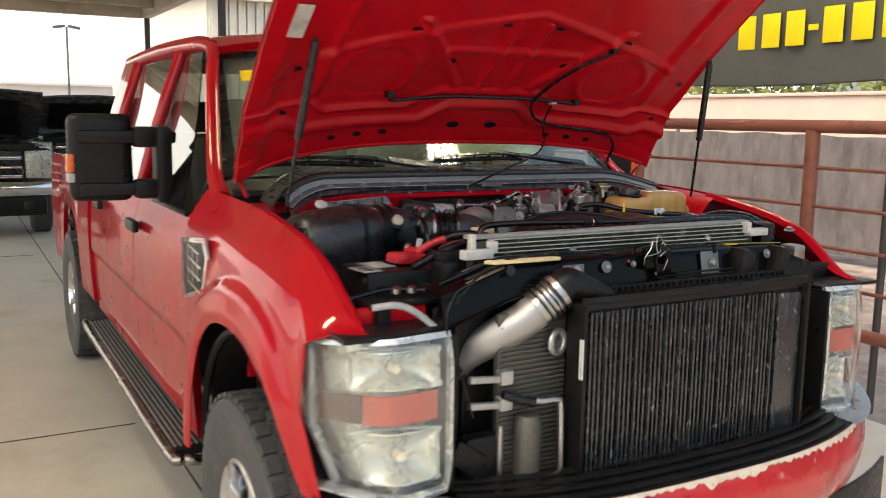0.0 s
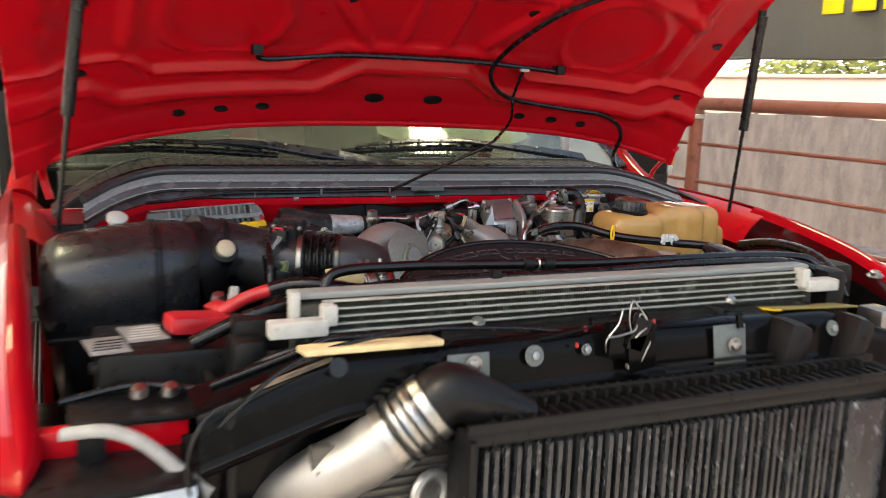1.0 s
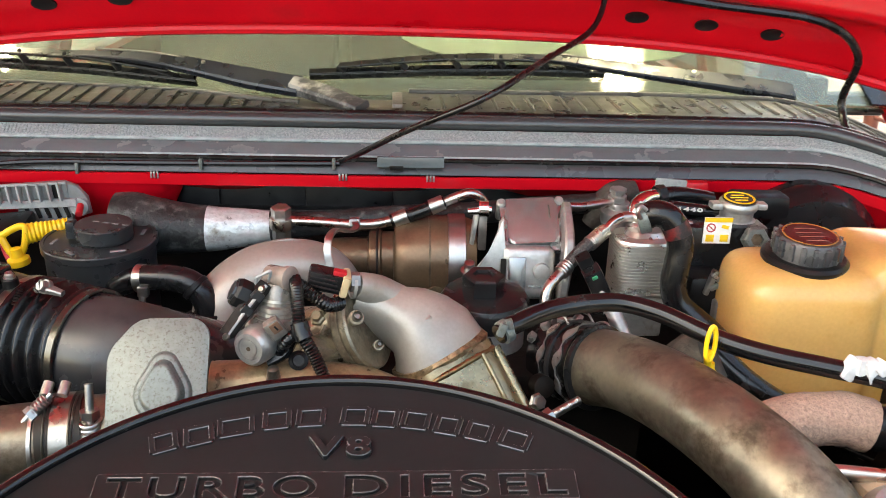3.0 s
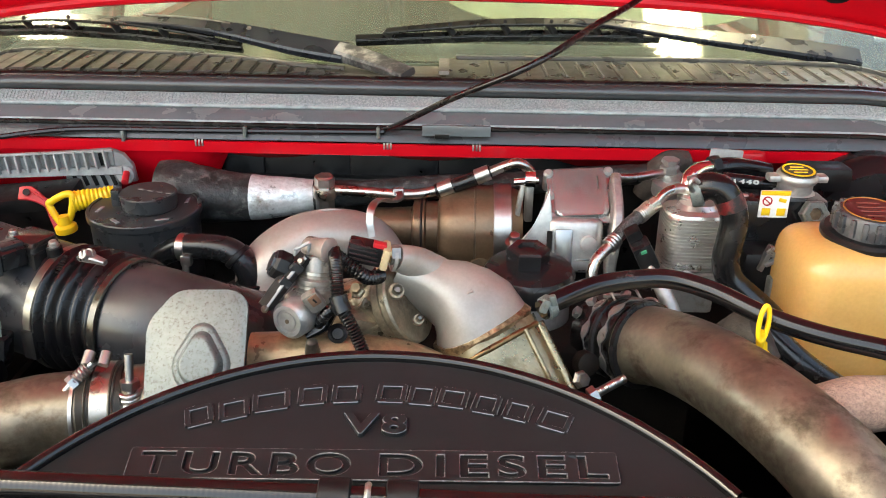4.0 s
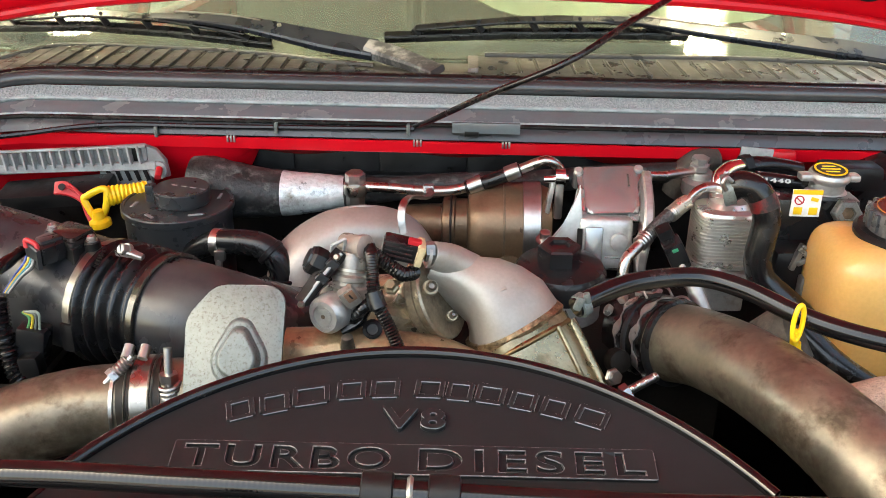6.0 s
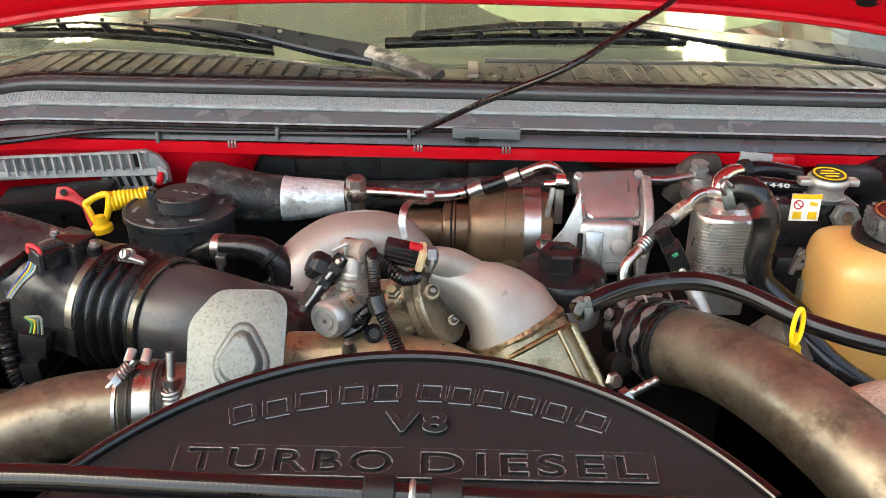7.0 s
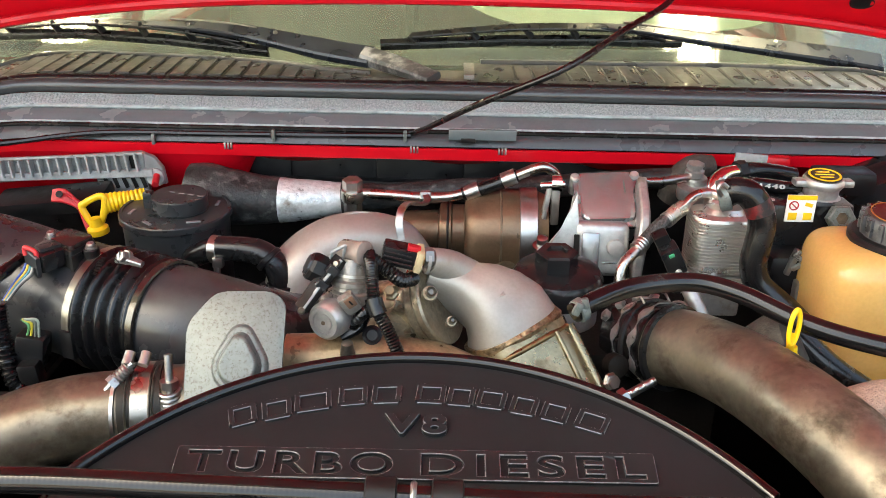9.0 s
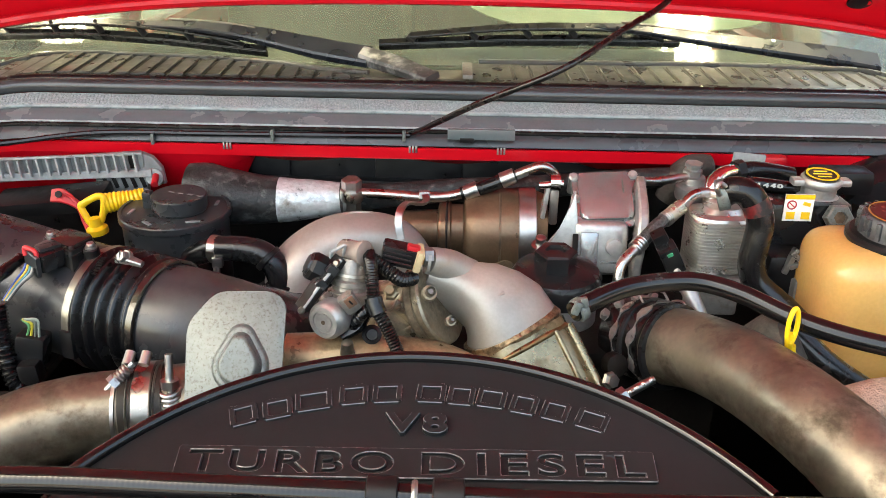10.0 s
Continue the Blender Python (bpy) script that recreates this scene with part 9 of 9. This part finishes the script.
# battery side
bt_ = part("battery", bx((-0.63, 0.345, 1.155), (0.24, 0.18, 0.20), 0.010), BLACK_PL, truck, "black battery with red terminal cover")
part("terminal_cover", bx((-0.600, 0.345, 1.272), (0.095, 0.060, 0.028), 0.010, (0, 4, 8)), REDPL, bt_, "red plastic terminal cover")
part("terminal_cover", bx((-0.560, 0.385, 1.278), (0.03, 0.05, 0.025), 0.008, (0, -20, 20)), REDPL, bt_)
part("red_lead", tube([(-0.560, 0.365, 1.280), (-0.53, 0.355, 1.300), (-0.505, 0.345, 1.312), (-0.48, 0.335, 1.320)], 0.011, 10, 5), REDPL, bt_)
part("black_lead", tube([(-0.49, 0.338, 1.318), (-0.46, 0.33, 1.326), (-0.42, 0.315, 1.328), (-0.36, 0.30, 1.318)], 0.012, 10, 5), RUBBER, bt_)
part("label", bx((-0.68, 0.36, 1.2565), (0.06, 0.09, 0.002), 0.0005, (0, 0, 8)), surf("grey_label", (0.25, 0.25, 0.25), 0.5), bt_)
for k in range(5):
    part("label_bar", bx((-0.68 + 0.002 * k, 0.33 + 0.015 * k, 1.2578), (0.045, 0.004, 0.001), 0.0002, (0, 0, 8)), WHITEPL, bt_)
part("label", bx((-0.735, 0.305, 1.2565), (0.055, 0.085, 0.002), 0.0005, (0, 0, 8)), surf("grey_label", (0.25, 0.25, 0.25), 0.5), bt_)
for k in range(4):
    part("label_bar", bx((-0.735 + 0.002 * k, 0.282 + 0.015 * k, 1.2578), (0.040, 0.004, 0.001), 0.0002, (0, 0, 8)), BLACK_PL, bt_)
part("hold_down", bx((-0.66, 0.27, 1.235), (0.20, 0.02, 0.015), 0.004), BLACK_PL, bt_)
for x, y, z in ((-0.555, 0.425, 1.285), (-0.70, 0.20, 1.215), (-0.66, 0.195, 1.215)):
    part("clip", lathe([(0, 0), (0.013, 0), (0.010, 0.012), (0, 0.014)], (x, y, z), (0, -0.3, 1), 14), STEEL, bt_)
part("white_clip", bx((-0.535, 0.40, 1.298), (0.014, 0.010, 0.030), 0.003, (0, 10, 0)), WHITEPL, bt_)
part("fuse_box", bx((-0.515, 0.255, 1.275), (0.10, 0.05, 0.05), 0.006), BLACK_PL, truck, "black fuse box beside the radiator")
part("cable", tube([(-0.80, 0.24, 1.20), (-0.70, 0.24, 1.215), (-0.60, 0.20, 1.215), (-0.52, 0.16, 1.265), (-0.45, 0.14, 1.28)], 0.006, 8, 6), RUBBER, truck)
part("tray", bx((-0.66, 0.20, 1.195), (0.26, 0.10, 0.012), 0.004), BLACK_PL, truck)

# other side, behind the radiator: reservoir filler and lines
rs = part("washer_filler", lathe([(0, 0), (0.030, 0), (0.030, 0.020), (0.034, 0.022), (0.034, 0.030), (0.028, 0.034), (0, 0.035)], (0.485, 0.435, 1.288), (0.1, -0.2, 1), 26), WHITEPL, truck, "white filler neck with black cap")
part("cap", lathe([(0.034, 0), (0.036, 0.002), (0.036, 0.012), (0.030, 0.017), (0, 0.018)], (0.487, 0.430, 1.318), (0.1, -0.2, 1), 26), BLACK_GL, rs)
part("tan_cover", bx((0.42, 0.40, 1.285), (0.10, 0.06, 0.035), 0.012, (0, -6, 10)), surf("tan_cast_cover", (0.40, 0.32, 0.24), 0.5, 0.3), truck)
part("steel_line", tube([(0.34, 0.42, 1.30), (0.44, 0.395, 1.305), (0.56, 0.36, 1.32), (0.64, 0.33, 1.32), (0.68, 0.30, 1.28)], 0.006, 10, 6), FUEL, truck)
part("coil_box", bx((0.67, 0.40, 1.235), (0.14, 0.20, 0.16), 0.02), BLACK_PL, truck, "black relay box on the inner fender")
part("harness", tube([(0.72, 0.62, 1.30), (0.70, 0.50, 1.325), (0.66, 0.35, 1.33), (0.62, 0.25, 1.31), (0.60, 0.20, 1.27)], 0.011, 10, 6), RUBBER, truck)
part("fender_bolt", bolt((0.80, 0.30, 1.285), (-0.2, -0.1, 1), 0.010, 0.01), STEEL, truck)
part("corner_bracket", merge(bx((0.615, 0.13, 1.245), (0.05, 0.06, 0.05), 0.01), bx((0.60, 0.10, 1.20), (0.03, 0.03, 0.06), 0.008)), STEEL, truck)
part("nose_brace", bx((0.74, 0.16, 1.17), (0.16, 0.04, 0.06), 0.008), BLACK_PL, truck)
part("red_brace", bx((0.655, 0.15, 1.215), (0.03, 0.03, 0.035), 0.006), RED_IN, truck)
part("brake_booster", lathe([(0, 0), (0.085, 0.0), (0.10, 0.02), (0.10, 0.05), (0.085, 0.07), (0, 0.08)], (0.55, 0.965, 1.29), (0, -1, 0), 30), BLACK_GL, truck, "black brake booster at the firewall")
part("black_cap", bx((0.46, 0.88, 1.375), (0.07, 0.04, 0.03), 0.008), BLACK_PL, truck)
part("red_boss", bx((0.385, 0.935, 1.375), (0.06, 0.02, 0.028), 0.008), RED_IN, truck)

# ---- the shed and yard ----
def setting(name, bm, material, label="", category="", smooth=40):
    return tagged(part(name, bm, material, None, label, smooth), label, category, "", "structure")


GROUND = surf("yard_gravel", (0.36, 0.29, 0.25), 0.9, 0.0, 0.35, 3, 0.6, fine=40, dirt=(0.22, 0.16, 0.13), dirt_at=0.52, dirt_scale=2.5)
BEIGE = surf("beige_painted_steel", (0.60, 0.53, 0.42), 0.55, 0.0, 0.1, 5, 0.05, dirt=(0.46, 0.39, 0.29), dirt_at=0.6, dirt_scale=2)
setting("ground", bx((0, 60, -0.13), (600, 600, 0.10), 0), GROUND, "brown gravel yard", "ground")
setting("floor", bx((-4.2, 5.0, -0.04), (14.0, 26.0, 0.08), 0.01), CONCRETE, "worn tan concrete slab with saw-cut joints", "floor")
JOINT = surf("joint_filler", (0.10, 0.085, 0.07), 0.9)
for p, s in (((-0.75, 9.0, 0.0015), (0.010, 17.9, 0.003)), ((-5.2, 5.0, 0.0015), (0.010, 25.9, 0.003)), ((-6.0, 3.05, 0.0015), (10.3, 0.010, 0.003)), ((-6.0, 9.4, 0.0015), (10.3, 0.010, 0.003))):
    setting("floor_joint", bx(p, s, 0), JOINT, "dark saw-cut joint in the slab", "joint")
# roof over the bay: purlins under a pale deck, open on all sides
DECK = surf("grey_green_roof_deck", (0.26, 0.29, 0.23), 0.6, 0.0, 0.08, 3, 0.05)
setting("roof_deck", bx((-1.7, 7.9, 3.66), (7.0, 16.8, 0.06), 0), DECK, "grey-green metal roof deck", "roof")
for k in range(12):
    setting("roof_purlin", bx((-1.7, -0.25 + 1.4 * k, 3.565), (6.8, 0.07, 0.13), 0.005), BEIGE, "beige roof purlin", "beam")
for x in (1.78, -5.18):
    setting("eave_beam", bx((x, 7.9, 3.52), (0.14, 16.8, 0.22), 0.01), BEIGE, "beige eave beam", "beam")
for y in (-0.47, 16.27):
    setting("eave_beam", bx((-1.7, y, 3.52), (6.8, 0.14, 0.22), 0.01), BEIGE, "beige eave beam", "beam")
DARKSTEEL = surf("dark_painted_steel", (0.06, 0.055, 0.05), 0.5, 0.0, 0.2, 20, 0.1)
for x, y in ((1.78, 16.2), (1.78, 10.9), (1.78, -0.40), (-5.1, -0.40), (-5.1, 6.0), (-5.1, 16.2)):
    setting("roof_column", bx((x, y, 1.72), (0.09, 0.09, 3.44), 0.006), DARKSTEEL, "dark steel roof column", "column")
TUBE_GLOW = glow("fluorescent_tube", (1.0, 0.93, 0.74), 16.0)
FIXW = surf("white_enamel", (0.75, 0.74, 0.70), 0.35, 0.0, 0.05, 10, 0.02)


def ceiling_light(x, y):
    f = thing("ceiling_light", (x, y, 3.50), "white four-tube fluorescent ceiling light, switched on", "ceiling light", "ceiling lights")
    part("tray", bx((x, y, 3.485), (0.34, 1.22, 0.03), 0.006), FIXW, f)
    for s in (-1, 1):
        part("side_flange", bx((x + s * 0.165, y, 3.455), (0.012, 1.22, 0.05), 0.003, (0, s * 18, 0)), FIXW, f)
    for k in range(4):
        part("tube", tube([(x - 0.105 + 0.07 * k, y - 0.57, 3.452), (x - 0.105 + 0.07 * k, y + 0.57, 3.452)], 0.016, 12, 2), TUBE_GLOW, f)
    for s in (-1, 1):
        part("tube_holder", bx((x, y + s * 0.595, 3.455), (0.28, 0.025, 0.04), 0.004), FIXW, f)
    return f


for x in (1.08, -2.05):
    ceiling_light(x, 1.70)

# pipe fence
RUST = surf("red_oxide_pipe", (0.26, 0.085, 0.055), 0.5, 0.0, 0.2, 12, 0.15, dirt=(0.16, 0.06, 0.04), dirt_at=0.58)
fence = thing("pipe_fence", (2.8, 2.5, 0), "red-brown welded pipe fence with thin rails", "fence")
for k in range(-4, 12):
    part("post", tube([(2.8, 1.84 + 1.50 * k, 0.0), (2.8, 1.84 + 1.50 * k, 1.60)], 0.042, 14, 2), RUST, fence)
part("top_rail", tube([(2.8, -4.3, 1.62), (2.8, 8, 1.62), (2.8, 18.4, 1.62)], 0.038, 14, 4), RUST, fence)
for z in (1.385, 1.160, 0.930, 0.705):
    part("rail", tube([(2.8, -4.3, z), (2.8, 8, z - 0.006), (2.8, 18.4, z)], 0.011, 8, 4), RUST, fence)
part("bottom_rail", tube([(2.8, -4.3, 0.46), (2.8, 8, 0.46), (2.8, 18.4, 0.46)], 0.038, 14, 4), RUST, fence)
part("tie", lathe([(0.044, 0), (0.050, 0.004), (0.050, 0.022), (0.044, 0.026)], (2.8, 3.34, 1.53), (0, 0, 1), 16), WHITEPL, fence, "white plastic tie")
# hanging banner: the number on it is plain bars
BAN = surf("charcoal_vinyl", (0.085, 0.085, 0.082), 0.5, 0.0, 0.12, 3, 0.1, fine=30)
ban = thing("banner", (2.86, 2.0, 1.875), "charcoal vinyl banner with yellow bars", "banner")
part("cloth", sheet(lambda u, v: (2.86 + 0.02 * math.sin(u * 23) * (1 - v) + 0.012 * math.sin(u * 61), -1.2 + 5.2 * u, 1.875 + 1.0 * v + 0.008 * math.sin(u * 17)), 60, 10, 0.003), BAN, ban)
part("hem", tube([(2.855 + 0.02 * math.sin(u * 23), -1.2 + 5.2 * u, 1.875 + 0.008 * math.sin(u * 17)) for u in [k / 40 for k in range(41)]], 0.007, 6, 2), DARKSTEEL, ban)
for y in (-1.15, 1.4, 3.95):
    part("banner_pole", tube([(2.90, y, 0.0), (2.90, y, 2.95)], 0.022, 10, 2), DARKSTEEL, ban)
part("banner_rope", tube([(2.90, -1.2, 2.88), (2.90, 4.0, 2.88)], 0.008, 8, 2), DARKSTEEL, ban)
YBAR = surf("yellow_print", (0.80, 0.66, 0.01), 0.5, 0.0, 0.06, 8, 0.02)
for y in (2.425, 2.235, 2.055, 1.79, 1.60, 1.41, 1.22):
    part("number_bar", bx((2.838, y, 2.195 + 0.04 * (2.4 - y) * 0.3), (0.004, 0.135, 0.205), 0.002, (0, 0, 0)), YBAR, ban)
part("number_bar", bx((2.838, 1.925, 2.195), (0.004, 0.07, 0.035), 0.002), YBAR, ban)
# screened boundary fence, wall and trees beyond
SCREEN = surf("grey_privacy_screen", (0.135, 0.118, 0.118), 0.85, 0.0, 0.40, 5, 0.5, fine=60, dirt=(0.18, 0.158, 0.155), dirt_at=0.55, dirt_scale=7, stretch=(1, 1, 0.35))
sc = thing("privacy_screen", (8.0, 8.0, 0.0), "faded grey mesh privacy screen on posts", "fence")
part("mesh_cloth", sheet(lambda u, v: (8.0 + 0.03 * math.sin(u * 90), -12 + 44 * u, 0.02 + (1.45 + 0.025 * abs(math.sin(u * 150)) + 0.015 * math.sin(u * 47)) * v), 200, 4, 0.004), SCREEN, sc)
for k in range(18):
    part("post", tube([(8.06, -11.5 + 2.5 * k, 0.0), (8.06, -11.5 + 2.5 * k, 1.55)], 0.03, 8, 2), SCREEN, sc)
PINK = surf("pink_stucco", (0.62, 0.47, 0.40), 0.85, 0.0, 0.08, 1.2, 0.2, fine=40)
pw = thing("boundary_wall", (13.0, 10.0, 0.0), "pale pink stucco boundary wall", "wall")
part("wall_face", bx((13.0, 10.0, 1.08), (0.2, 70, 2.16), 0.02), PINK, pw)
part("coping", bx((13.0, 10.0, 2.19), (0.32, 70, 0.07), 0.02), PINK, pw)
LEAF = surf("yellow_green_leaves", (0.17, 0.19, 0.035), 0.6, 0.0, 0.5, 4, 0.1, fine=30)
rng = random.Random(4)


def hedge_tree(x, y, h):
    t = thing("tree", (x, y, 0), "small yellow-green leafy tree behind the wall", "tree", "trees behind the wall")
    part("trunk", tube([(x, y, 0), (x + 0.1, y + 0.05, h * 0.35), (x - 0.05, y + 0.1, h * 0.6)], [0.11, 0.09, 0.05], 8, 4), BROWN, t)
    for k in range(5):
        a = k * 1.26
        part("limb", tube([(x, y, h * 0.35), (x + 0.4 * math.cos(a), y + 0.4 * math.sin(a), h * 0.58), (x + 0.9 * math.cos(a), y + 0.9 * math.sin(a), h * 0.8)], [0.05, 0.035, 0.015], 6, 3), BROWN, t)
    verts, faces = [], []
    for k in range(1500):
        u, w, q = rng.gauss(0, 0.55), rng.gauss(0, 0.6), rng.random()
        c = V((x + u * (1.2 - 0.5 * abs(q - 0.5)), y + w * 1.3, h * (0.5 + 0.5 * q) + rng.gauss(0, 0.12)))
        d1 = V((rng.gauss(0, 1), rng.gauss(0, 1), rng.gauss(0, 1))).normalized() * 0.11
        d2 = d1.orthogonal().normalized() * 0.06
        b = len(verts)
        verts += [c - d1, c + d2, c + d1, c - d2]
        faces.append((b, b + 1, b + 2, b + 3))
    me = bpy.data.meshes.new("crown")
    me.from_pydata([tuple(p - BASE[t]) for p in verts], [], faces)
    me.materials.append(LEAF)
    o = new("crown", me)
    o.parent = t
    tagged(o, kind="stuff")


for k, (y, h) in enumerate(((2.0, 3.0), (4.6, 2.8), (7.2, 3.1), (9.6, 2.9), (12.5, 3.2), (15.0, 2.7), (-0.5, 2.9))):
    hedge_tree(15.2 + 0.4 * (k % 2), y, h)

# metal-sided building beyond the roof's edge
SIDE = surf("cream_metal_siding", (0.66, 0.62, 0.53), 0.5, 0.0, 0.08, 4, 0.05)
mb = thing("metal_building", (9.0, 27.0, 0), "cream metal-sided building with white eave", "building")
for k in range(36):
    part("siding_board", bx((4.6 + 0.24 * k, 22.0, 2.4), (0.2, 0.06, 4.8), 0.02), SIDE, mb)
part("wall_panel", bx((8.8, 22.1, 2.4), (8.8, 0.08, 4.8), 0), SIDE, mb)
part("wall_panel", bx((4.5, 30.0, 2.4), (0.08, 16, 4.8), 0), SIDE, mb)
part("eave", bx((8.8, 21.9, 4.85), (9.2, 0.3, 0.16), 0.02), FIXW, mb)
part("roof_panel", bx((8.8, 27.0, 5.0), (9.2, 10.6, 0.10), 0.01, (4, 0, 0)), FIXW, mb)
# sunlit pale wall of a far building, and a lamp post
HOUSE = surf("white_stucco", (0.80, 0.79, 0.76), 0.8, 0.0, 0.05, 1, 0.1)
wb = thing("white_building", (-6.0, 46.0, 0), "long low white building across the yard", "building")
part("wall_face", bx((-6.0, 46.0, 1.45), (40, 0.3, 2.9), 0.02), HOUSE, wb)
part("roof_edge", bx((-6.0, 45.8, 2.95), (40.4, 0.6, 0.14), 0.02), HOUSE, wb)
lpst = thing("lamp_post", (3.0, 40.0, 0), "slim grey yard lamp post with two heads", "lamp post")
part("pole", tube([(3.0, 40.0, 0), (3.0, 40.0, 5.2)], 0.05, 8, 2), ZINC, lpst)
for s in (-1, 1):
    part("lamp_head", bx((3.0 + s * 0.3, 40.0, 5.2), (0.5, 0.2, 0.12), 0.03, (0, s * 10, 0)), ZINC, lpst)


# other pickups in the row, hoods raised
def parked_truck(x, y, w, paint, label):
    t = thing("parked_pickup", (x, y + 2.6, 0), label, "pickup truck", "parked pickups")
    part("body", bx((x, y + 1.3, 0.86), (w, 2.2, 0.62), 0.09, None, 4), paint, t)
    part("cab", bx((x, y + 2.7, 1.45), (w * 0.86, 1.9, 0.75), 0.16, None, 4), paint, t)
    part("bed", bx((x, y + 4.5, 0.95), (w, 1.9, 0.65), 0.06, None, 3), paint, t)
    part("windshield", sheet(lambda u, v: (x + w * (0.40 - 0.04 * v) * (2 * u - 1), y + 1.56 + 0.42 * v, 1.22 + 0.5 * v), 8, 4, 0.01), TINT, t)
    hd = part("hood", sheet(lambda u, v: (x + w * 0.46 * (2 * u - 1), y + 1.25 - 1.05 * v + 0.05 * math.sin(math.pi * u), 1.26 + 0.62 * v + 0.05 * math.sin(math.pi * u)), 14, 8, -0.035), paint, t, "raised hood")
    part("hood_liner", sheet(lambda u, v: (x + w * 0.32 * (2 * u - 1), y + 1.08 - 0.72 * v, 1.325 + 0.44 * v), 10, 6, 0.02), BLACK_PL, hd)
    part("engine_bay", bx((x, y + 0.62, 1.14), (w * 0.8, 0.9, 0.16), 0.03), BLACK_PL, t)
    part("grille_frame", bx((x, y + 0.13, 0.93), (w * 0.62, 0.08, 0.42), 0.03), BLACK_GL, t)
    for k in range(3):
        part("grille_bar", bx((x, y + 0.075, 0.80 + 0.12 * k), (w * 0.62, 0.04, 0.045 if k != 1 else 0.03), 0.01), CHROME, t)
    for s in (-1, 1):
        hl = part("headlight", bx((x + s * w * 0.41, y + 0.14, 0.95), (w * 0.16, 0.10, 0.36), 0.03), REFL, t)
        part("lens", bx((x + s * w * 0.41, y + 0.085, 0.95), (w * 0.15, 0.02, 0.33), 0.008), LENS, hl)
        for yy in (0.75, 4.4):
            wl = part("wheel", lathe([(0.2, -0.12), (0.34, -0.13), (0.39, -0.10), (0.39, 0.10), (0.34, 0.13), (0.2, 0.12)], (x + s * (w * 0.5 - 0.13), y + yy, 0.39), (s, 0, 0), 32), TYRE, t)
            part("rim", lathe([(0, 0.05), (0.10, 0.06), (0.21, 0.10), (0.21, 0.0), (0, 0)], (x + s * (w * 0.5 - 0.13), y + yy, 0.39), (s, 0, 0), 24), CHROME, wl)
    part("bumper", sheet(lambda u, v: (x + w * 0.5 * (2 * u - 1), y - 0.04 + 0.10 * abs(2 * u - 1) ** 3 - 0.03 * math.sin(math.pi * v), 0.56 + 0.18 * v), 20, 5, 0.03), CHROME, t)
    part("valance", bx((x, y + 0.12, 0.42), (w * 0.9, 0.14, 0.26), 0.04), BLACK_PL, t)
    part("fog_lamp", bx((x + w * 0.34, y + 0.04, 0.43), (0.12, 0.03, 0.09), 0.01), BLACK_GL, t)


DARKPAINT = surf("dark_grey_car_paint", (0.040, 0.040, 0.042), 0.25, 0.0, 0.1, 8, 0.02, coat=1.0)
GREYPAINT = surf("grey_car_paint", (0.14, 0.14, 0.14), 0.25, 0.3, 0.1, 8, 0.02, coat=1.0)
parked_truck(-1.45, 10.9, 2.0, DARKPAINT, "dark grey pickup with raised hood and chrome grille")
parked_truck(0.55, 14.6, 2.0, GREYPAINT, "dark grey pickup with raised hood")

# white haze beyond the yard
haze = bx((-10, 120, 24), (320, 0.5, 52), 0)
setting("backdrop", haze, glow("hazy_sky", (1.0, 0.99, 0.97), 0.5), "white hazy sky beyond the yard", "sky")
